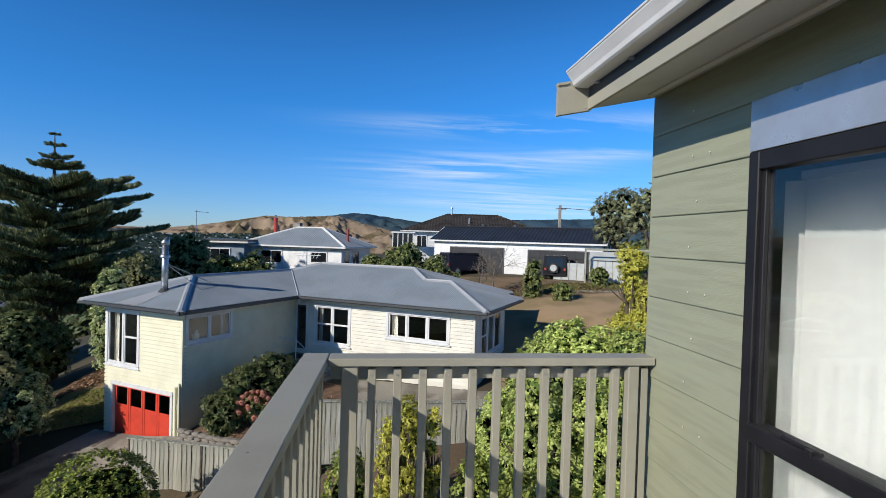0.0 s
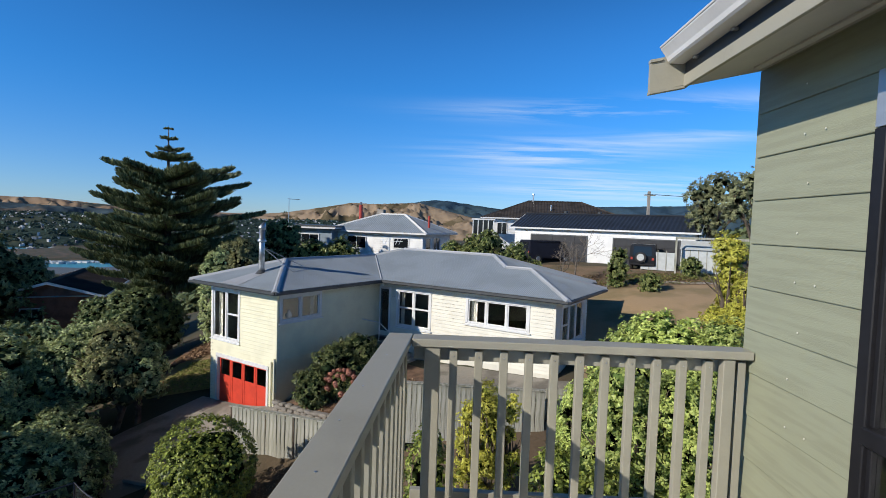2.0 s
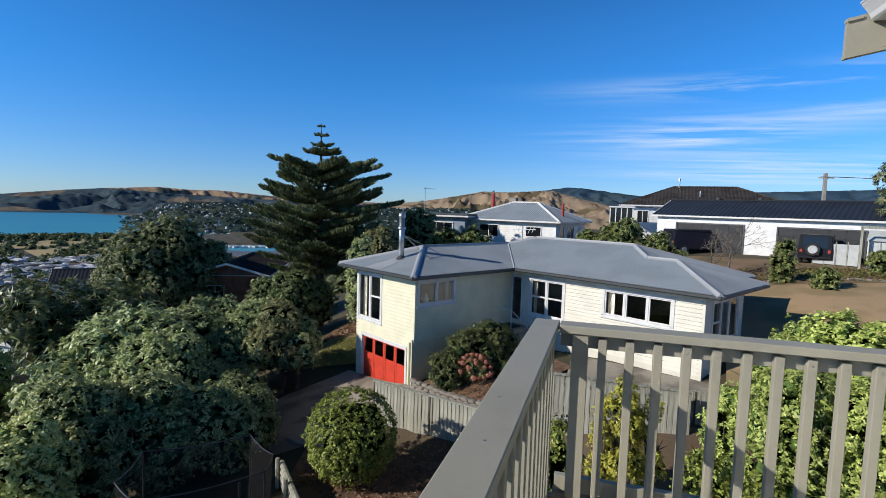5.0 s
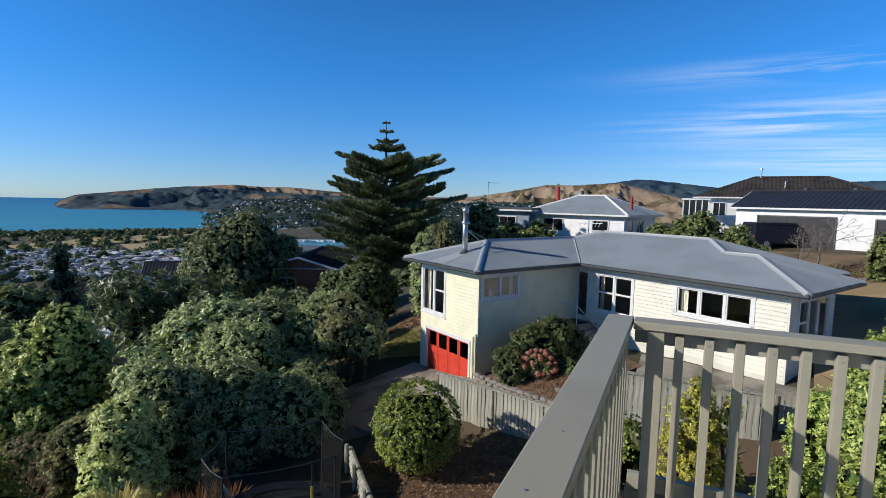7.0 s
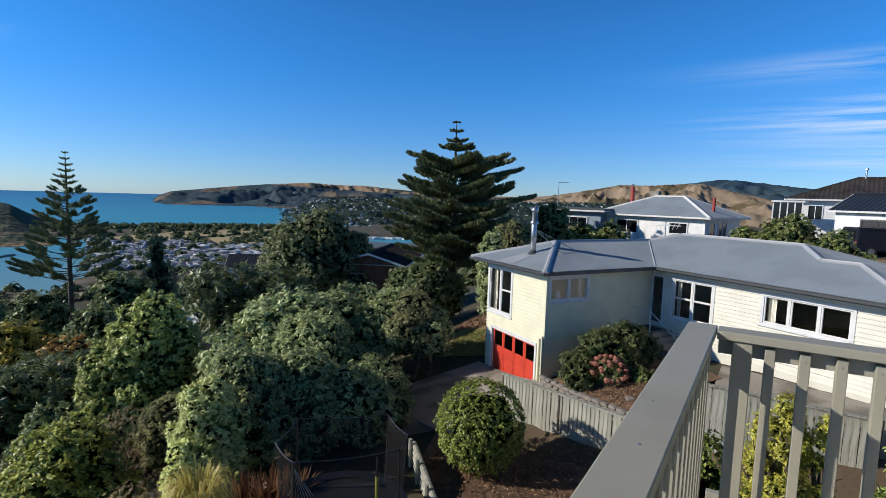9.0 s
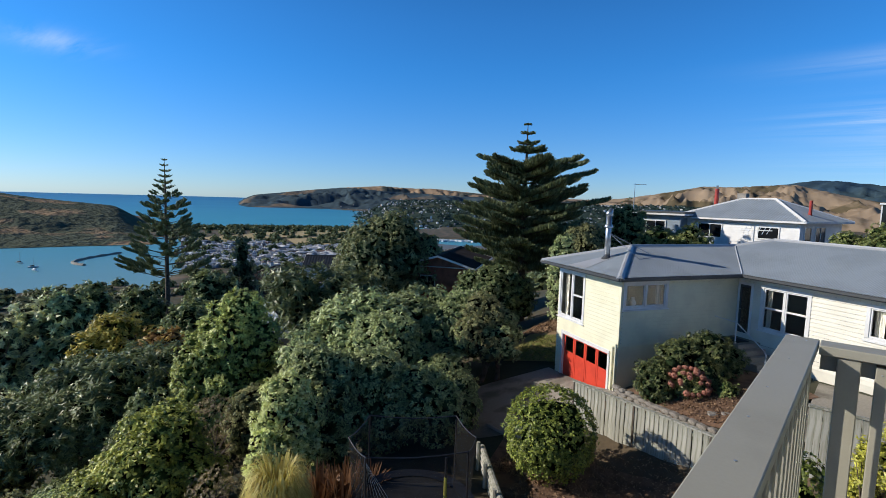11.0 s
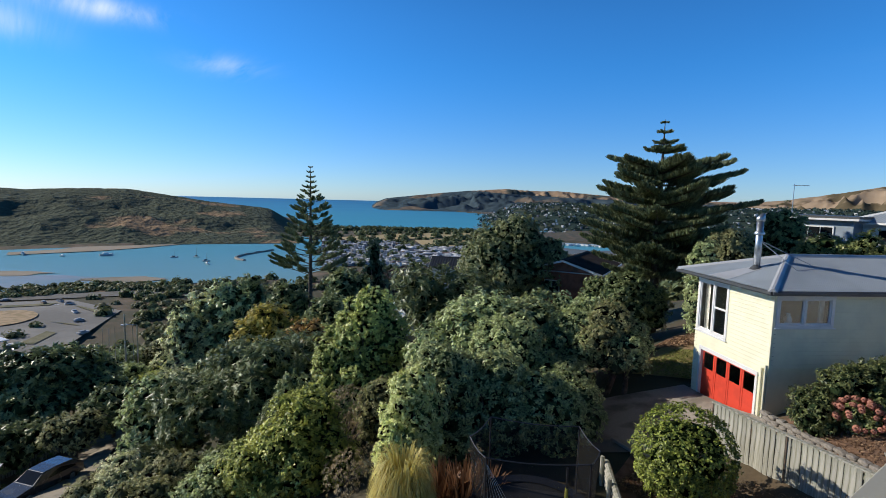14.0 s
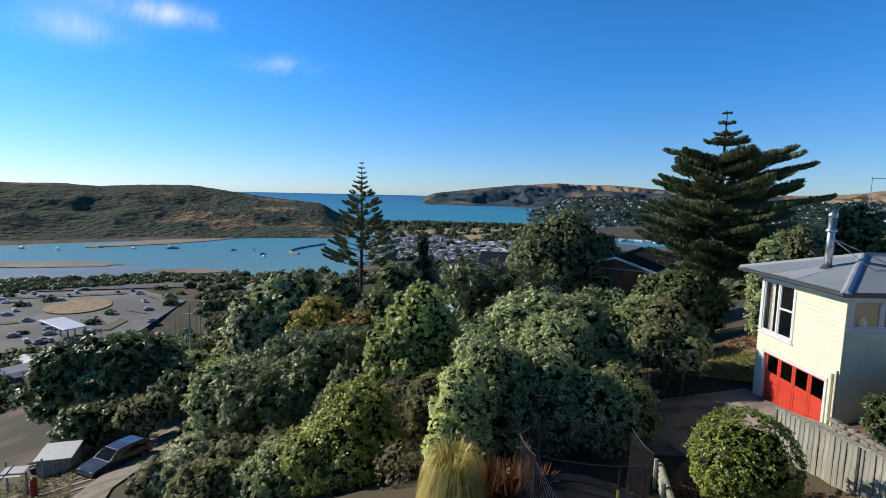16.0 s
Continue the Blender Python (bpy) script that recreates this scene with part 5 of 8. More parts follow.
def norfolk(x, y, top, z, whorls, label, seed, dense, shoot=0.3, tilt=0.5, bare=0.1, lean=0.0, fat=0.4):
    """A Norfolk pine: straight trunk, whorls of rising branches, each carrying a comb of upright shoots. whorls: (depth of the tips under the top, reach, branches); lean: how much further one side reaches."""
    rng = np.random.default_rng(seed)
    h = top - z
    root = thing("norfolk_pine", pose(x, y, z), label, "tree")
    g = Geo().tube([(0, 0, 0), (0, 0, h * 0.5), (0, 0, h - 2.5), (0, 0, h - 0.6), (0, 0, h)], [0.36, 0.24, 0.09, 0.035, 0.012], 9)
    P_, N_, S_ = [], [], []
    for depth, reach, count in whorls:
        a0 = rng.uniform(0, 6.28)
        for k in range(count):
            a = a0 + 2 * math.pi * k / count + rng.normal() * 0.14
            L = reach * rng.uniform(0.82, 1.08) * (1 + lean * math.cos(a - 0.57) * (1 if depth < 6.5 else -0.6))
            rise = L * tilt * rng.uniform(0.75, 1.15)
            s = h - depth - rise + (rng.normal() * 0.18 if L > 1.5 else 0)
            pts, rad = [], []
            for i in range(9):
                u = i / 8
                pts.append((L * u * math.cos(a), L * u * math.sin(a), s + rise * (0.35 * u + 0.65 * u ** 1.8)))
                rad.append(0.055 * (1 - 0.85 * u) * min(1, L / 3) + 0.006)
            g.tube(pts, rad, 4, caps=False)
            n = int(dense * max(L, 0.4))
            u = rng.uniform(bare if L > 1.2 else 0.0, 1.0, n) ** 0.85
            i = np.minimum((u * 8).astype(int), 7)
            q = np.array(pts)
            base = q[i] + (q[i + 1] - q[i]) * (u * 8 - i)[:, None]
            out = np.array([math.cos(a), math.sin(a), 0.0])
            side = np.array([-math.sin(a), math.cos(a), 0.0])
            w = fat * min(1, 0.25 + L / 4)
            # side shoots stand in tufts along the branch
            tuft = np.round(u * L / 0.28) * 2.399
            wide = np.clip(rng.normal(size=n) * 0.5 + 0.55 * np.sin(tuft + a), -1.3, 1.3) * w * (1.08 - u ** 3)
            P_.append(base + side * wide[:, None] + out * (np.abs(wide) * 0.5)[:, None] + np.array([0, 0, 1.0]) * (0.05 - 0.12 * np.abs(wide))[:, None])
            N_.append(out * 0.55 + side * (wide * 0.9)[:, None] + np.array([0, 0, 0.85]) + rng.normal(size=(n, 3)) * 0.2)
            S_.append(np.full(n, shoot * min(1, 0.25 + L / 3.5)) * rng.uniform(0.65, 1.2, n))
    part("trunk", g, M_BARK, root)
    pos, d, s = np.vstack(P_), np.vstack(N_), np.concatenate(S_)
    d /= np.linalg.norm(d, axis=1, keepdims=True)
    n = len(pos)
    w = np.cross(d, rng.normal(size=(n, 3)))
    w /= np.linalg.norm(w, axis=1, keepdims=True)
    v = np.stack([pos - w * s[:, None] * 0.08, pos + w * s[:, None] * 0.08, pos + d * s[:, None] + w * s[:, None] * 0.05, pos + d * s[:, None] - w * s[:, None] * 0.05], 1).reshape(-1, 3)
    me = bpy.data.meshes.new("crown")
    me.from_pydata(v.tolist(), [], np.arange(4 * n).reshape(-1, 4).tolist())
    me.materials.append(M_NEEDLE)
    part("crown", me, None, root)
    return root


M_NEEDLE = leafmat("pine_shoots", (0.075, 0.10, 0.052), (0.33, 0.38, 0.19), 0.45, 0.12)
wh = [(0.25, 0.16, 4), (0.85, 0.55, 5), (1.55, 0.75, 5), (1.9, 0.85, 5), (2.05, 1.5, 6)]
wh += [(2.7, 4.1, 7), (3.3, 3.3, 6), (3.8, 4.7, 7), (4.9, 4.8, 8), (5.4, 4.3, 6), (6.0, 4.9, 8), (6.7, 4.8, 8), (7.4, 5.2, 8), (8.1, 5.0, 8), (8.8, 4.6, 8), (9.5, 4.1, 7), (10.2, 3.5, 7)]
norfolk(-18.96, 29.8, 7.45, ground_z(-18.96, 29.8) - 0.2, wh, "large dark green pine with broad tiers of upswept branches", 3, 420, 0.36, 0.16, 0.05, 0.16, 0.7)
wh = [(0.1 + 0.68 * i, 0.3 + 0.2 * i, 5) for i in range(7)] + [(4.6 + 0.78 * i, 2.0 + 0.34 * i, 6) for i in range(13)]
norfolk(-69.4, 25.1, 5.73, ground_z(-69.4, 25.1) - 0.3, wh, "tall open conical pine with tufted branch tips", 4, 105, 0.5, 0.30, 0.5, 0.0, 0.5)


def tussock(x, y, r, h, material, label, blades, width, seed, kind="tussock", droop=1.0):
    """A clump of arching strap leaves."""
    rng = np.random.default_rng(seed)
    g = Geo()
    for _ in range(blades):
        a, lean = rng.uniform(0, 6.28), rng.uniform(0.15 if droop <= 1 else 1.08, droop)
        L = h * rng.uniform(0.7, 1.15)
        dx, dy = math.cos(a), math.sin(a)
        w = width * rng.uniform(0.7, 1.2)
        n0 = len(g.v)
        for i in range(7):
            u = i / 6
            q = r * lean * u ** 1.3
            zz = L * (u - lean * 0.62 * u * u)
            ww = w * (1 - u) ** 0.6 + 0.001
            g.v += [(dx * q - dy * ww + dx * 0.1 * r, dy * q + dx * ww + dy * 0.1 * r, zz), (dx * q + dy * ww + dx * 0.1 * r, dy * q - dx * ww + dy * 0.1 * r, zz)]
            if i:
                k = n0 + 2 * i
                g.f.append((k - 2, k - 1, k + 1, k))
    return solid(kind, g, material, label, "plant", m=pose(x, y, ground_z(x, y) - 0.03))


M_FLAX = leafmat("gold_strap_leaves", (0.50, 0.42, 0.10), (0.75, 0.66, 0.26), 0.45, 0.35)
M_REDFLAX = leafmat("bronze_strap_leaves", (0.12, 0.055, 0.028), (0.32, 0.17, 0.08), 0.5)
tussock(-9.3, 2.9, 0.62, 5.4, M_FLAX, "golden striped strap-leaf grass clump", 2600, 0.013, 1, "ornamental_grass", 2.0)
for i, (x, y) in enumerate(((-9.5, 4.2), (-9.2, 4.9), (-8.9, 4.4), (-9.0, 5.3), (-9.5, 4.8))):
    tussock(x, y, 1.0, 1.75, M_REDFLAX, "upright bronze-red strap-leaf plant", 150, 0.045, 10 + i, "bronze_flax")


def bare_tree(x, y, top, spread, seed):
    """A leafless small tree: forking twigs only."""
    rng = np.random.default_rng(seed)
    z = ground_z(x, y) - 0.1
    root = thing("bare_tree", pose(x, y, z), "small leafless tree with pale bare twigs", "tree")
    g = Geo()

    def fork(p, d, L, r, n):
        q = p + d * L
        g.tube([p, p.lerp(q, 0.5) + Vector(rng.normal(size=3)) * 0.05 * L, q], [r, r * 0.85, r * 0.7], 4, caps=False)
        if n:
            for _ in range(3):
                e = (d + Vector(rng.normal(size=3)) * 0.5 * spread).normalized()
                fork(q, e, L * rng.uniform(0.6, 0.85), r * 0.6, n - 1)
    fork(Vector((0, 0, 0)), Vector((0, 0, 1)), (top - z) * 0.32, 0.07, 5)
    part("bough", g, M_TWIG, root)


M_TWIG = mat("pale_twigs", (0.22, 0.19, 0.16), 0.9, 0.2, 5, 40)
bare_tree(7.8, 29.6, 1.5, 1.0, 4)
bare_tree(6.7, 28.9, 0.6, 1.0, 8)

# ---------------------------------------------------------------- fences, paving, garden


def drape(name, left, right, material, label, n=24, m=8, lift=0.03, category="paving", kind="structure"):
    """A strip laid over the ground between two lines of corners."""
    def along(pts, u):
        s = u * (len(pts) - 1)
        i = min(int(s), len(pts) - 2)
        return Vector(pts[i]).lerp(Vector(pts[i + 1]), s - i)
    g = Geo()
    for i in range(n + 1):
        a, b = along(left, i / n), along(right, i / n)
        for j in range(m + 1):
            p = a.lerp(b, j / m)
            g.v.append((p.x, p.y, ground_z(p.x, p.y) + lift + 0.06))
            if i and j:
                k = len(g.v) - 1
                g.f.append((k - m - 2, k - m - 1, k, k - 1))
    return solid(name, g, material, label, category, kind=kind, smooth=True)


M_DRIVE = mat("worn_driveway", (0.31, 0.285, 0.245), 0.9, 0.25, 0.9, 16, 0.012, other=(0.17, 0.155, 0.13))
drape("driveway", [(-10.4, 17.9), (-12.2, 15.8), (-13.6, 13.6)], [(-6.2, 15.35), (-7.6, 13.4), (-9.6, 11.0)], M_DRIVE, "worn grey concrete driveway in front of the garage")
kb = [(-9.9, 12.1), (-9.3, 11.9), (-8.7, 11.75), (-8.1, 11.95), (-7.4, 12.6)]
solid("kerb", Geo().tube([(x, y, ground_z(x, y) + 0.12) for x, y in kb], [0.07] * 5, 6), M_CONC, "pale rough concrete kerb of the garden bed", "kerb", kind="structure")
M_LAWN = mat("dry_lawn", (0.41, 0.29, 0.17), 0.95, 0.22, 0.5, 25, 0.03, other=(0.29, 0.22, 0.115))
drape("lawn", [(4.7, 15.6), (5.6, 20.0), (6.5, 24.0), (8.0, 27.0)], [(11.5, 12.0), (15.5, 16.0), (19, 21.0), (20, 27.0)], M_LAWN, "dry brown sloping lawn beside the house", 40, 30, 0.02, "lawn")
M_YARD = mat("bare_brown_earth", (0.23, 0.155, 0.095), 0.95, 0.25, 0.6, 20, 0.03, other=(0.15, 0.12, 0.065))
M_MOSSLAWN = mat("patchy_green_lawn", (0.23, 0.205, 0.075), 0.95, 0.25, 1.2, 30, 0.02, other=(0.27, 0.185, 0.10))
drape("lawn", [(-13.2, 18.4), (-14.0, 21.0), (-14.5, 24)], [(-10.4, 18.6), (-10.2, 21.0), (-9.8, 24)], M_MOSSLAWN, "patchy green and brown grass strip beside the garage", 20, 12, 0.02, "lawn")
M_MULCH = mat("leaf_mulch", (0.19, 0.112, 0.070), 0.95, 0.3, 3.0, 45, 0.03, other=(0.12, 0.072, 0.046))
drape("garden_bed", [(-8.9, 11.8), (-8.3, 9.75), (-6.9, 8.2), (-5.4, 4.2)], [(-2.4, 11.6), (-2.2, 9.5), (-2.2, 6.6), (-2.4, 4.2)], M_MULCH, "reddish brown bark mulch garden bed", 30, 20, 0.02, "garden bed")
drape("garden_bed", [(-6.0, 15.0), (-4.5, 17.0), (-2.6, 19.3)], [(-4.5, 13.8), (-2.2, 13.4), (-0.3, 16.5)], M_MULCH, "garden bed with dry leaf litter under the rhododendrons", 24, 16, 0.03, "garden bed")
drape("garden_path", [(-0.6, 13.2), (2.0, 13.6), (4.8, 14.2)], [(-0.4, 18.2), (2.0, 17.0), (4.6, 15.6)], M_DRIVE, "concrete path along the house front", 16, 10, 0.02)
drape("bank", [(-15, 22.6), (-13, 23.5), (-10.2, 23.2)], [(-15.5, 28), (-13, 29), (-9.5, 29)], M_MULCH, "bare brown earth bank with dead fronds", 20, 16, 0.05, "bank")

# dry leaves and straw lying on the beds and on the lawn's edge
M_LITTER = leafmat("dry_leaf_litter", (0.12, 0.065, 0.038), (0.42, 0.28, 0.17), 0.7, 0.1)
rng = np.random.default_rng(31)


def litter(name, boxes, n, size, material, label, lift=0.11):
    """Loose dry leaves over stretches (x0, x1, y0, y1) of the ground."""
    p = []
    for x0, x1, y0, y1 in boxes:
        for x, y in zip(rng.uniform(x0, x1, n), rng.uniform(y0, y1, n)):
            p.append((x, y, ground_z(x, y) + lift + rng.uniform(0, 0.03)))
    p = np.array(p)
    return solid(name, leaf_mesh(name, p, np.array([0, 0, 1.0]) + rng.normal(size=p.shape) * 0.45, size * rng.uniform(0.5, 1.5, len(p)), material, 0.35, 0.3), None, label, "leaf litter", kind="stuff")


litter("leaf_litter", [(-8.1, -6.4, 9.6, 11.6), (-6.9, -2.6, 8.2, 12.3), (-6.3, -2.5, 5.0, 8.2), (-4.6, -1.2, 13.6, 16.0)], 2600, 0.09, M_LITTER, "dry fallen leaves on the garden beds")
litter("bark_litter", [(-14.8, -10.0, 23.0, 28.5)], 3200, 0.22, M_LITTER, "dead brown fronds on the earth bank", 0.14)
M_TURF = leafmat("green_grass_blades", (0.10, 0.12, 0.03), (0.26, 0.27, 0.08), 0.7, 0.1)
litter("grass", [(-13.4, -10.2, 18.6, 22.5)], 3500, 0.13, M_TURF, "patchy green grass beside the garage", 0.10)

drape("yard", [(3.0, 26.5), (5.0, 31.0), (6.5, 37.0)], [(17.5, 26.5), (18.5, 29.5), (19.5, 32.0)], M_YARD, "bare brown earth and weeds between the lawn and the garage", 26, 26, 0.03, "yard")
litter("leaf_litter", [(4.0, 15.0, 26.8, 31.5)], 2200, 0.16, M_LITTER, "dry leaves and prunings on the bare earth", 0.12)
litter("weeds", [(5.0, 17.0, 26.6, 29.5), (11.0, 17.5, 28.0, 31.0)], 1500, 0.16, M_TURF, "scattered low weeds and grass tufts", 0.13)

board = Geo().box(-0.068, -0.011, 0, 0.068, 0.011, 1.0, 0.003).mesh("fence_board", M_FENCE)


def paling(x0, y0, x1, y1, top0, top1, drop, label, pitch=0.148, cap=True, post_gap=2.4):
    """A close-boarded fence: boards, two rails behind, posts, and a capping."""
    v = Vector((x1 - x0, y1 - y0))
    ln, ang = v.length, math.degrees(math.atan2(v.y, v.x))
    root = thing("fence", pose(x0, y0, min(top0, top1) - drop, 0, 0, ang), label, "fence", "board fences")
    rngf = np.random.default_rng(int(abs(x0 * 77)))
    zb = min(top0, top1) - drop
    n = int(ln / pitch)
    for i in range(n):
        u = (i + 0.5) * pitch
        top = top0 + (top1 - top0) * u / ln - zb
        part("board", board, None, root, m=pose(u, rngf.normal() * 0.004, -0.25, 0, rngf.normal() * 0.35, 0) @ Matrix.Diagonal((1, 1, top + 0.25 - (0.02 if cap else abs(rngf.normal()) * 0.02), 1)))
    for hgt in (0.3, drop - 0.25):
        part("rail", Geo().add([(0, 0.012, hgt), (ln, 0.012, hgt + top1 - top0), (ln, 0.06, hgt + top1 - top0), (0, 0.06, hgt), (0, 0.012, hgt + 0.09), (ln, 0.012, hgt + 0.09 + top1 - top0), (ln, 0.06, hgt + 0.09 + top1 - top0), (0, 0.06, hgt + 0.09)],
             [(0, 1, 2, 3), (4, 7, 6, 5), (0, 4, 5, 1), (3, 2, 6, 7), (0, 3, 7, 4), (1, 5, 6, 2)]), M_FENCE, root)
    k = 0
    while k * post_gap <= ln:
        u = min(k * post_gap, ln - 0.05)
        top = top0 + (top1 - top0) * u / ln - zb
        part("post", Geo().box(u - 0.05, 0.06, -0.6, u + 0.05, 0.16, top - 0.03, 0.004), M_FENCE, root)
        part("cover_strip", Geo().box(u - 0.022, -0.03, -0.2, u + 0.022, -0.0125, top - 0.02, 0.002), M_BARK, root)
        k += 1
    if cap:
        dz = top1 - top0
        h0 = top0 - zb
        part("capping", Geo().add([(-0.05, -0.05, h0 - 0.02), (ln, -0.05, h0 + dz - 0.02), (ln, 0.1, h0 + dz - 0.02), (-0.05, 0.1, h0 - 0.02), (-0.05, -0.05, h0 + 0.02), (ln, -0.05, h0 + dz + 0.02), (ln, 0.1, h0 + dz + 0.02), (-0.05, 0.1, h0 + 0.02)],
             [(0, 1, 2, 3), (4, 7, 6, 5), (0, 4, 5, 1), (3, 2, 6, 7), (0, 3, 7, 4), (1, 5, 6, 2)]), M_FENCE, root)
    return root


paling(-7.1, 13.35, -1.5, 11.75, -4.62, -4.62, 1.6, "weathered grey timber board fence below the garage")
paling(-1.3, 11.9, 3.0, 11.95, -3.1, -3.2, 1.5, "weathered grey-white timber board fence in the garden")
paling(3.2, 12.6, 6.8, 12.9, -3.35, -3.2, 1.3, "dark shaded timber board fence", cap=False)

# dry-laid stone edging above the fence, and round the small lawn
stone_mesh = []
rng = np.random.default_rng(9)
for i in range(5):
    bm = bmesh.new()
    bmesh.ops.create_icosphere(bm, subdivisions=2, radius=1)
    for v in bm.verts:
        v.co *= 1 + 0.22 * nfield(v.co.x * 1.3 + i * 7, v.co.y * 1.3, v.co.z * 1.3)
        v.co.x, v.co.y, v.co.z = (math.copysign(abs(c) ** 0.5, c) for c in v.co)
    me = bpy.data.meshes.new("stone")
    bm.to_mesh(me)
    bm.free()
    me.materials.append(M_STONE)
    stone_mesh.append(me)


def stone_row(pts, courses, size, top, label):
    """A low wall of rough stones along a line, its top at a height over the ground line."""
    root = thing("stone_wall", pose(pts[0][0], pts[0][1], 0), label, "wall")
    for (xa, ya, za), (xb, yb, zb) in zip(pts, pts[1:]):
        ln = math.hypot(xb - xa, yb - ya)
        n = max(int(ln / (size * 2.4)), 1)
        ang = math.degrees(math.atan2(yb - ya, xb - xa))
        for c in range(courses):
            for i in range(n):
                u = (i + 0.5 + 0.4 * (c % 2)) / n
                part("stone", stone_mesh[int(rng.integers(5))], None, root, m=pose(xa + (xb - xa) * u - pts[0][0], ya + (yb - ya) * u - pts[0][1] + rng.normal() * 0.02, za + (zb - za) * u - size * 0.6 - c * size * 0.95, rng.normal() * 3, rng.normal() * 3, ang + rng.normal() * 4)
                     @ Matrix.Diagonal((size * rng.uniform(1.0, 1.5), size * 0.9, size * rng.uniform(0.45, 0.58), 1)))
    return root


stone_row([(-6.3, 15.0, -4.95), (-4.6, 14.1, -4.95), (-1.9, 12.9, -4.85)], 5, 0.13, 0, "low rough grey stone retaining wall")
stone_row([(-3.0, 14.0, -4.72), (-2.3, 14.3, -4.6), (-1.6, 14.9, -4.5), (-1.2, 15.6, -4.4)], 2, 0.14, 0, "curved edging of rough grey stones")

stone_row([(6.6, 26.6, ground_z(6.6, 26.6) + 0.2), (9.5, 27.4, ground_z(9.5, 27.4) + 0.2), (13.0, 27.3, ground_z(13.0, 27.3) + 0.2), (16.5, 26.2, ground_z(16.5, 26.2) + 0.2)], 1, 0.16, 0, "curved edging of rough grey stones round the lawn")

# trampoline with its net
TX, TY, TR, TG = -7.38, 5.2, 1.5, -6.35
tr_ = thing("trampoline", pose(TX, TY, TG), "round trampoline with a black safety net enclosure", "trampoline")
M_TUBE = mat("dull_steel_tube", (0.05, 0.05, 0.055), 0.45, 0.1, 5, 40, metal=0.6)
M_MAT = mat("black_mat", (0.018, 0.018, 0.02), 0.7, 0.1, 5, 60)
M_NET = bpy.data.materials.new("black_net")
M_NET.use_nodes = True
_nt = M_NET.node_tree
_tp = _nt.nodes.new("ShaderNodeBsdfTransparent")
_mx = _nt.nodes.new("ShaderNodeMixShader")
_ns = _nt.nodes.new("ShaderNodeTexNoise")
_ns.inputs["Scale"].default_value = 1.5
_tcn = _nt.nodes.new("ShaderNodeTexCoord")
_nt.links.new(_tcn.outputs["Object"], _ns.inputs["Vector"])
_mrn = _nt.nodes.new("ShaderNodeMapRange")
_mrn.inputs[3].default_value, _mrn.inputs[4].default_value = 0.16, 0.36
_nt.links.new(_ns.outputs[0], _mrn.inputs[0])
_nt.links.new(_mrn.outputs[0], _mx.inputs[0])
_nt.nodes["Principled BSDF"].inputs["Base Color"].default_value = (0.016, 0.016, 0.018, 1)
_nt.nodes["Principled BSDF"].inputs["Roughness"].default_value = 0.8
_nt.links.new(_tp.outputs[0], _mx.inputs[1])
_nt.links.new(_nt.nodes["Principled BSDF"].outputs[0], _mx.inputs[2])
_nt.links.new(_mx.outputs[0], _nt.nodes["Material Output"].inputs[0])


def ring(r, z, n=40, wob=0.0):
    return [(r * (1 + wob * math.sin(3 * k * 6.283 / n)) * math.cos(2 * math.pi * k / n), r * math.sin(2 * math.pi * k / n), z) for k in range(n + 1)]


def rim_at(a):
    return (TR * 0.97 * math.cos(radians(a)), TR * 0.97 * math.sin(radians(a)), 2.6)


POLES = [7.5, 84.0, 180.0, 270.0]
corners = [rim_at(a) for a in (7.5, 35.0, 84.0, 180.0, 230.0, 270.0, 367.5)]
part("frame_ring", Geo().tube(ring(TR, 0.85), [0.03] * 41, 6), M_TUBE, tr_)
part("mat", Geo().add([(0, 0, 0.82)] + ring(TR - 0.25, 0.84)[:-1], [(0, 1 + k, 1 + (k + 1) % 40) for k in range(40)]), M_MAT, tr_)
gp = Geo()
for k in range(40):
    a, b = ring(TR - 0.26, 0.87), ring(TR + 0.03, 0.89)
    gp.add([a[k], a[k + 1], b[k + 1], b[k]], [(0, 1, 2, 3)])
part("spring_pad", gp, M_TUBE, tr_, "dark grey edge padding")
for x, y, z in [rim_at(a) for a in POLES]:
    part("net_pole", Geo().tube([(x, y, 0.0), (x, y, 2.58)], [0.022, 0.022], 8), M_TUBE, tr_)
    part("leg", Geo().tube([(x * 0.9, y * 0.9, 0.85), (x * 0.9, y * 0.9, -0.15)], [0.025, 0.025], 6), M_TUBE, tr_)
rim = []
for a, b in zip(corners, corners[1:]):
    rim += [Vector(a).lerp(Vector(b), u / 6) - Vector((0, 0, 0.07 * math.sin(math.pi * u / 6))) for u in range(6)]
rim.append(Vector(corners[-1]))
part("net_rim", Geo().tube([tuple(p) for p in rim], [0.014] * len(rim), 6), M_TUBE, tr_)
# pale strands added to imitate sunlight caught on the net's folds
fx, fy, _ = rim_at(270)
for k in range(9):
    a = radians(262 + 4.5 * k)
    part("net_fold_glint", Geo().tube([(fx, fy, 2.5), (1.4 * math.cos(a) * 0.98 + 0.01 * k, 1.4 * math.sin(a), 1.6), (1.45 * math.cos(a + 0.1), 1.45 * math.sin(a + 0.1), 0.9)], [0.003, 0.006, 0.004], 4), M_GALV, tr_, "pale strand standing for sunlight on a stretched net fold")
gn = Geo()
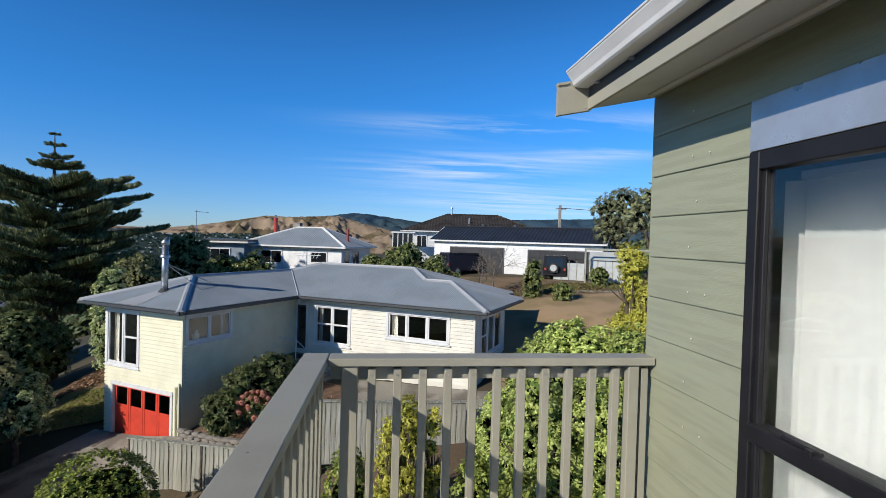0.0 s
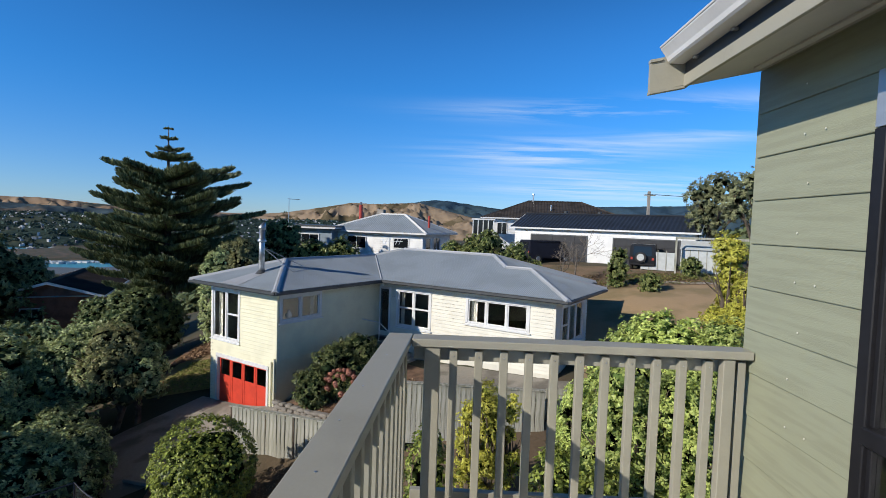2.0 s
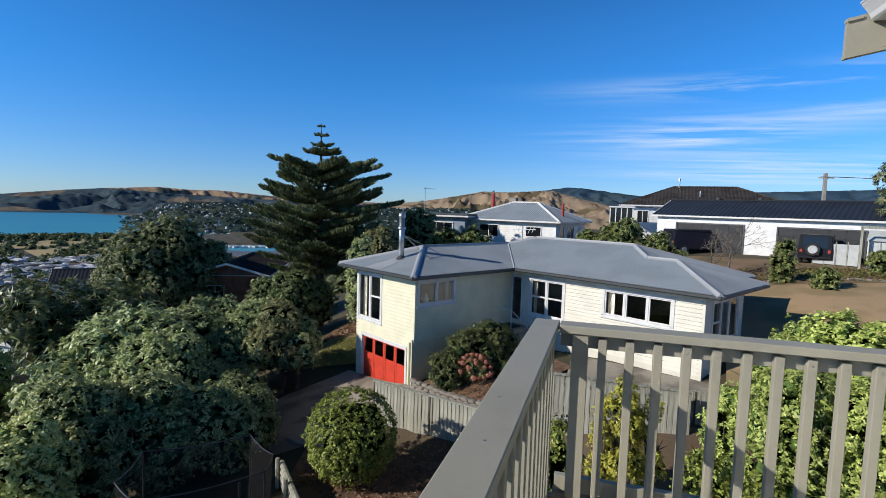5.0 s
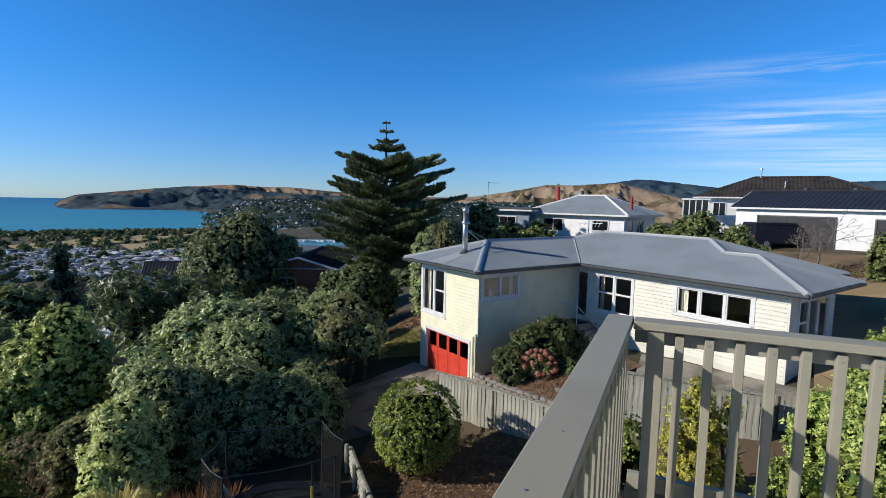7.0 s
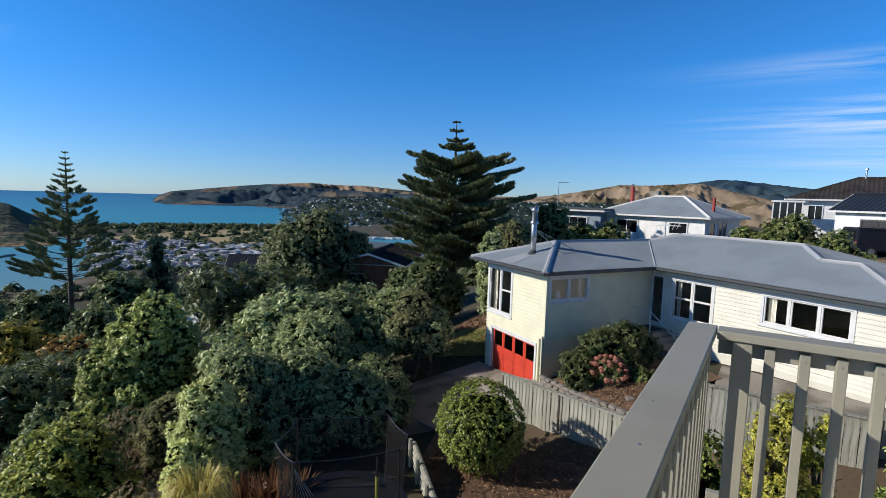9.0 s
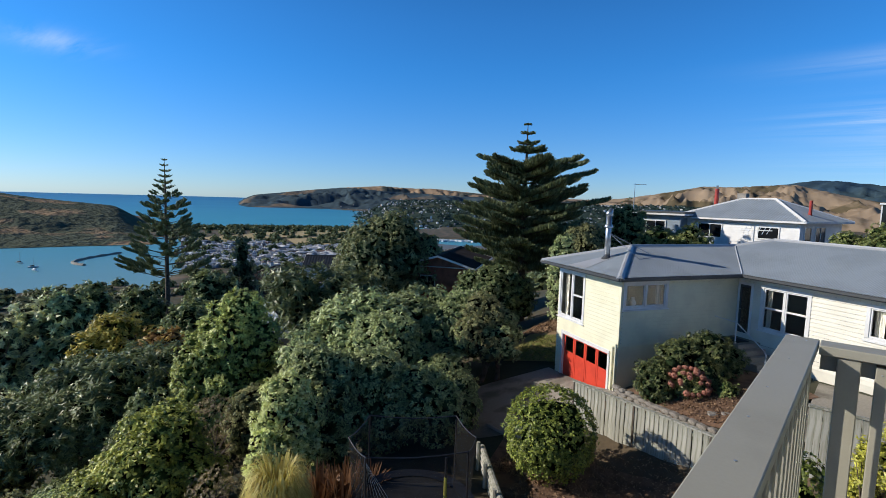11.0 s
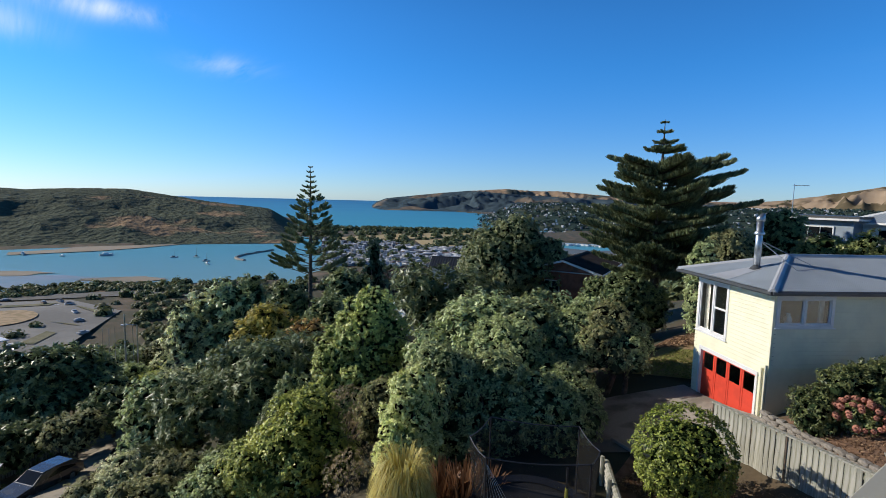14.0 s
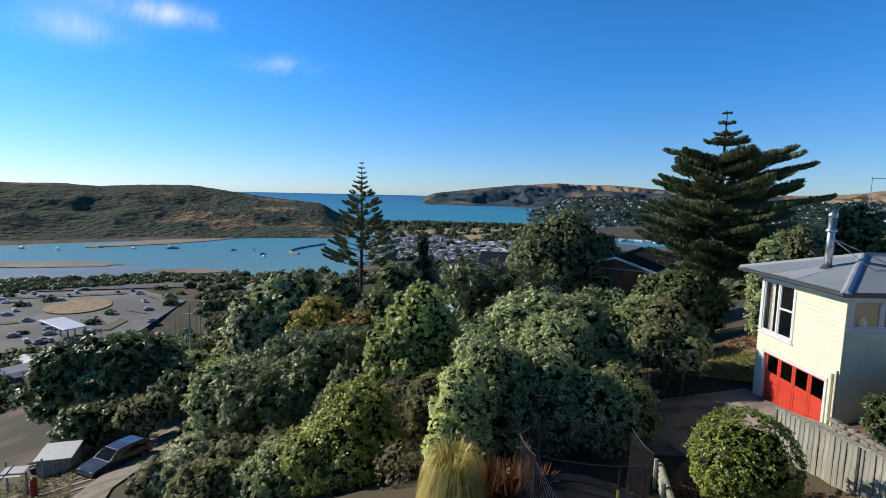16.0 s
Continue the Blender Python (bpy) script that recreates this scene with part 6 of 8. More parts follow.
for k in range(6):
    (xa, ya, _), (xb, yb, _) = corners[k], corners[k + 1]
    for i in range(6):
        u0, u1 = i / 6, (i + 1) / 6
        for j in range(4):
            def at(u, w):
                q = 1 - 0.06 * math.sin(math.pi * u) * (1 - w)
                return ((xa + (xb - xa) * u) * q * (0.93 + 0.07 * w), (ya + (yb - ya) * u) * q * (0.93 + 0.07 * w), 0.9 + 1.68 * w - 0.07 * math.sin(math.pi * u) * w)
            gn.add([at(u0, j / 4), at(u1, j / 4), at(u1, (j + 1) / 4), at(u0, (j + 1) / 4)], [(0, 1, 2, 3)])
part("net", gn, M_NET, tr_)

# log edging of the bed beside it
edge = thing("log_edging", pose(-8.4, 9.6, ground_z(-8.0, 9.2)), "weathered round-post timber retaining edge of the garden bed", "edging")
for k in range(4):
    part("log", Geo().tube([(0.0, 0, 0.08 + 0.18 * k), (1.3, -1.35, 0.12 + 0.18 * k), (2.9, -2.95, 0.1 + 0.18 * k), (4.0, -4.6, 0.1 + 0.18 * k)], [0.09, 0.095, 0.092, 0.09], 9), M_FENCE, edge)
for u in (0.04, 0.34, 0.66, 0.96):
    part("post", Geo().tube([(2.9 * u - 0.11, -2.95 * u - 0.1, -0.5), (2.9 * u - 0.11, -2.95 * u - 0.1, 0.86)], [0.065, 0.06], 8), M_FENCE, edge)
M_YELLOWPAD = mat("faded_yellow_foam", (0.40, 0.36, 0.06), 0.8, 0.15, 5, 40)
p = Vector(rim_at(7.5)).lerp(Vector(rim_at(270)), 0.22)
part("gate_pole", Geo().tube([(p.x, p.y, 0.1), (p.x, p.y, 2.5)], [0.024, 0.024], 8), M_TUBE, tr_)
part("pole_pad", Geo().tube([(p.x, p.y, 0.8), (p.x, p.y, 2.05)], [0.036, 0.036], 8), M_YELLOWPAD, tr_, "faded yellow foam sleeve")

# ---------------------------------------------------------------- neighbouring houses
M_TILE = mat("dark_tile_roof", (0.055, 0.047, 0.042), 0.6, 0.25, 1.0, 9, 0.02, stretch=(1, 1, 3))
M_BLACKROOF = mat("charcoal_roof_iron", (0.035, 0.042, 0.055), 0.4, 0.08, 0.6, 12, metal=0.2)
M_BLUEWALL = mat("blue_grey_wall", (0.25, 0.31, 0.37), 0.7, 0.06, 1.5, 30)
M_BRICK = mat("red_brick", (0.30, 0.105, 0.06), 0.85, 0.15, 2, 20, 0.01)
M_BROWNROOF = mat("brown_roof_iron", (0.045, 0.038, 0.035), 0.8, 0.12, 0.6, 14, spec=0.15)
M_REDFLUE = mat("red_flue_paint", (0.42, 0.05, 0.035), 0.5, 0.1, 3, 30)
M_DOORDARK = mat("dark_grey_door", (0.02, 0.022, 0.028), 0.6, 0.08, 2, 30)


def boarded(g, x0, y0, x1, y1, z0, z1, cover=0.17):
    """Four boarded walls as stacked lapped courses."""
    n = int(math.ceil((z1 - z0) / cover))
    for i in range(n):
        a, b = z0 + i * cover, min(z0 + (i + 1) * cover, z1)
        q = 0.02
        vs = [(x0 - q, y0 - q, a), (x1 + q, y0 - q, a), (x1 + q, y1 + q, a), (x0 - q, y1 + q, a), (x0, y0, b), (x1, y0, b), (x1, y1, b), (x0, y1, b)]
        g.add(vs, [(0, 1, 5, 4), (1, 2, 6, 5), (2, 3, 7, 6), (3, 0, 4, 7), (3, 2, 1, 0)])
    return g


def roof_hip(L, D, over, z, tan_, ridge=None):
    """A hip roof over a plan L by D: its four planes."""
    x0, x1, y0, y1 = -over, L + over, -over, D + over
    w = (y1 - y0) / 2
    h = w * tan_
    a, b = (x0 + w, (y0 + y1) / 2, z + h), (x1 - w, (y0 + y1) / 2, z + h)
    if x1 - x0 < 2 * w:
        w = (x1 - x0) / 2
        h = w * tan_
        a = b = ((x0 + x1) / 2, (y0 + y1) / 2, z + h)
    e = [(x0, y0, z), (x1, y0, z), (x1, y1, z), (x0, y1, z)]
    if a == b:
        return [[e[0], e[1], a], [e[1], e[2], a], [e[2], e[3], a], [e[3], e[0], a]], a, b
    return [[e[0], e[1], b, a], [e[1], e[2], b], [e[2], e[3], a, b], [e[3], e[0], a]], a, b


def slab(poly, t=0.06):
    """A plane thickened downwards."""
    n = len(poly)
    vs = [tuple(p) for p in poly] + [(p[0], p[1], p[2] - t) for p in poly]
    return Geo().add(vs, [tuple(range(n)), tuple(range(2 * n - 1, n - 1, -1))] + [(i, (i + 1) % n, (i + 1) % n + n, i + n) for i in range(n)])


def neighbour(m, L, D, H, wall_mat, roof_mat, label, roof="hip", over=0.5, tan_=0.36, windows=(), doors=(), boards=True, sheet=0.2, cap_mat=None, base=0.0):
    """A simple house: lapped walls, roof planes with ribs, caps, gutters; windows and doors as (face, from, to, low, high, panes)."""
    root = thing("house", m, label, "house")
    wl = part("wall", Geo().box(0.005, 0.005, base, L - 0.005, D - 0.005, H), wall_mat, root)
    if boards:
        n = int(math.ceil((H - base) / 0.17))
        for i in range(n):
            part("weatherboard", boarded(Geo(), 0, 0, L, D, base + i * 0.17, min(base + (i + 1) * 0.17, H)), wall_mat, wl)
    part("foundation", Geo().box(0.03, 0.03, base - 1.5, L - 0.03, D - 0.03, base + 0.01), M_CONC, root)
    if roof == "hip":
        polys, a, b = roof_hip(L, D, over, H, tan_)
        e = [(-over, -over, H), (L + over, -over, H), (L + over, D + over, H), (-over, D + over, H)]
        for i, poly in enumerate(polys):
            part("roof_plane", corrugated(poly, "x" if i % 2 == 0 else "y", sheet, 0.03), roof_mat, root)
        for p, q in ((e[0], a), (e[3], a), (e[1], b), (e[2], b)) + (((a, b),) if a != b else ()):
            part("ridge_cap", cap(p, q, 0.16), cap_mat or roof_mat, root)
    elif roof == "gable":
        h = (D / 2 + over) * tan_
        r0, r1 = (-over, D / 2, H + h), (L + over, D / 2, H + h)
        for poly in ([(-over, -over, H), (L + over, -over, H), r1, r0], [(L + over, D + over, H), (-over, D + over, H), r0, r1]):
            part("roof_plane", corrugated(poly, "x", sheet, 0.035), roof_mat, root)
        part("ridge_cap", cap(r0, r1, 0.18), cap_mat or roof_mat, root)
        for x in (0.0, L - 0.1):
            part("gable_wall", Geo().prism([(0, H - 0.02), (D, H - 0.02), (D / 2, H + h - over * tan_ - 0.03)], "x", x, x + 0.1), wall_mat, root)
        for x in (-over, L + over):
            part("barge_board", slab([(x - 0.02, -over, H + 0.02), (x + 0.02, -over, H + 0.02), (x + 0.02, D / 2, H + h + 0.02), (x - 0.02, D / 2, H + h + 0.02)], 0.18), M_WHITE, root)
            part("barge_board", slab([(x - 0.02, D / 2, H + h + 0.02), (x + 0.02, D / 2, H + h + 0.02), (x + 0.02, D + over, H + 0.02), (x - 0.02, D + over, H + 0.02)], 0.18), M_WHITE, root)
    else:
        part("roof_plane", Geo().box(-over, -over, H, L + over, D + over, H + 0.16, 0.01), roof_mat, root)
    part("soffit", Geo().box(-over + 0.02, -over + 0.02, H - 0.05, L + over - 0.02, D + over - 0.02, H - 0.03), M_WHITE, root)
    for bx in ((-over, -over - 0.05, L + over, -over + 0.02), (-over, D + over - 0.02, L + over, D + over + 0.05)) + (((-over - 0.05, -over, -over + 0.02, D + over), (L + over - 0.02, -over, L + over + 0.05, D + over)) if roof != "gable" else ()):
        part("gutter", Geo().box(bx[0], bx[1], H - 0.14, bx[2], bx[3], H - 0.005, 0.01), M_WHITE, root)
    for face, a, b, lo_, hi_, panes in windows:
        fw = new("window")
        fw.parent = root

        def bx(p, d0, z0, q, d1, z1):
            if face == "front":
                return (p, -d1, z0, q, -d0, z1)
            if face == "right":
                return (L + d0, p, z0, L + d1, q, z1)
            return (-d1, p, z0, -d0, q, z1)
        gf = Geo().box(*bx(a - 0.08, 0.0, lo_ - 0.08, a, 0.07, hi_ + 0.08)).box(*bx(b, 0.0, lo_ - 0.08, b + 0.08, 0.07, hi_ + 0.08)).box(*bx(a, 0.0, hi_, b, 0.07, hi_ + 0.08)).box(*bx(a, 0.0, lo_ - 0.08, b, 0.07, lo_))
        for k in range(1, panes):
            c = a + (b - a) * k / panes
            gf.box(*bx(c - 0.025, 0.0, lo_, c + 0.025, 0.065, hi_))
        part("window_frame", gf, M_WHITE, fw)
        part("pane", Geo().box(*bx(a, 0.022, lo_, b, 0.034, hi_)), M_DARKGLASS, fw)
    for face, a, b, lo_, hi_, panes in doors:
        dd = part("garage_door", Geo().box(a, -0.03, lo_, b, -0.021, hi_), M_DOORDARK, root)
        nz = 4
        for i in range(nz):
            z0, z1 = lo_ + (hi_ - lo_) * i / nz + 0.01, lo_ + (hi_ - lo_) * (i + 1) / nz - 0.01
            for k in range(panes):
                x0, x1 = a + (b - a) * k / panes + 0.03, a + (b - a) * (k + 1) / panes - 0.03
                part("door_panel", Geo().box(x0, -0.05, z0, x1, -0.031, z1, 0.008), M_DOORDARK, dd)
        part("door_frame", Geo().box(a - 0.1, -0.08, lo_, a, -0.02, hi_ + 0.1).box(b, -0.08, lo_, b + 0.1, -0.02, hi_ + 0.1).box(a, -0.08, hi_, b, -0.02, hi_ + 0.1), M_FASCIA, root)
    return root


M_DARKGLASS = bpy.data.materials.new("dark_room_glass")
M_DARKGLASS.use_nodes = True
_b = M_DARKGLASS.node_tree.nodes["Principled BSDF"]
_b.inputs["Base Color"].default_value, _b.inputs["Roughness"].default_value = (0.012, 0.014, 0.017, 1), 0.08

# white weatherboard house with grey hip roof
h2 = neighbour(pose(-10.9, 41.1, -2.2, 0, 0, -19.5), 8.7, 6.2, 3.05, M_WHITE, M_ROOF, "white weatherboard house with a pale grey hip roof", "hip", 0.55, 0.42,
               [("front", 6.1, 7.4, 1.75, 2.5, 1), ("right", 0.6, 1.5, 0.9, 2.6, 1), ("right", 2.2, 3.6, 1.2, 2.6, 2), ("front", 1.6, 3.4, 1.6, 2.55, 2)], cap_mat=M_WHITE)
part("red_flue", Geo().tube([(1.3, 2.6, 3.9), (1.3, 2.6, 5.35)], [0.16, 0.16], 12), M_REDFLUE, h2, "red-painted metal flue")
part("flue_cap", Geo().tube([(1.3, 2.6, 5.35), (1.3, 2.6, 5.6)], [0.07, 0.11], 10), M_GALV, h2)
part("red_flue", Geo().tube([(8.2, 2.4, 3.4), (8.2, 2.4, 4.5)], [0.11, 0.11], 10), M_REDFLUE, h2, "red-painted metal flue")
part("block_chimney", Geo().box(2.6, 3.2, 3.7, 3.3, 3.7, 5.0, 0.02), M_STONE, h2)
neighbour(pose(-14.9, 40.2, -2.2, 0, 0, -8), 4.4, 5.0, 3.25, M_BLUEWALL, M_FASCIA, "blue-grey flat-roofed house with wide windows", "flat", 0.5, 0.2, [("front", 0.9, 3.2, 1.3, 2.6, 3)], boards=False)
mast = thing("aerial_mast", pose(-14.3, 39.7, 1.05), "thin television aerial on a tall mast", "aerial")
part("mast_pole", Geo().tube([(0, 0, -0.02), (0, 0, 2.4)], [0.03, 0.025], 6), M_GALV, mast)
part("boom", Geo().tube([(-0.1, 0, 2.3), (0.95, 0, 2.25)], [0.02, 0.02], 6), M_GALV, mast)
for k in range(6):
    part("element", Geo().tube([(0.1 + 0.15 * k, -0.25, 2.27), (0.1 + 0.15 * k, 0.25, 2.27)], [0.01, 0.01], 4), M_GALV, mast)
aer = thing("aerial_mast", HM @ pose(-3.6, 11.0, Z0 - 0.6), "white television aerial standing behind the roof ridge", "aerial")
part("mast_pole", Geo().tube([(0, 0, -0.6), (0, 0, 1.35)], [0.03, 0.025], 6), M_GALV, aer)
for k in range(6):
    part("element", Geo().tube([(-0.6 + 0.26 * k, -0.02, 0.95 + 0.03 * (k % 2)), (-0.45 + 0.26 * k, 0.02, 1.3)], [0.016, 0.016], 4), M_WHITE, aer)
part("boom", Geo().tube([(-0.75, 0, 1.12), (0.95, 0, 1.16)], [0.02, 0.02], 4), M_WHITE, aer)

# long garage with charcoal roof
neighbour(pose(5.15, 41.55, -1.25, 0, 0, -30.5), 14.3, 6.4, 2.9, M_WHITE, M_BLACKROOF, "long white double garage with a charcoal ribbed roof", "gable", 0.35, 0.36, [], [("front", 1.6, 6.3, 0.0, 2.25, 5), ("front", 8.5, 13.2, 0.0, 2.2, 5)], sheet=0.32)
ht = neighbour(pose(3.3, 53.6, -1.4, 0, 0, -8), 15.0, 9.0, 4.0, M_WHITE, M_TILE, "white house with a dark tiled hip roof", "hip", 0.6, 0.42, [("front", 1.2, 2.2, 2.2, 3.4, 2)], sheet=0.34)
part("roof_vent", Geo().tube([(7.0, 1.8, 4.6), (7.0, 1.8, 5.6)], [0.07, 0.07], 8), M_GALV, ht)
for x in (8.6, 12.2):
    part("roof_vent", Geo().tube([(x, 0.9, 4.4), (x, 0.9, 4.9), (x, 0.9, 5.0)], [0.2, 0.24, 0.1], 10), M_FASCIA, ht)
part("chimney_cowl", Geo().tube([(5.0, 4.4, 6.0), (5.0, 4.4, 6.8), (5.0, 4.4, 6.82), (5.0, 4.4, 7.0)], [0.08, 0.08, 0.16, 0.1], 8), M_GALV, ht)
cons = thing("sunroom", pose(1.6, 49.0, -1.3, 0, 0, -8), "white framed glazed sunroom", "sunroom")
part("roof", Geo().box(-0.1, -0.1, 3.5, 2.3, 2.6, 3.65, 0.02), M_WHITE, cons)
for k in range(5):
    part("post", Geo().box(0.52 * k, 0, 0, 0.52 * k + 0.09, 0.09, 3.5), M_WHITE, cons)
part("pane", Geo().box(0.05, 0.03, 1.5, 2.1, 0.05, 3.5), M_DARKGLASS, cons)
part("lower_wall", Geo().box(0, 0.02, 0, 2.2, 2.5, 1.5), M_WHITE, cons)
# small greenhouse, pergola and wire pens
gh = thing("greenhouse", pose(15.3, 31.6, -1.2, 0, 0, -28), "small clear-sheet garden greenhouse", "greenhouse")
M_CLEAR = mat("clear_sheet", (0.52, 0.55, 0.55), 0.3, 0.06, 3, 30)
part("wall", Geo().box(0, 0, 0, 2.6, 1.8, 1.7), M_CLEAR, gh)
part("roof", Geo().prism([(-0.15, 1.7), (0.9, 2.3), (1.95, 1.7), (0.9, 2.22)], "x", -0.1, 2.7), M_CLEAR, gh)
for k in range(6):
    part("frame_post", Geo().box(0.5 * k, -0.03, 0, 0.5 * k + 0.05, 0.0, 1.75), M_FENCE, gh)
pg = thing("pergola", pose(13.9, 31.8, -1.2, 0, 0, -28), "timber post pergola beside the greenhouse", "pergola")
part("post", Geo().box(1.0, -0.4, 0, 1.12, -0.28, 2.5), M_FENCE, pg)
part("beam", Geo().box(1.0, -0.4, 2.4, 5.4, -0.3, 2.55), M_FENCE, pg)
part("post", Geo().box(5.3, -0.4, 0, 5.42, -0.28, 2.4), M_FENCE, pg)
pen = thing("wire_pen", pose(13.2, 33.2, -1.2, 0, 0, -28), "pale wire mesh pen with timber frame", "pen")
for k in range(4):
    part("panel", Geo().box(0.55 * k, 0, 0.15, 0.55 * k + 0.5, 0.02, 1.4), M_CLEAR, pen)
    part("post", Geo().box(0.55 * k - 0.04, -0.03, 0, 0.55 * k + 0.01, 0.05, 1.55), M_FENCE, pen)
# power pole
pp = thing("power_pole", pose(26.1, 67.5, -3), "concrete power pole with a crossarm and wires", "pole")
part("pole_shaft", Geo().box(-0.17, -0.17, 0, 0.17, 0.17, 10.1, 0.02), M_CONC, pp)
part("crossarm", Geo().box(-0.7, -0.06, 9.5, 0.9, 0.06, 9.65), M_FENCE, pp)
for k, x in enumerate((-0.5, 0.2, 0.8)):
    part("wire", Geo().tube([(x, 0, 9.7), (8, -6, 8.9), (17, -13, 9.2), (30, -22, 10)], [0.02] * 4, 4), M_DARK, pp)
# houses down the slope
neighbour(pose(-33.4, 36.7, -7.3, 0, 0, -65), 8.5, 5.5, 3.2, M_BRICK, M_BROWNROOF, "red brick house with a dark brown roof and white barge boards", "gable", 0.5, 0.3, [("front", 1, 2.4, 1.0, 2.2, 2), ("right", 1.2, 2.4, 1.2, 2.3, 2)], boards=False, sheet=0.3)
neighbour(pose(-43.8, 26.4, -12.0, 0, 0, 275), 3.2, 2.4, 2.5, M_WHITE, M_BROWNROOF, "small white gabled house with striped dark roof", "gable", 0.4, 0.55, [("left", 0.9, 2.3, 0.8, 1.7, 2)], sheet=0.5, cap_mat=M_WHITE)
neighbour(pose(-61.5, 40.8, -12.2, 0, 0, 42), 8.0, 5.0, 3.4, M_WHITE, M_BLACKROOF, "white gabled house with black corrugated roof", "gable", 0.3, 0.55, [], sheet=0.4)
neighbour(pose(-68.0, 35.0, -15.0, 0, 0, 40), 11.0, 7.0, 4.2, M_BROWNROOF, M_BROWNROOF, "house with a dark tiled hip roof among trees", "hip", 0.6, 0.4, [], boards=False, sheet=0.4)


def shut_car(m, L, W, H, paint, label, boxy=False, spare=False):
    """A parked car: body shell, cabin, glass, wheels, lamps, bumpers."""
    root = thing("car", m, label, "car")
    h = H
    if boxy:
        prof = [(0, 0.35), (L, 0.35), (L, 0.95), (L * 0.74, 1.02), (L * 0.68, h), (0.05, h), (0, 0.9)]
        win = [(L * 0.72, 1.05), (L * 0.67, h - 0.12), (0.12, h - 0.12), (0.06, 1.05)]
    else:
        prof = [(0, 0.3), (L, 0.28), (L, 0.62), (L * 0.97, 0.78), (L * 0.74, 0.95), (L * 0.58, h - 0.04), (L * 0.38, h), (L * 0.14, h - 0.08), (0.02, 0.98), (0, 0.6)]
        win = [(L * 0.715, 0.97), (L * 0.575, h - 0.1), (L * 0.38, h - 0.07), (L * 0.17, h - 0.13), (0.12 * L, 0.97)]
    bm = bmesh.new()
    lo_ = [bm.verts.new((x, -W / 2, z)) for x, z in prof]
    hi_ = [bm.verts.new((x, W / 2, z)) for x, z in prof]
    bm.faces.new(lo_)
    bm.faces.new(hi_[::-1])
    for i in range(len(prof)):
        j = (i + 1) % len(prof)
        bm.faces.new((lo_[j], lo_[i], hi_[i], hi_[j]))
    for v in bm.verts:
        if v.co.z > 1.0:
            v.co.y *= 0.80 if not boxy else 0.93
    bmesh.ops.recalc_face_normals(bm, faces=bm.faces)
    bmesh.ops.bevel(bm, geom=bm.edges[:], offset=0.05, segments=2, affect="EDGES")
    me = bpy.data.meshes.new("body")
    bm.to_mesh(me)
    bm.free()
    me.materials.append(paint)
    part("body", me, None, root)
    for s in (-1, 1):
        q = 0.80 if not boxy else 0.93
        part("side_glass", Geo().add([(x, s * (W / 2 * (1 if z < 1.0 else q) + 0.004 - (0.03 if z < 1.1 else 0)), z) for x, z in win], [tuple(range(len(win)))]), M_DARKGLASS, root)
    if not boxy:
        part("windscreen", Geo().add([(L * 0.735, -W * 0.41, 0.975), (L * 0.735, W * 0.41, 0.975), (L * 0.585, W * 0.37, h - 0.055), (L * 0.585, -W * 0.37, h - 0.055)], [(0, 1, 2, 3)]), M_DARKGLASS, root)
    part("rear_glass", Geo().add([(-0.012, -W * 0.36, 1.05), (-0.012, W * 0.36, 1.05), (0.03 if boxy else L * 0.12, W * 0.33, h - 0.14), (0.03 if boxy else L * 0.12, -W * 0.33, h - 0.14)], [(0, 1, 2, 3)]), M_DARKGLASS, root)
    for x in (L * 0.19, L * 0.81):
        for s in (-1, 1):
            wh_ = new("wheel")
            wh_.parent = root
            part("tyre", Geo().tube([(x, s * (W / 2 - 0.2), 0.33), (x, s * (W / 2 + 0.01), 0.33)], [0.33, 0.33], 18), M_MAT, wh_)
            part("rim", Geo().tube([(x, s * (W / 2), 0.33), (x, s * (W / 2 + 0.02), 0.33)], [0.21, 0.19], 14), M_GALV, wh_)
    for s in (-1, 1):
        part("headlight", Geo().box(L - 0.06, s * W * 0.36 - 0.16, 0.62, L + 0.012, s * W * 0.36 + 0.16, 0.75, 0.02), M_CLEAR, root)
        part("tail_light", Geo().box(-0.012, s * W * 0.4 - 0.08, 0.75, 0.05, s * W * 0.4 + 0.08, 0.95, 0.02), M_REDFLUE, root)
    part("front_bumper", Geo().box(L - 0.05, -W * 0.48, 0.3, L + 0.05, W * 0.48, 0.5, 0.03), M_DARK, root)
    part("rear_bumper", Geo().box(-0.06, -W * 0.48, 0.38, 0.03, W * 0.48, 0.55, 0.03), M_DARK, root)
    part("number_plate", Geo().box(-0.075, -0.2, 0.62, -0.06, 0.2, 0.74, 0.003), M_WHITE, root)
    if spare:
        part("spare_wheel", Geo().tube([(-0.02, 0.1, 0.95), (-0.25, 0.1, 0.95)], [0.37, 0.37], 20), M_MAT, root)
        part("spare_cover", Geo().tube([(-0.25, 0.1, 0.95), (-0.265, 0.1, 0.95)], [0.25, 0.23], 20), M_CLEAR, root)
    return root


M_CARDARK = mat("dark_silver_car_paint", (0.10, 0.105, 0.115), 0.25, 0.04, 2, 60, metal=0.5, coat=0.8)
M_CARBLACK = mat("black_car_paint", (0.014, 0.014, 0.016), 0.3, 0.05, 2, 60, spec=0.3)
M_CARNAVY = mat("navy_car_paint", (0.018, 0.02, 0.032), 0.5, 0.05, 2, 60, spec=0.2)
shut_car(pose(5.6, 38.4, -1.2, 0, 0, 22), 4.3, 1.8, 1.8, M_CARNAVY, "dark navy four-wheel-drive wagon parked outside the garage", True)
shut_car(pose(13.2, 33.0, -1.15, 0, 0, 66), 3.7, 1.75, 1.85, M_CARBLACK, "black four-wheel-drive seen from behind with spare wheel", True, True)
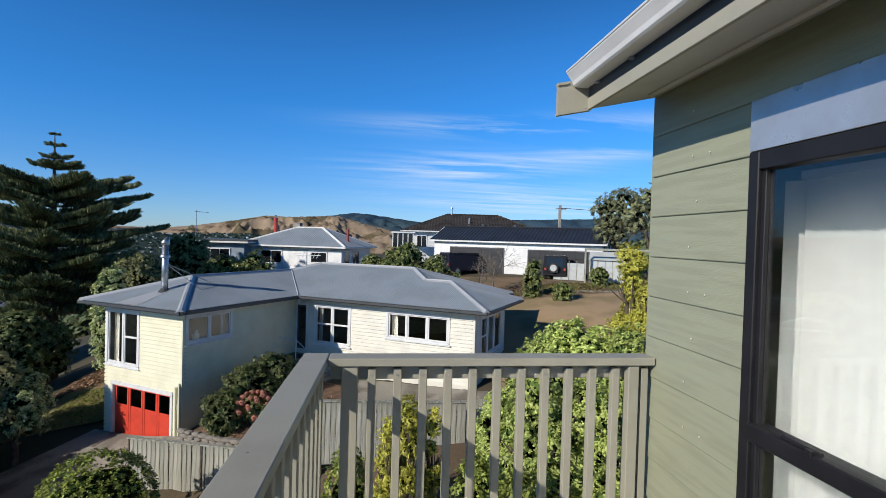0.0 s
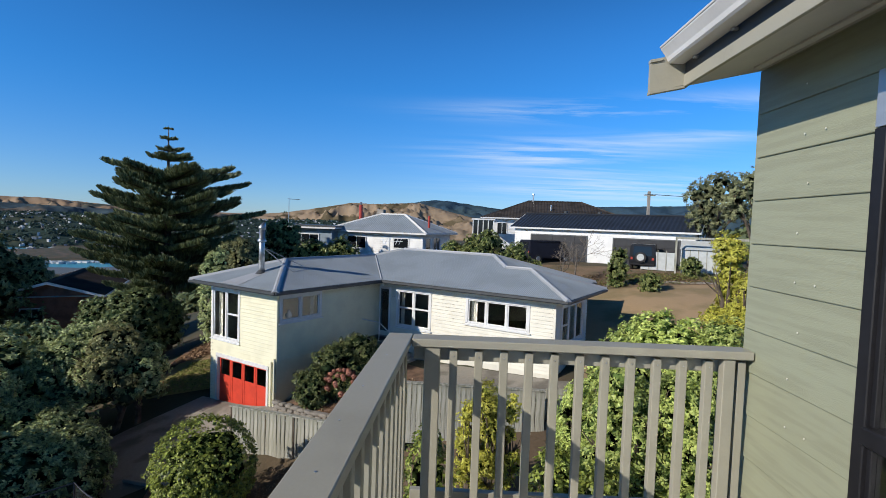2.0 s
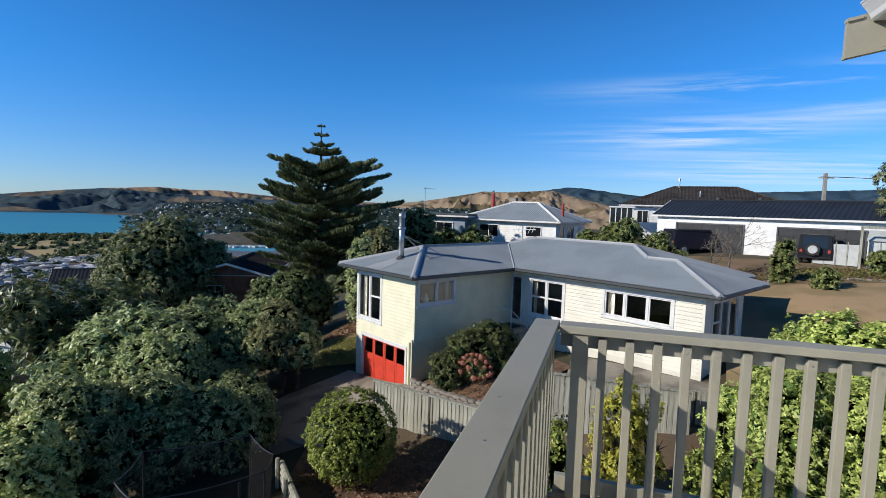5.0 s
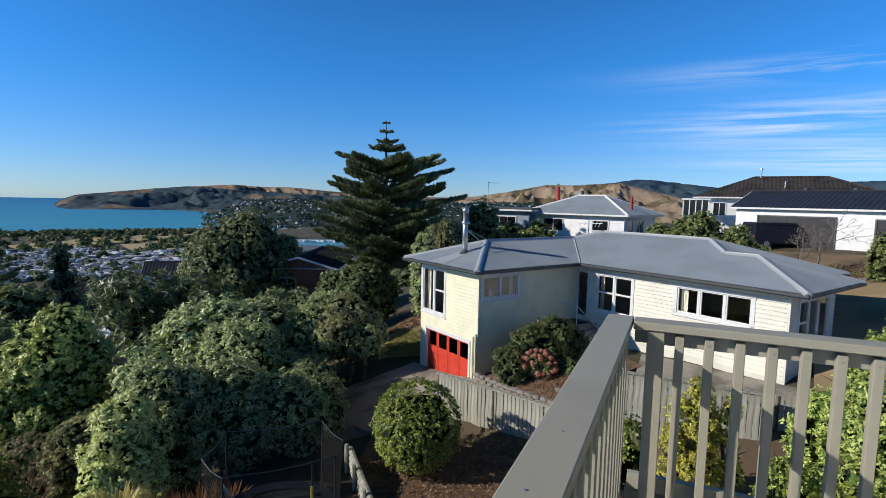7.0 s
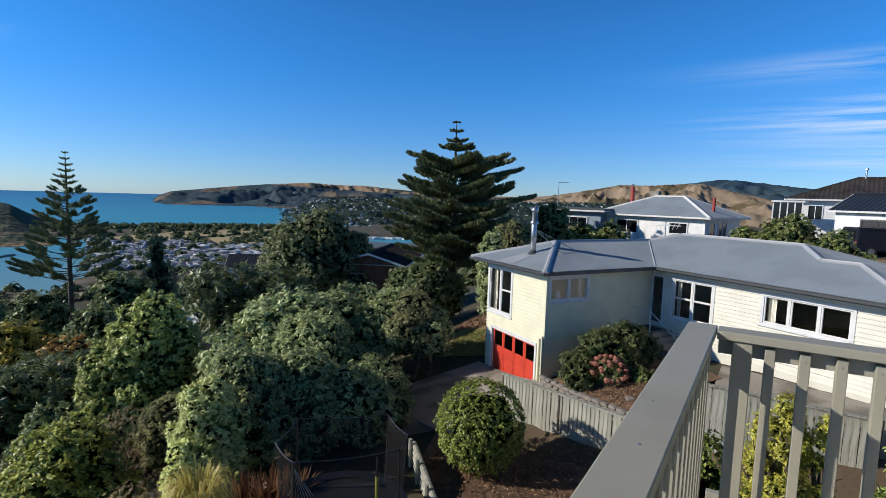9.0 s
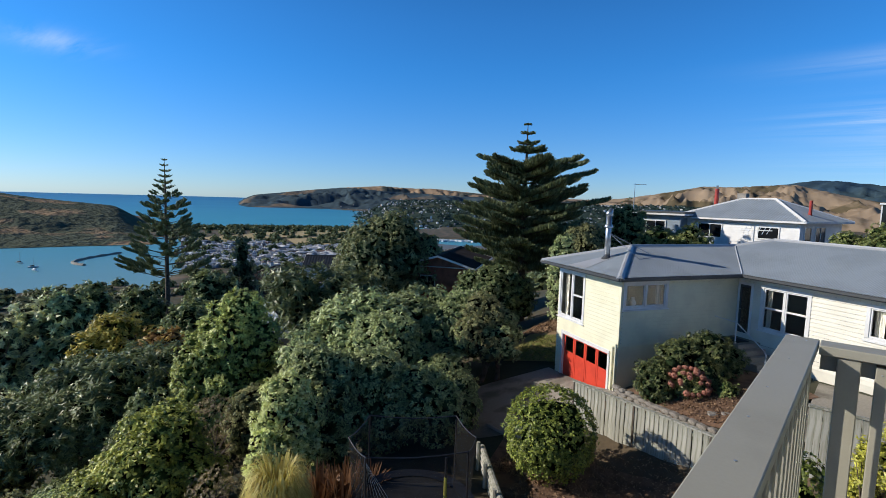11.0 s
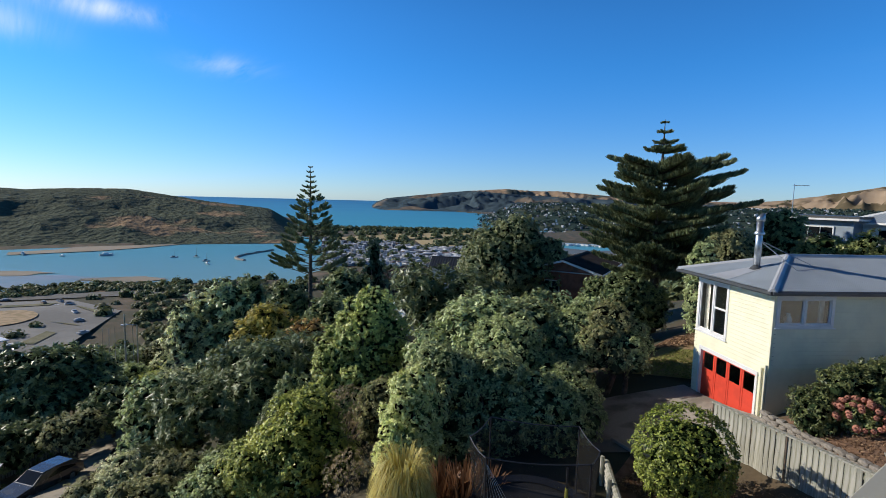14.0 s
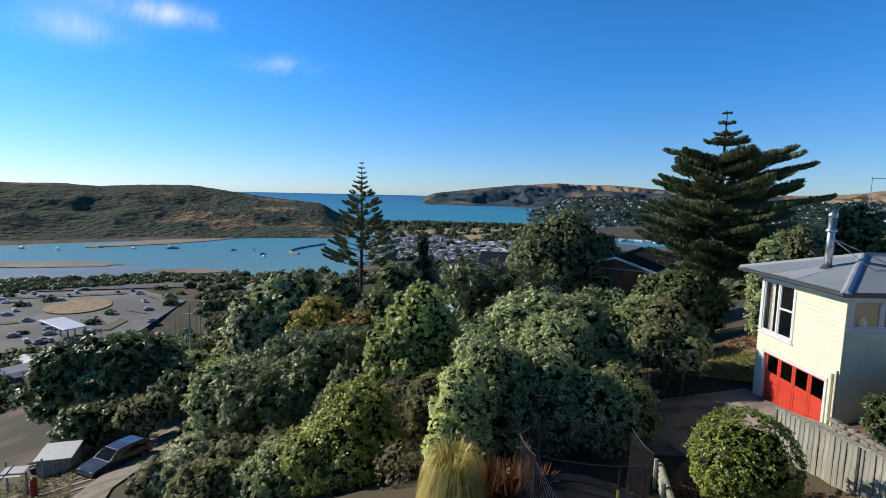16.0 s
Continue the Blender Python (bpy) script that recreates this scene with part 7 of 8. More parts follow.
shut_car(pose(-43.1, -3.3, -18.55, 0, 0, -53), 4.6, 1.8, 1.48, M_CARDARK, "dark silver hatchback parked beside the lower road")

# ---------------------------------------------------------------- the yard and lane below


def flat_patch(name, pts, z, material, label, category="ground"):
    g = Geo().add([(x, y, z) for x, y in pts], [tuple(range(len(pts)))])
    return solid(name, g, material, label, category, kind="structure")


M_ASPHALT = mat("asphalt", (0.13, 0.13, 0.125), 0.9, 0.12, 0.4, 10, 0.01)
M_GRAVEL = mat("lane_gravel", (0.28, 0.245, 0.19), 0.95, 0.15, 1.0, 20, 0.02)
drape("lane", [(-28.0, -9.5), (-35.0, -7.6), (-41, -5.4), (-50, -2.6), (-60, -0.5)], [(-28.5, -6.0), (-35.3, -5.2), (-41.5, -2.2), (-50.5, 0.4), (-60.5, 2.4)], M_GRAVEL, "narrow gravel lane down the hillside", 40, 8, 0.05, "lane")
gz = ground_z
paling(-48.2, -9.6, -52.4, -4.0, gz(-48.2, -9.6) + 1.3, gz(-52.4, -4.0) + 1.3, 1.3, "dark timber fence along the lane", pitch=0.2, cap=True)
shed = thing("shed", pose(-45.4, -10.3, gz(-45.4, -9.4) - 0.1, 0, 0, 75) @ Matrix.Scale(0.9, 4), "small garden shed with a pale corrugated roof", "shed")
sw = part("wall", Geo().box(0.01, 0.01, -0.4, 2.39, 2.19, 1.7), M_FENCE, shed)
for k in range(10):
    part("weatherboard", boarded(Geo(), 0, 0, 2.4, 2.2, 0.17 * k, 0.17 * k + 0.17), M_FENCE, sw)
part("roof", corrugated([(-0.15, -0.2, 1.72), (2.6, -0.2, 1.72), (2.6, 2.4, 2.0), (-0.15, 2.4, 2.0)], "x", 0.12, 0.02), M_GUTTER, shed)
part("door", Geo().box(0.7, -0.04, 0.05, 1.5, -0.015, 1.6), M_FENCE, shed)
hut = thing("playhouse", pose(-51.2, -9.6, gz(-51.2, -9.6) - 0.1, 0, 0, 80), "small pale A-frame playhouse", "playhouse")
M_PALE = mat("pale_weathered_board", (0.42, 0.41, 0.38), 0.8, 0.12, 2, 20, 0.004)
part("front", Geo().prism([(-1.1, 0), (1.1, 0), (0, 2.7)], "y", 0, 0.06), M_PALE, hut)
part("roof_side", slab([(-1.3, -0.15, -0.05), (-0.02, -0.15, 2.85), (-0.02, 2.2, 2.85), (-1.3, 2.2, -0.05)], 0.08), M_FENCE, hut)
part("roof_side", slab([(1.3, -0.15, -0.05), (1.3, 2.2, -0.05), (0.02, 2.2, 2.85), (0.02, -0.15, 2.85)], 0.08), M_FENCE, hut)
part("window", Geo().box(-0.25, -0.03, 1.5, 0.25, -0.005, 1.95), M_DARKGLASS, hut)
part("door", Geo().box(-0.3, -0.03, 0.05, 0.35, -0.005, 1.15), M_DARKGLASS, hut)
fr_ = thing("timber_frame", pose(-42.3, -12.4, gz(-42, -11.4) - 0.1, 0, 0, 70), "rough timber frame with a small pale roof sheet", "frame")
for x, y in ((0, 0), (2.2, 0), (0, 1.8), (2.2, 1.8)):
    part("post", Geo().box(x, y, -0.3, x + 0.1, y + 0.1, 2.0), M_PALE, fr_)
part("rail", Geo().box(0, 0, 1.9, 2.3, 0.1, 2.0), M_PALE, fr_)
part("brace", Geo().tube([(-0.6, 0.05, 0.0), (1.6, 0.05, 2.6)], [0.05, 0.05], 6), M_PALE, fr_)
part("roof_sheet", slab([(0.3, 0.3, 1.6), (1.7, 0.3, 1.6), (1.7, 1.5, 1.75), (0.3, 1.5, 1.75)], 0.03), M_GUTTER, fr_)
rng = np.random.default_rng(61)
for k in range(14):
    x, y = rng.uniform(-43.5, -37.5), rng.uniform(-13.0, -9.0)
    L = rng.uniform(1.2, 3.2)
    a, z = rng.uniform(40, 110), gz(x, y) + 0.06
    dz = gz(x + L * math.cos(radians(a)), y + L * math.sin(radians(a))) + 0.06 - z
    solid("plank", Geo().box(0, -0.09, -0.025, L, 0.09, 0.025, 0.004), M_PALE if k % 3 else M_FENCE, "loose weathered timber plank lying in the yard", "plank", "loose planks", m=pose(x, y, z + 0.02 * k * 0.2, 0, -math.degrees(math.atan2(dz, L)), a))
litter("yard_litter", [(-46.0, -36.0, -14.0, -7.6)], 2600, 0.22, M_LITTER, "dry litter and offcuts on the bare yard", 0.1)
litter("yard_weeds", [(-47.0, -35.0, -13.0, -7.4)], 1600, 0.22, M_TURF, "scattered low weeds in the bare yard", 0.16)
cyl = thing("gas_cylinder", pose(-39.6, -9.6, gz(-39.6, -9.6)), "tall red gas cylinder standing in the yard", "cylinder")
part("cylinder_body", Geo().tube([(0, 0, 0), (0, 0, 1.25), (0, 0, 1.4), (0, 0, 1.45)], [0.2, 0.2, 0.13, 0.05], 14), M_REDFLUE, cyl)
part("valve", Geo().tube([(0, 0, 1.45), (0, 0, 1.56)], [0.04, 0.04], 8), M_GALV, cyl)
bench = thing("garden_trailer", pose(-47.0, -11.0, gz(-46, -11), 0, 0, 80), "old wooden cart with slatted sides", "cart")
for k in range(3):
    part("slat", Geo().box(0, 0, 0.4 + 0.25 * k, 3.0, 0.06, 0.58 + 0.25 * k), M_FENCE, bench)
part("bed", Geo().box(0, 0.06, 0.3, 3.0, 1.4, 0.38), M_FENCE, bench)
for x in (0.4, 2.6):
    part("wheel", Geo().tube([(x, -0.02, 0.3), (x, 0.12, 0.3)], [0.3, 0.3], 14), M_MAT, bench)
# the turning place on the ridge road, with a bin
drape("ridge_road", [(-71.5, 4.4), (-77.0, 3.2), (-83.0, 2.6)], [(-71.0, 7.6), (-77.0, 7.4), (-83.5, 6.6)], M_ASPHALT, "grey sealed turning place on the ridge road", 12, 6, 0.05, "road")
drape("verge", [(-72.0, 7.8), (-77.0, 7.6), (-83.0, 7.0)], [(-72.0, 9.6), (-77.0, 9.8), (-83.0, 9.4)], M_MOSSLAWN, "mown grass verge beside the ridge road", 12, 4, 0.05, "verge")
wb = thing("wheelie_bin", pose(-74.2, 5.2, gz(-74.2, 5.2) + 0.1), "dark green wheelie bin standing on the road", "bin")
part("bin_body", Geo().add([(-0.28, -0.28, 0.06), (0.28, -0.28, 0.06), (0.28, 0.28, 0.06), (-0.28, 0.28, 0.06), (-0.36, -0.38, 1.15), (0.36, -0.38, 1.15), (0.36, 0.38, 1.15), (-0.36, 0.38, 1.15)], [(0, 3, 2, 1), (0, 1, 5, 4), (1, 2, 6, 5), (2, 3, 7, 6), (3, 0, 4, 7), (4, 5, 6, 7)]), M_FASCIA, wb)
part("lid", Geo().box(-0.4, -0.42, 1.152, 0.4, 0.42, 1.24, 0.03), M_FASCIA, wb)
part("wheel", Geo().tube([(-0.3, 0.3, 0.12), (-0.22, 0.3, 0.12)], [0.12, 0.12], 12), M_MAT, wb)
part("wheel", Geo().tube([(0.22, 0.3, 0.12), (0.3, 0.3, 0.12)], [0.12, 0.12], 12), M_MAT, wb)
# poles and street lamp on the lower road
for px_, py_, hh, lab in ((-74.6, 2.4, 9.6, "timber power pole with crossarm and insulators"), (-79.5, 4.2, 7.5, "grey street lamp on a tall steel pole")):
    zb = gz(px_, py_)
    lamp = "lamp" in lab
    pl = thing("street_lamp" if lamp else "power_pole", pose(px_, py_, zb), lab, "lamp" if lamp else "pole")
    part("pole_shaft", Geo().tube([(0, 0, -0.3), (0, 0, hh)], [0.13, 0.08], 8), M_GALV if lamp else M_FENCE, pl)
    if lamp:
        part("lamp_arm", Geo().tube([(0, 0, hh), (0.2, -1.2, hh + 0.25)], [0.05, 0.04], 6), M_GALV, pl)
        part("lamp_head", Geo().box(0.05, -1.9, hh + 0.16, 0.4, -1.1, hh + 0.34, 0.05), M_GUTTER, pl)
    else:
        part("crossarm", Geo().box(-0.06, -1.6, 0.9, 0.06, 1.4, 1.05), M_FENCE, pl)
        for k in range(6):
            part("insulator", Geo().tube([(0, -1.5 + 0.52 * k, 1.05), (0, -1.5 + 0.52 * k, 1.3)], [0.06, 0.04], 6), M_WHITE, pl)
        for y in (-2.6, -1.9, -1.2, 0.9):
            part("stay_pole", Geo().tube([(0.4, y, -0.3), (0.3, y * 0.9, hh - 1.5)], [0.05, 0.035], 5), M_GALV, pl)
        for k in range(3):
            part("wire", Geo().tube([(0, -1.2 + k, 1.3), (20, -4 + k, 2.0), (38, -9 + k, 6.2), (60, -16 + k, 12)], [0.02] * 4, 4), M_DARK, pl)

# ---------------------------------------------------------------- flats, town and harbour
LOW = SEA + 1.2
M_FIELD = mat("dry_field", (0.42, 0.33, 0.17), 0.95, 0.12, 0.02, 0.3, other=(0.32, 0.27, 0.13))
for pts in ([(-410, 190), (-440, 290), (-382, 262), (-352, 175)], [(-429.0, 289.5), (-455.0, 410), (-393.8, 363.1), (-379.2, 258.8)], [(-360.9, 237.3), (-372, 322), (-291.6, 262), (-312, 213.0)]):
    flat_patch("field", pts, LOW + 0.3, M_FIELD, "dry golden playing field", "field")
M_CARPARK = mat("sunned_asphalt", (0.21, 0.21, 0.205), 0.9, 0.15, 0.05, 1.2, other=(0.15, 0.15, 0.145))
M_STRIP = mat("rough_verge_grass", (0.16, 0.15, 0.08), 0.95, 0.25, 0.2, 2.0, other=(0.09, 0.10, 0.05))
for pts in ([(-206, -46), (-203, -44), (-196, -8), (-199, -6)], [(-168, -44), (-165, -43), (-166, -30), (-169, -31)], [(-192, -2), (-189, 0), (-176, 6), (-178, 3)], [(-160, -8), (-157, -6), (-148, -10), (-150, -13)], [(-172, -8), (-169, -6), (-162, -1), (-165, -2)]):
    flat_patch("verge", pts, LOW + 0.42, M_STRIP, "rough grass strip between the lanes", "verge")
for k in range(16):
    y = -52 + 3.0 * k
    flat_patch("lane_mark", [(-208.6 + 0.27 * (y + 52), y), (-208.3 + 0.27 * (y + 52), y), (-207.9 + 0.27 * (y + 52), y + 1.5), (-208.2 + 0.27 * (y + 52), y + 1.5)], LOW + 0.40, M_WHITE, "worn white painted lane dash", "road marking")
flat_patch("car_park", [(-215, -60), (-212, -33), (-203, -2.6), (-178, 9.4), (-145.1, -3.2), (-138, -18.1), (-138, -60)], LOW + 0.25, M_CARPARK, "pale grey asphalt car park and roundabout", "car park")
flat_patch("road", [(-216, -90), (-228.4, -90), (-226, -44.7), (-212.4, 12.3), (-186, 56), (-179, 54), (-203, 11.6), (-216, -42)], LOW + 0.3, M_ASPHALT, "grey coastal highway", "road")
g = Geo()
n = 36
g.add([(-182 + 10.3 * math.cos(6.283 * k / n), -18.8 + 8.4 * math.sin(6.283 * k / n), LOW + 0.5) for k in range(n)], [tuple(range(n))])
solid("traffic_island", g, M_LAWN, "dry grass roundabout island", "traffic island", kind="structure")
M_SAND = mat("wet_sand", (0.24, 0.27, 0.30), 0.45, 0.12, 0.03, 0.4, other=(0.17, 0.26, 0.31))
M_MUD = mat("tidal_mud", (0.16, 0.145, 0.125), 0.6, 0.15, 0.02, 0.3, other=(0.12, 0.14, 0.15))
M_BEACH = mat("dry_beach_sand", (0.27, 0.23, 0.175), 0.9, 0.12, 0.03, 0.4, other=(0.20, 0.18, 0.14))


def bank_of_sand(x, y, a, b, turn, label, z, material):
    """A low bank with an uneven, rounded outline."""
    pts = []
    for k in range(90):
        w = 2 * math.pi * k / 90
        q = 1 + 0.28 * nfield(2.2 * math.cos(w) + x, 2.2 * math.sin(w), y)
        p = Vector((a * q * math.cos(w), b * q * math.sin(w), 0))
        p.rotate(Matrix.Rotation(radians(turn), 3, "Z"))
        pts.append((x + p.x, y + p.y))
    flat_patch("sandbank", pts, z, material, label, "sand")


bank_of_sand(-295, -42, 9, 34, -22, "pale sandbank showing at low tide", SEA + 0.3, M_BEACH)
bank_of_sand(-262, -24, 16, 44, -20, "wet grey tidal flat beside the shore", SEA + 0.15, M_SAND)
bank_of_sand(-249, 16, 7, 16, -26, "pale sandbank showing at low tide", SEA + 0.3, M_BEACH)
bank_of_sand(-300, -95, 14, 40, -10, "wet grey tidal flat beside the shore", SEA + 0.15, M_SAND)
flat_patch("beach", [(-381, -30), (-390, -7.0), (-426, 20), (-482, 86), (-530, 160), (-462, 163), (-440, 132), (-424, 100), (-404, 68), (-384, 38), (-372, 13.0), (-366, -30)], SEA + 0.34, M_BEACH, "sandy beach below the hill", "beach")
flat_patch("mudflat", [(370 * math.sin(radians(-43)), 370 * math.cos(radians(-43))), (430 * math.sin(radians(-42)), 430 * math.cos(radians(-42))), (408 * math.sin(radians(-37)), 408 * math.cos(radians(-37))), (425 * math.sin(radians(-33)), 425 * math.cos(radians(-33))), (370 * math.sin(radians(-30)), 370 * math.cos(radians(-30)))], SEA + 0.25, M_MUD, "grey-brown tidal mudflat in the inlet", "mudflat")
can = thing("canopy", pose(-145.5, -18.8, LOW + 0.3, 0, 0, 25), "long white flat canopy roof on posts", "canopy")
part("roof", Geo().box(-6.8, -2.4, 3.3, 6.8, 2.4, 3.55, 0.05), M_GUTTER, can)
for x in (-6, -2, 2, 6):
    part("post", Geo().box(x - 0.15, -0.15, -0.2, x + 0.15, 0.15, 3.3), M_GALV, can)
arc = [(-338 + 46 * u, 108 - 33 * math.sin(1.9 * u), SEA + 0.1) for u in [i / 14 for i in range(15)]]
rock = Geo().tube(arc, [0.9 + 0.25 * math.sin(i * 2.7) for i in range(15)], 7)
solid("breakwater", rock, M_STONE, "dark curved stone breakwater", "breakwater", kind="structure")


def boat(x, y, s, ang, mast):
    root = thing("boat", pose(x, y, SEA + 0.02, 0, 0, ang), "small white moored yacht" if mast else "small white moored motor launch", "boat", "moored boats")
    part("hull", Geo().add([(-3 * s, -0.9 * s, 0.9 * s), (-3 * s, 0.9 * s, 0.9 * s), (1.5 * s, 1.0 * s, 1.0 * s), (3.6 * s, 0, 1.2 * s), (1.5 * s, -1.0 * s, 1.0 * s), (-2.8 * s, 0, -0.2), (3.0 * s, 0, -0.2)],
         [(0, 4, 3, 2, 1), (0, 5, 6, 4), (4, 6, 3), (1, 2, 6, 5), (2, 3, 6), (0, 1, 5)]), M_WHITE, root)
    part("cabin", Geo().box(-1.4 * s, -0.6 * s, 0.9 * s, 1.0 * s, 0.6 * s, 1.7 * s, 0.1), M_WHITE if not mast else M_DARK, root)
    if mast:
        part("mast", Geo().tube([(0.4 * s, 0, 0.9 * s), (0.4 * s, 0, 8 * s)], [0.09, 0.06], 6), M_GALV, root)


for x, y, s, ang, mast in ((-358, -42, 1.0, 20, False), (-366, -23, 1.3, 5, False), (-346, 15, 1.4, 100, False), (-350, -5, 0.8, 30, False), (-322, 46, 0.8, 60, True), (-318, 57, 0.9, 20, True), (-298, 58, 0.8, 80, True), (-285, 56, 0.9, 10, False), (-372, -60, 1.0, 40, False)):
    boat(x, y, s * 0.8, ang, mast)

# small town, marina and suburbs: many little gabled blocks
rng = np.random.default_rng(21)


def blockmat(name):
    m = bpy.data.materials.new(name)
    m.use_nodes = True
    nt = m.node_tree
    gi = nt.nodes.new("ShaderNodeNewGeometry")
    cr = nt.nodes.new("ShaderNodeValToRGB")
    cr.color_ramp.interpolation = "CONSTANT"
    cols = [(0.0, (0.45, 0.46, 0.48)), (0.2, (0.26, 0.29, 0.33)), (0.42, (0.10, 0.105, 0.12)), (0.56, (0.36, 0.38, 0.41)), (0.74, (0.18, 0.125, 0.10)), (0.80, (0.68, 0.68, 0.68))]
    cr.color_ramp.elements[0].color = (*cols[0][1], 1)
    cr.color_ramp.elements[1].position, cr.color_ramp.elements[1].color = cols[1][0], (*cols[1][1], 1)
    for p, c in cols[2:]:
        cr.color_ramp.elements.new(p).color = (*c, 1)
    nt.links.new(gi.outputs["Random Per Island"], cr.inputs[0])
    nt.links.new(cr.outputs[0], nt.nodes["Principled BSDF"].inputs["Base Color"])
    nt.nodes["Principled BSDF"].inputs["Roughness"].default_value = 0.6
    return m


M_TOWN = blockmat("town_walls_and_roofs")


def block(gw, gr, x, y, z, w, d, h, a):
    """A small building: walls into gw, gabled roof into gr."""
    c, s = math.cos(a), math.sin(a)

    def at(p, q, r):
        return (x + p * c - q * s, y + p * s + q * c, z + r)
    b = [at(p, q, r) for r in (-2.5, h) for p, q in ((-w, -d), (w, -d), (w, d), (-w, d))]
    gw.add(b, [(0, 1, 5, 4), (1, 2, 6, 5), (2, 3, 7, 6), (3, 0, 4, 7)])
    o = 1.08
    k = h + d * 0.32
    gr.add([at(-w * o, -d * o, h), at(w * o, -d * o, h), at(w * o, 0, k), at(-w * o, 0, k), at(-w * o, d * o, h), at(w * o, d * o, h)], [(0, 1, 2, 3), (5, 4, 3, 2), (0, 3, 4), (1, 5, 2)])


gw, gr = Geo(), Geo()
count = 0
while count < 1000:
    az, r = radians(rng.uniform(-70, -44)), rng.uniform(265, 470)
    x, y = r * math.sin(az), r * math.cos(az)
    if far_z(x, y) < SEA or (-455 < x < -350 and 175 < y < 410) or (-372 < x < -290 and 205 < y < 325):
        continue
    count += 1
    sc = 0.55 if math.degrees(az) < -58 else 1.0
    block(gw, gr, x, y, LOW, rng.uniform(1.3, 3.4) * sc, rng.uniform(1.1, 2.0) * sc, rng.uniform(1.2, 2.2), rng.uniform(0, 3.14))
for ob in [o for o in scene.objects if o.name.startswith(("headland", "hill")) and o.type == "MESH"]:
    v = ob.data.vertices
    az0 = math.degrees(math.atan2(v[0].co.x, v[0].co.y))
    if not ("suburb" in ob["label"] or "headland" in ob["label"]):
        continue
    made = 0
    lim = 1100 if "suburb" in ob["label"] else 420
    while made < lim:
        p = v[int(rng.integers(len(v)))].co
        az = math.degrees(math.atan2(p.x, p.y))
        el = math.degrees(math.atan2(p.z - 1.66, math.hypot(p.x, p.y)))
        if not (-52 < az < -14) or el > 0.0 or (az < -46 and el > -0.9):
            made += 0.02
            continue
        made += 1
        block(gw, gr, p.x + rng.normal() * 8, p.y + rng.normal() * 8, p.z + 0.5, rng.uniform(0.9, 2.2), rng.uniform(0.8, 1.5), rng.uniform(0.8, 1.5), rng.uniform(0, 3.14))
solid("town_houses", gw, M_TOWN, "distant small houses and sheds of the harbour town", "houses", kind="stuff")
solid("town_roofs", gr, M_TOWN, "distant small roofs of the harbour town", "roofs", kind="stuff")
# the marina: rows of small white hulls with masts
gm = Geo()
for k in range(150):
    x, y = -318 + 6.5 * (k % 15) + rng.normal() * 0.6, 128 + 5.0 * (k // 15) + rng.normal() * 0.6
    s_ = rng.uniform(0.35, 0.6)
    gm.box(-3 * s_, -0.9 * s_, 0, 3 * s_, 0.9 * s_, 1.1 * s_, 0, pose(x, y, SEA + 1.5, 0, 0, 60 + rng.normal() * 4))
    gm.box(-0.04, -0.04, 0, 0.04, 0.04, 5.0 * s_, 0, pose(x, y, SEA + 1.5))
for k in range(46):
    az, r = radians(-41 + 0.22 * k), 452 + rng.normal() * 3
    gm.box(-3, -0.9, 0, 3, 0.9, 1.3, 0, pose(r * math.sin(az), r * math.cos(az), SEA + 0.1, 0, 0, rng.uniform(0, 180)))
solid("marina_boats", gm, M_WHITE, "rows of small white moored boats with masts", "boats", kind="stuff")
# nearer houses among the trees on the flat
gw, gr = Geo(), Geo()
for k in range(18):
    az, r = radians(rng.uniform(-101, -93)), rng.uniform(104, 140)
    x, y = r * math.sin(az), r * math.cos(az)
    block(gw, gr, x, y, ground_z(x, y), rng.uniform(2.2, 3.6), rng.uniform(1.6, 2.4), rng.uniform(1.5, 2.0), rng.choice([0.4, 1.97]) + rng.normal() * 0.1)
solid("lower_houses", gw, M_TOWN, "pale houses on the flat below", "houses", kind="stuff")
solid("lower_roofs", gr, M_TOWN, "pale and grey roofs on the flat below", "roofs", kind="stuff")
# parked cars as tiny shells
gcar = Geo()
for k in range(60):
    x, y = rng.uniform(-212, -142), rng.uniform(-58, 2)
    if math.hypot(x + 182, y + 18.8) < 13:
        continue
    a = rng.choice([0.3, 1.85]) + rng.normal() * 0.1
    gcar.box(-2.1, -0.85, 0.3, 2.1, 0.85, 0.95, 0, Matrix.Translation((x, y, LOW + 0.25)) @ Matrix.Rotation(a, 4, "Z") @ Matrix.Scale(0.6, 4))
    gcar.box(-1.3, -0.75, 0.95, 0.9, 0.75, 1.5, 0, Matrix.Translation((x, y, LOW + 0.25)) @ Matrix.Rotation(a, 4, "Z") @ Matrix.Scale(0.6, 4))
solid("parked_cars", gcar, M_TOWN, "tiny distant parked cars", "cars", kind="stuff")


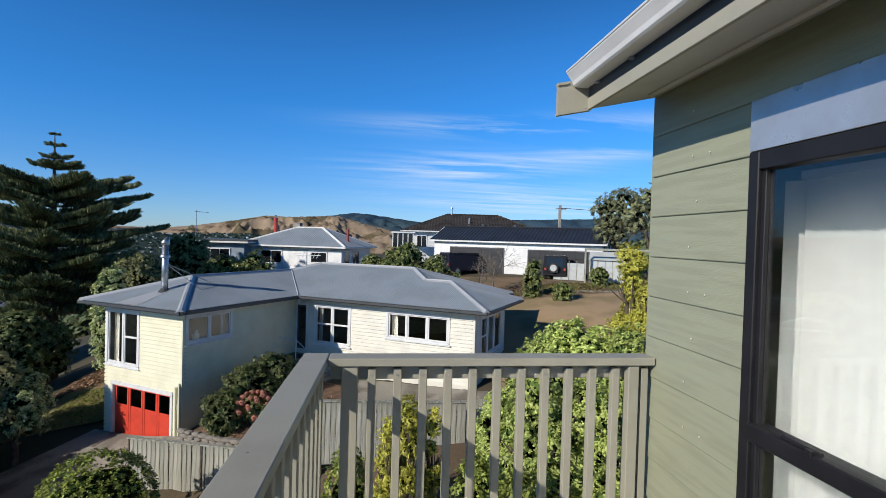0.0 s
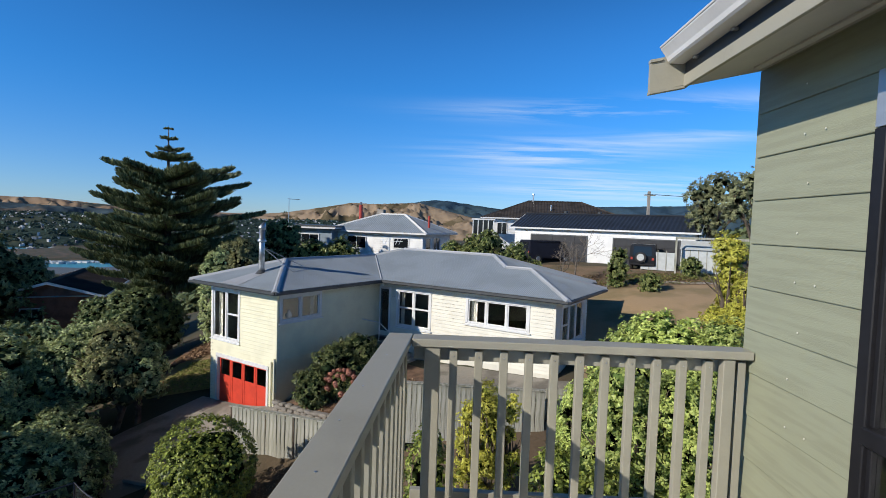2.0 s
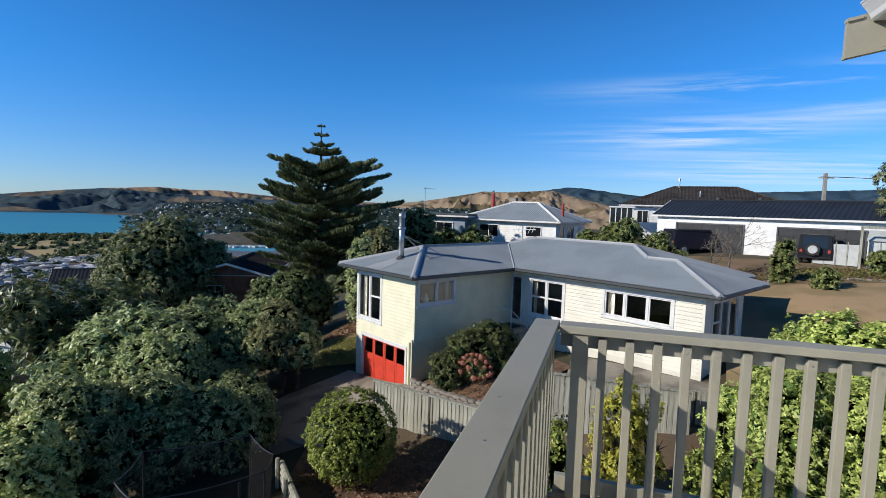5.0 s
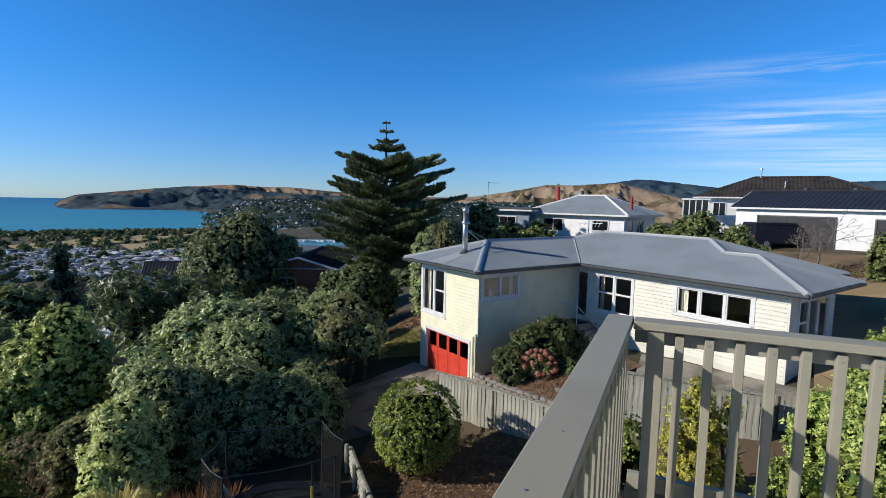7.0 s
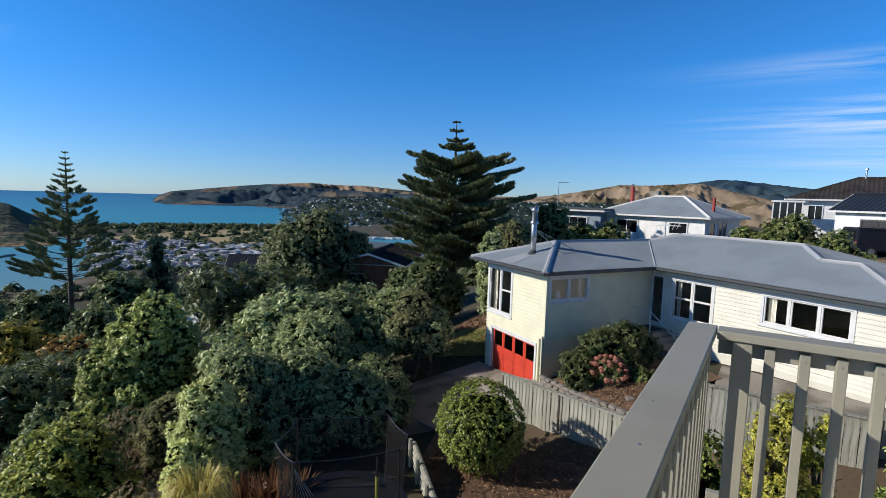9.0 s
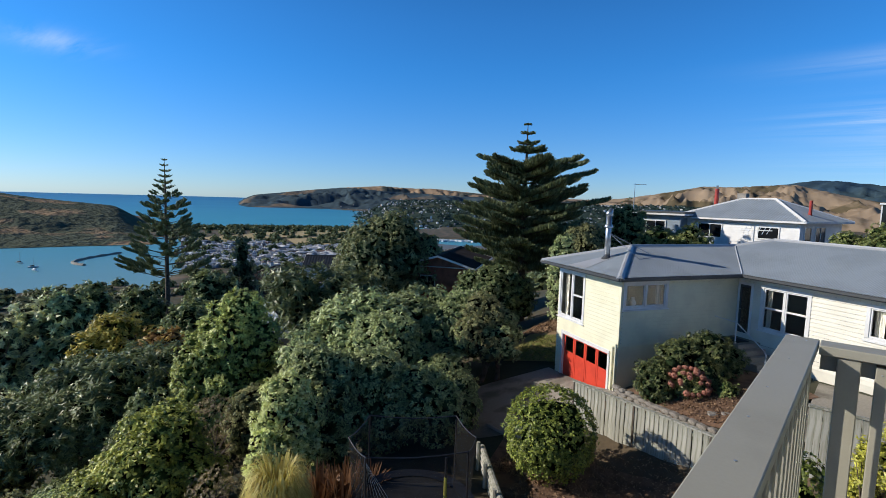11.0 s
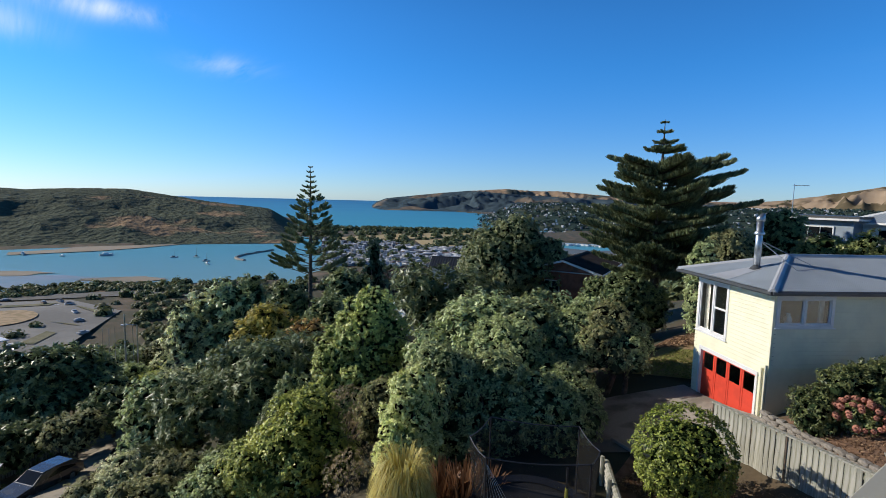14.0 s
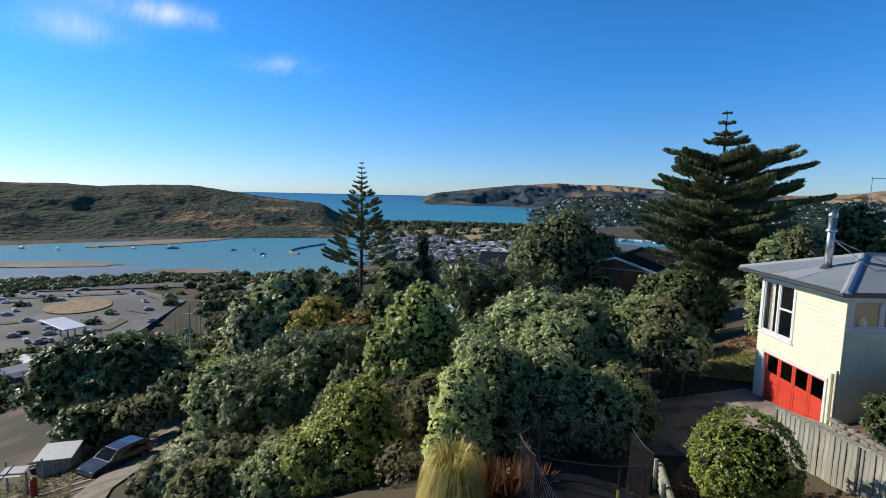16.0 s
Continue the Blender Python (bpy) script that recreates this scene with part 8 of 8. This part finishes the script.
def thicket(name, spots, size, material, label, leaves=60, tall=1.0, solid_inside=True):
    """Far growth as many small leafy mounds."""
    P_, N_ = [], []
    r2 = np.random.default_rng(len(spots))
    for x, y, z, r in spots:
        d = r2.normal(size=(leaves, 3))
        d[:, 2] = np.abs(d[:, 2])
        d /= np.linalg.norm(d, axis=1, keepdims=True)
        P_.append(np.array([x, y, z]) + d * np.array([r, r, r * tall]) * r2.uniform(0.7, 1.05, (leaves, 1)))
        N_.append(d + r2.normal(size=(leaves, 3)) * 0.35)
    pos = np.vstack(P_)
    # dark lumps inside the mounds stand in for their inner shade
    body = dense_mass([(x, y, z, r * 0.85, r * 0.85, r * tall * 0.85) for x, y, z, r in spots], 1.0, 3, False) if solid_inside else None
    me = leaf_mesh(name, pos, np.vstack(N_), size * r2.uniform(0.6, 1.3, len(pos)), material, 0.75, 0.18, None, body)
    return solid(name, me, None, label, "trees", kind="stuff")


M_FARLEAF = leafmat("far_foliage", (0.10, 0.13, 0.055), (0.24, 0.27, 0.12), 0.6)
M_FARLEAF2 = leafmat("far_dark_foliage", (0.07, 0.10, 0.045), (0.17, 0.21, 0.095), 0.6)
M_FARLEAF3 = leafmat("far_grey_scrub", (0.14, 0.155, 0.075), (0.28, 0.28, 0.15), 0.6)
# the blue in this leaf colour stands for distance haze
M_FARLEAF4 = leafmat("far_hazed_foliage", (0.036, 0.062, 0.055), (0.075, 0.11, 0.09), 0.7, 0.08, 0.02)
sp = []
for k in range(700):
    az, r = radians(rng.uniform(-70, -44)), 562 + rng.normal() * 10
    if rng.random() < 0.35:
        r = rng.uniform(290, 540)
    x, y = r * math.sin(az), r * math.cos(az)
    if far_z(x, y) > SEA:
        sp.append((x, y, LOW, rng.uniform(2.0, 5.0)))
thicket("shore_trees", sp, 2.2, M_FARLEAF2, "dark trees along the far shore and fields", 40)
sp = []
for k in range(900):
    az, r = radians(rng.uniform(-108, -70)), rng.uniform(92, 232)
    x, y = r * math.sin(az), r * math.cos(az)
    if far_z(x, y) < SEA or (-228 < x < -138 and -62 < y < 12 and rng.random() < 0.965):
        continue
    sp.append((x, y, ground_z(x, y), rng.uniform(1.2, 3.2)))
thicket("flat_scrub", sp[::2], 1.1, M_FARLEAF, "scrub and small trees on the harbour flat", 45)
thicket("flat_scrub", sp[1::2], 1.0, M_FARLEAF3, "grey-green scrub on the harbour flat", 45, 0.7)
sp = []
for k in range(520):
    az, r = radians(rng.uniform(-72, -28)), rng.uniform(80, 285)
    x, y = r * math.sin(az), r * math.cos(az)
    sp.append((x, y, ground_z(x, y), rng.uniform(1.8, 4.0)))
thicket("hillside_trees", sp, 1.3, M_FARLEAF2, "dark trees covering the slope towards the town", 60)
sp = []
for k in range(260):
    az, r = radians(rng.uniform(-30, 40)), rng.uniform(66, 190)
    x, y = r * math.sin(az), r * math.cos(az)
    if math.hypot(x - 12, y - 58) < 16:
        continue
    sp.append((x, y, ground_z(x, y), rng.uniform(1.8, 3.4)))
thicket("hillside_trees", sp, 1.2, M_FARLEAF2, "dark trees behind the neighbouring houses", 80)
sp = []
for ob in [o for o in scene.objects if o.name.startswith("hill") and o.type == "MESH" and "suburb" in o["label"]]:
    v = ob.data.vertices
    for k in range(1800):
        p = v[int(rng.integers(len(v)))].co
        if math.hypot(p.x, p.y) < 1280:
            sp.append((p.x + rng.normal() * 6, p.y + rng.normal() * 6, p.z - 1.5, rng.uniform(3, 7)))
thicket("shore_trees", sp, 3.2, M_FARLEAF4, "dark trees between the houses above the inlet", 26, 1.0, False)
sp = []
for k in range(900):
    x, y = rng.uniform(-252, -216), rng.uniform(-110, 34)
    if far_z(x, y) > SEA:
        sp.append((x, y, LOW, rng.uniform(1.0, 2.6)))
thicket("flat_scrub", sp[::2], 1.0, M_FARLEAF, "dark scrub belt along the water", 50, 0.7)
thicket("flat_scrub", sp[1::2], 1.0, M_FARLEAF3, "grey-green scrub belt along the water", 50, 0.6)
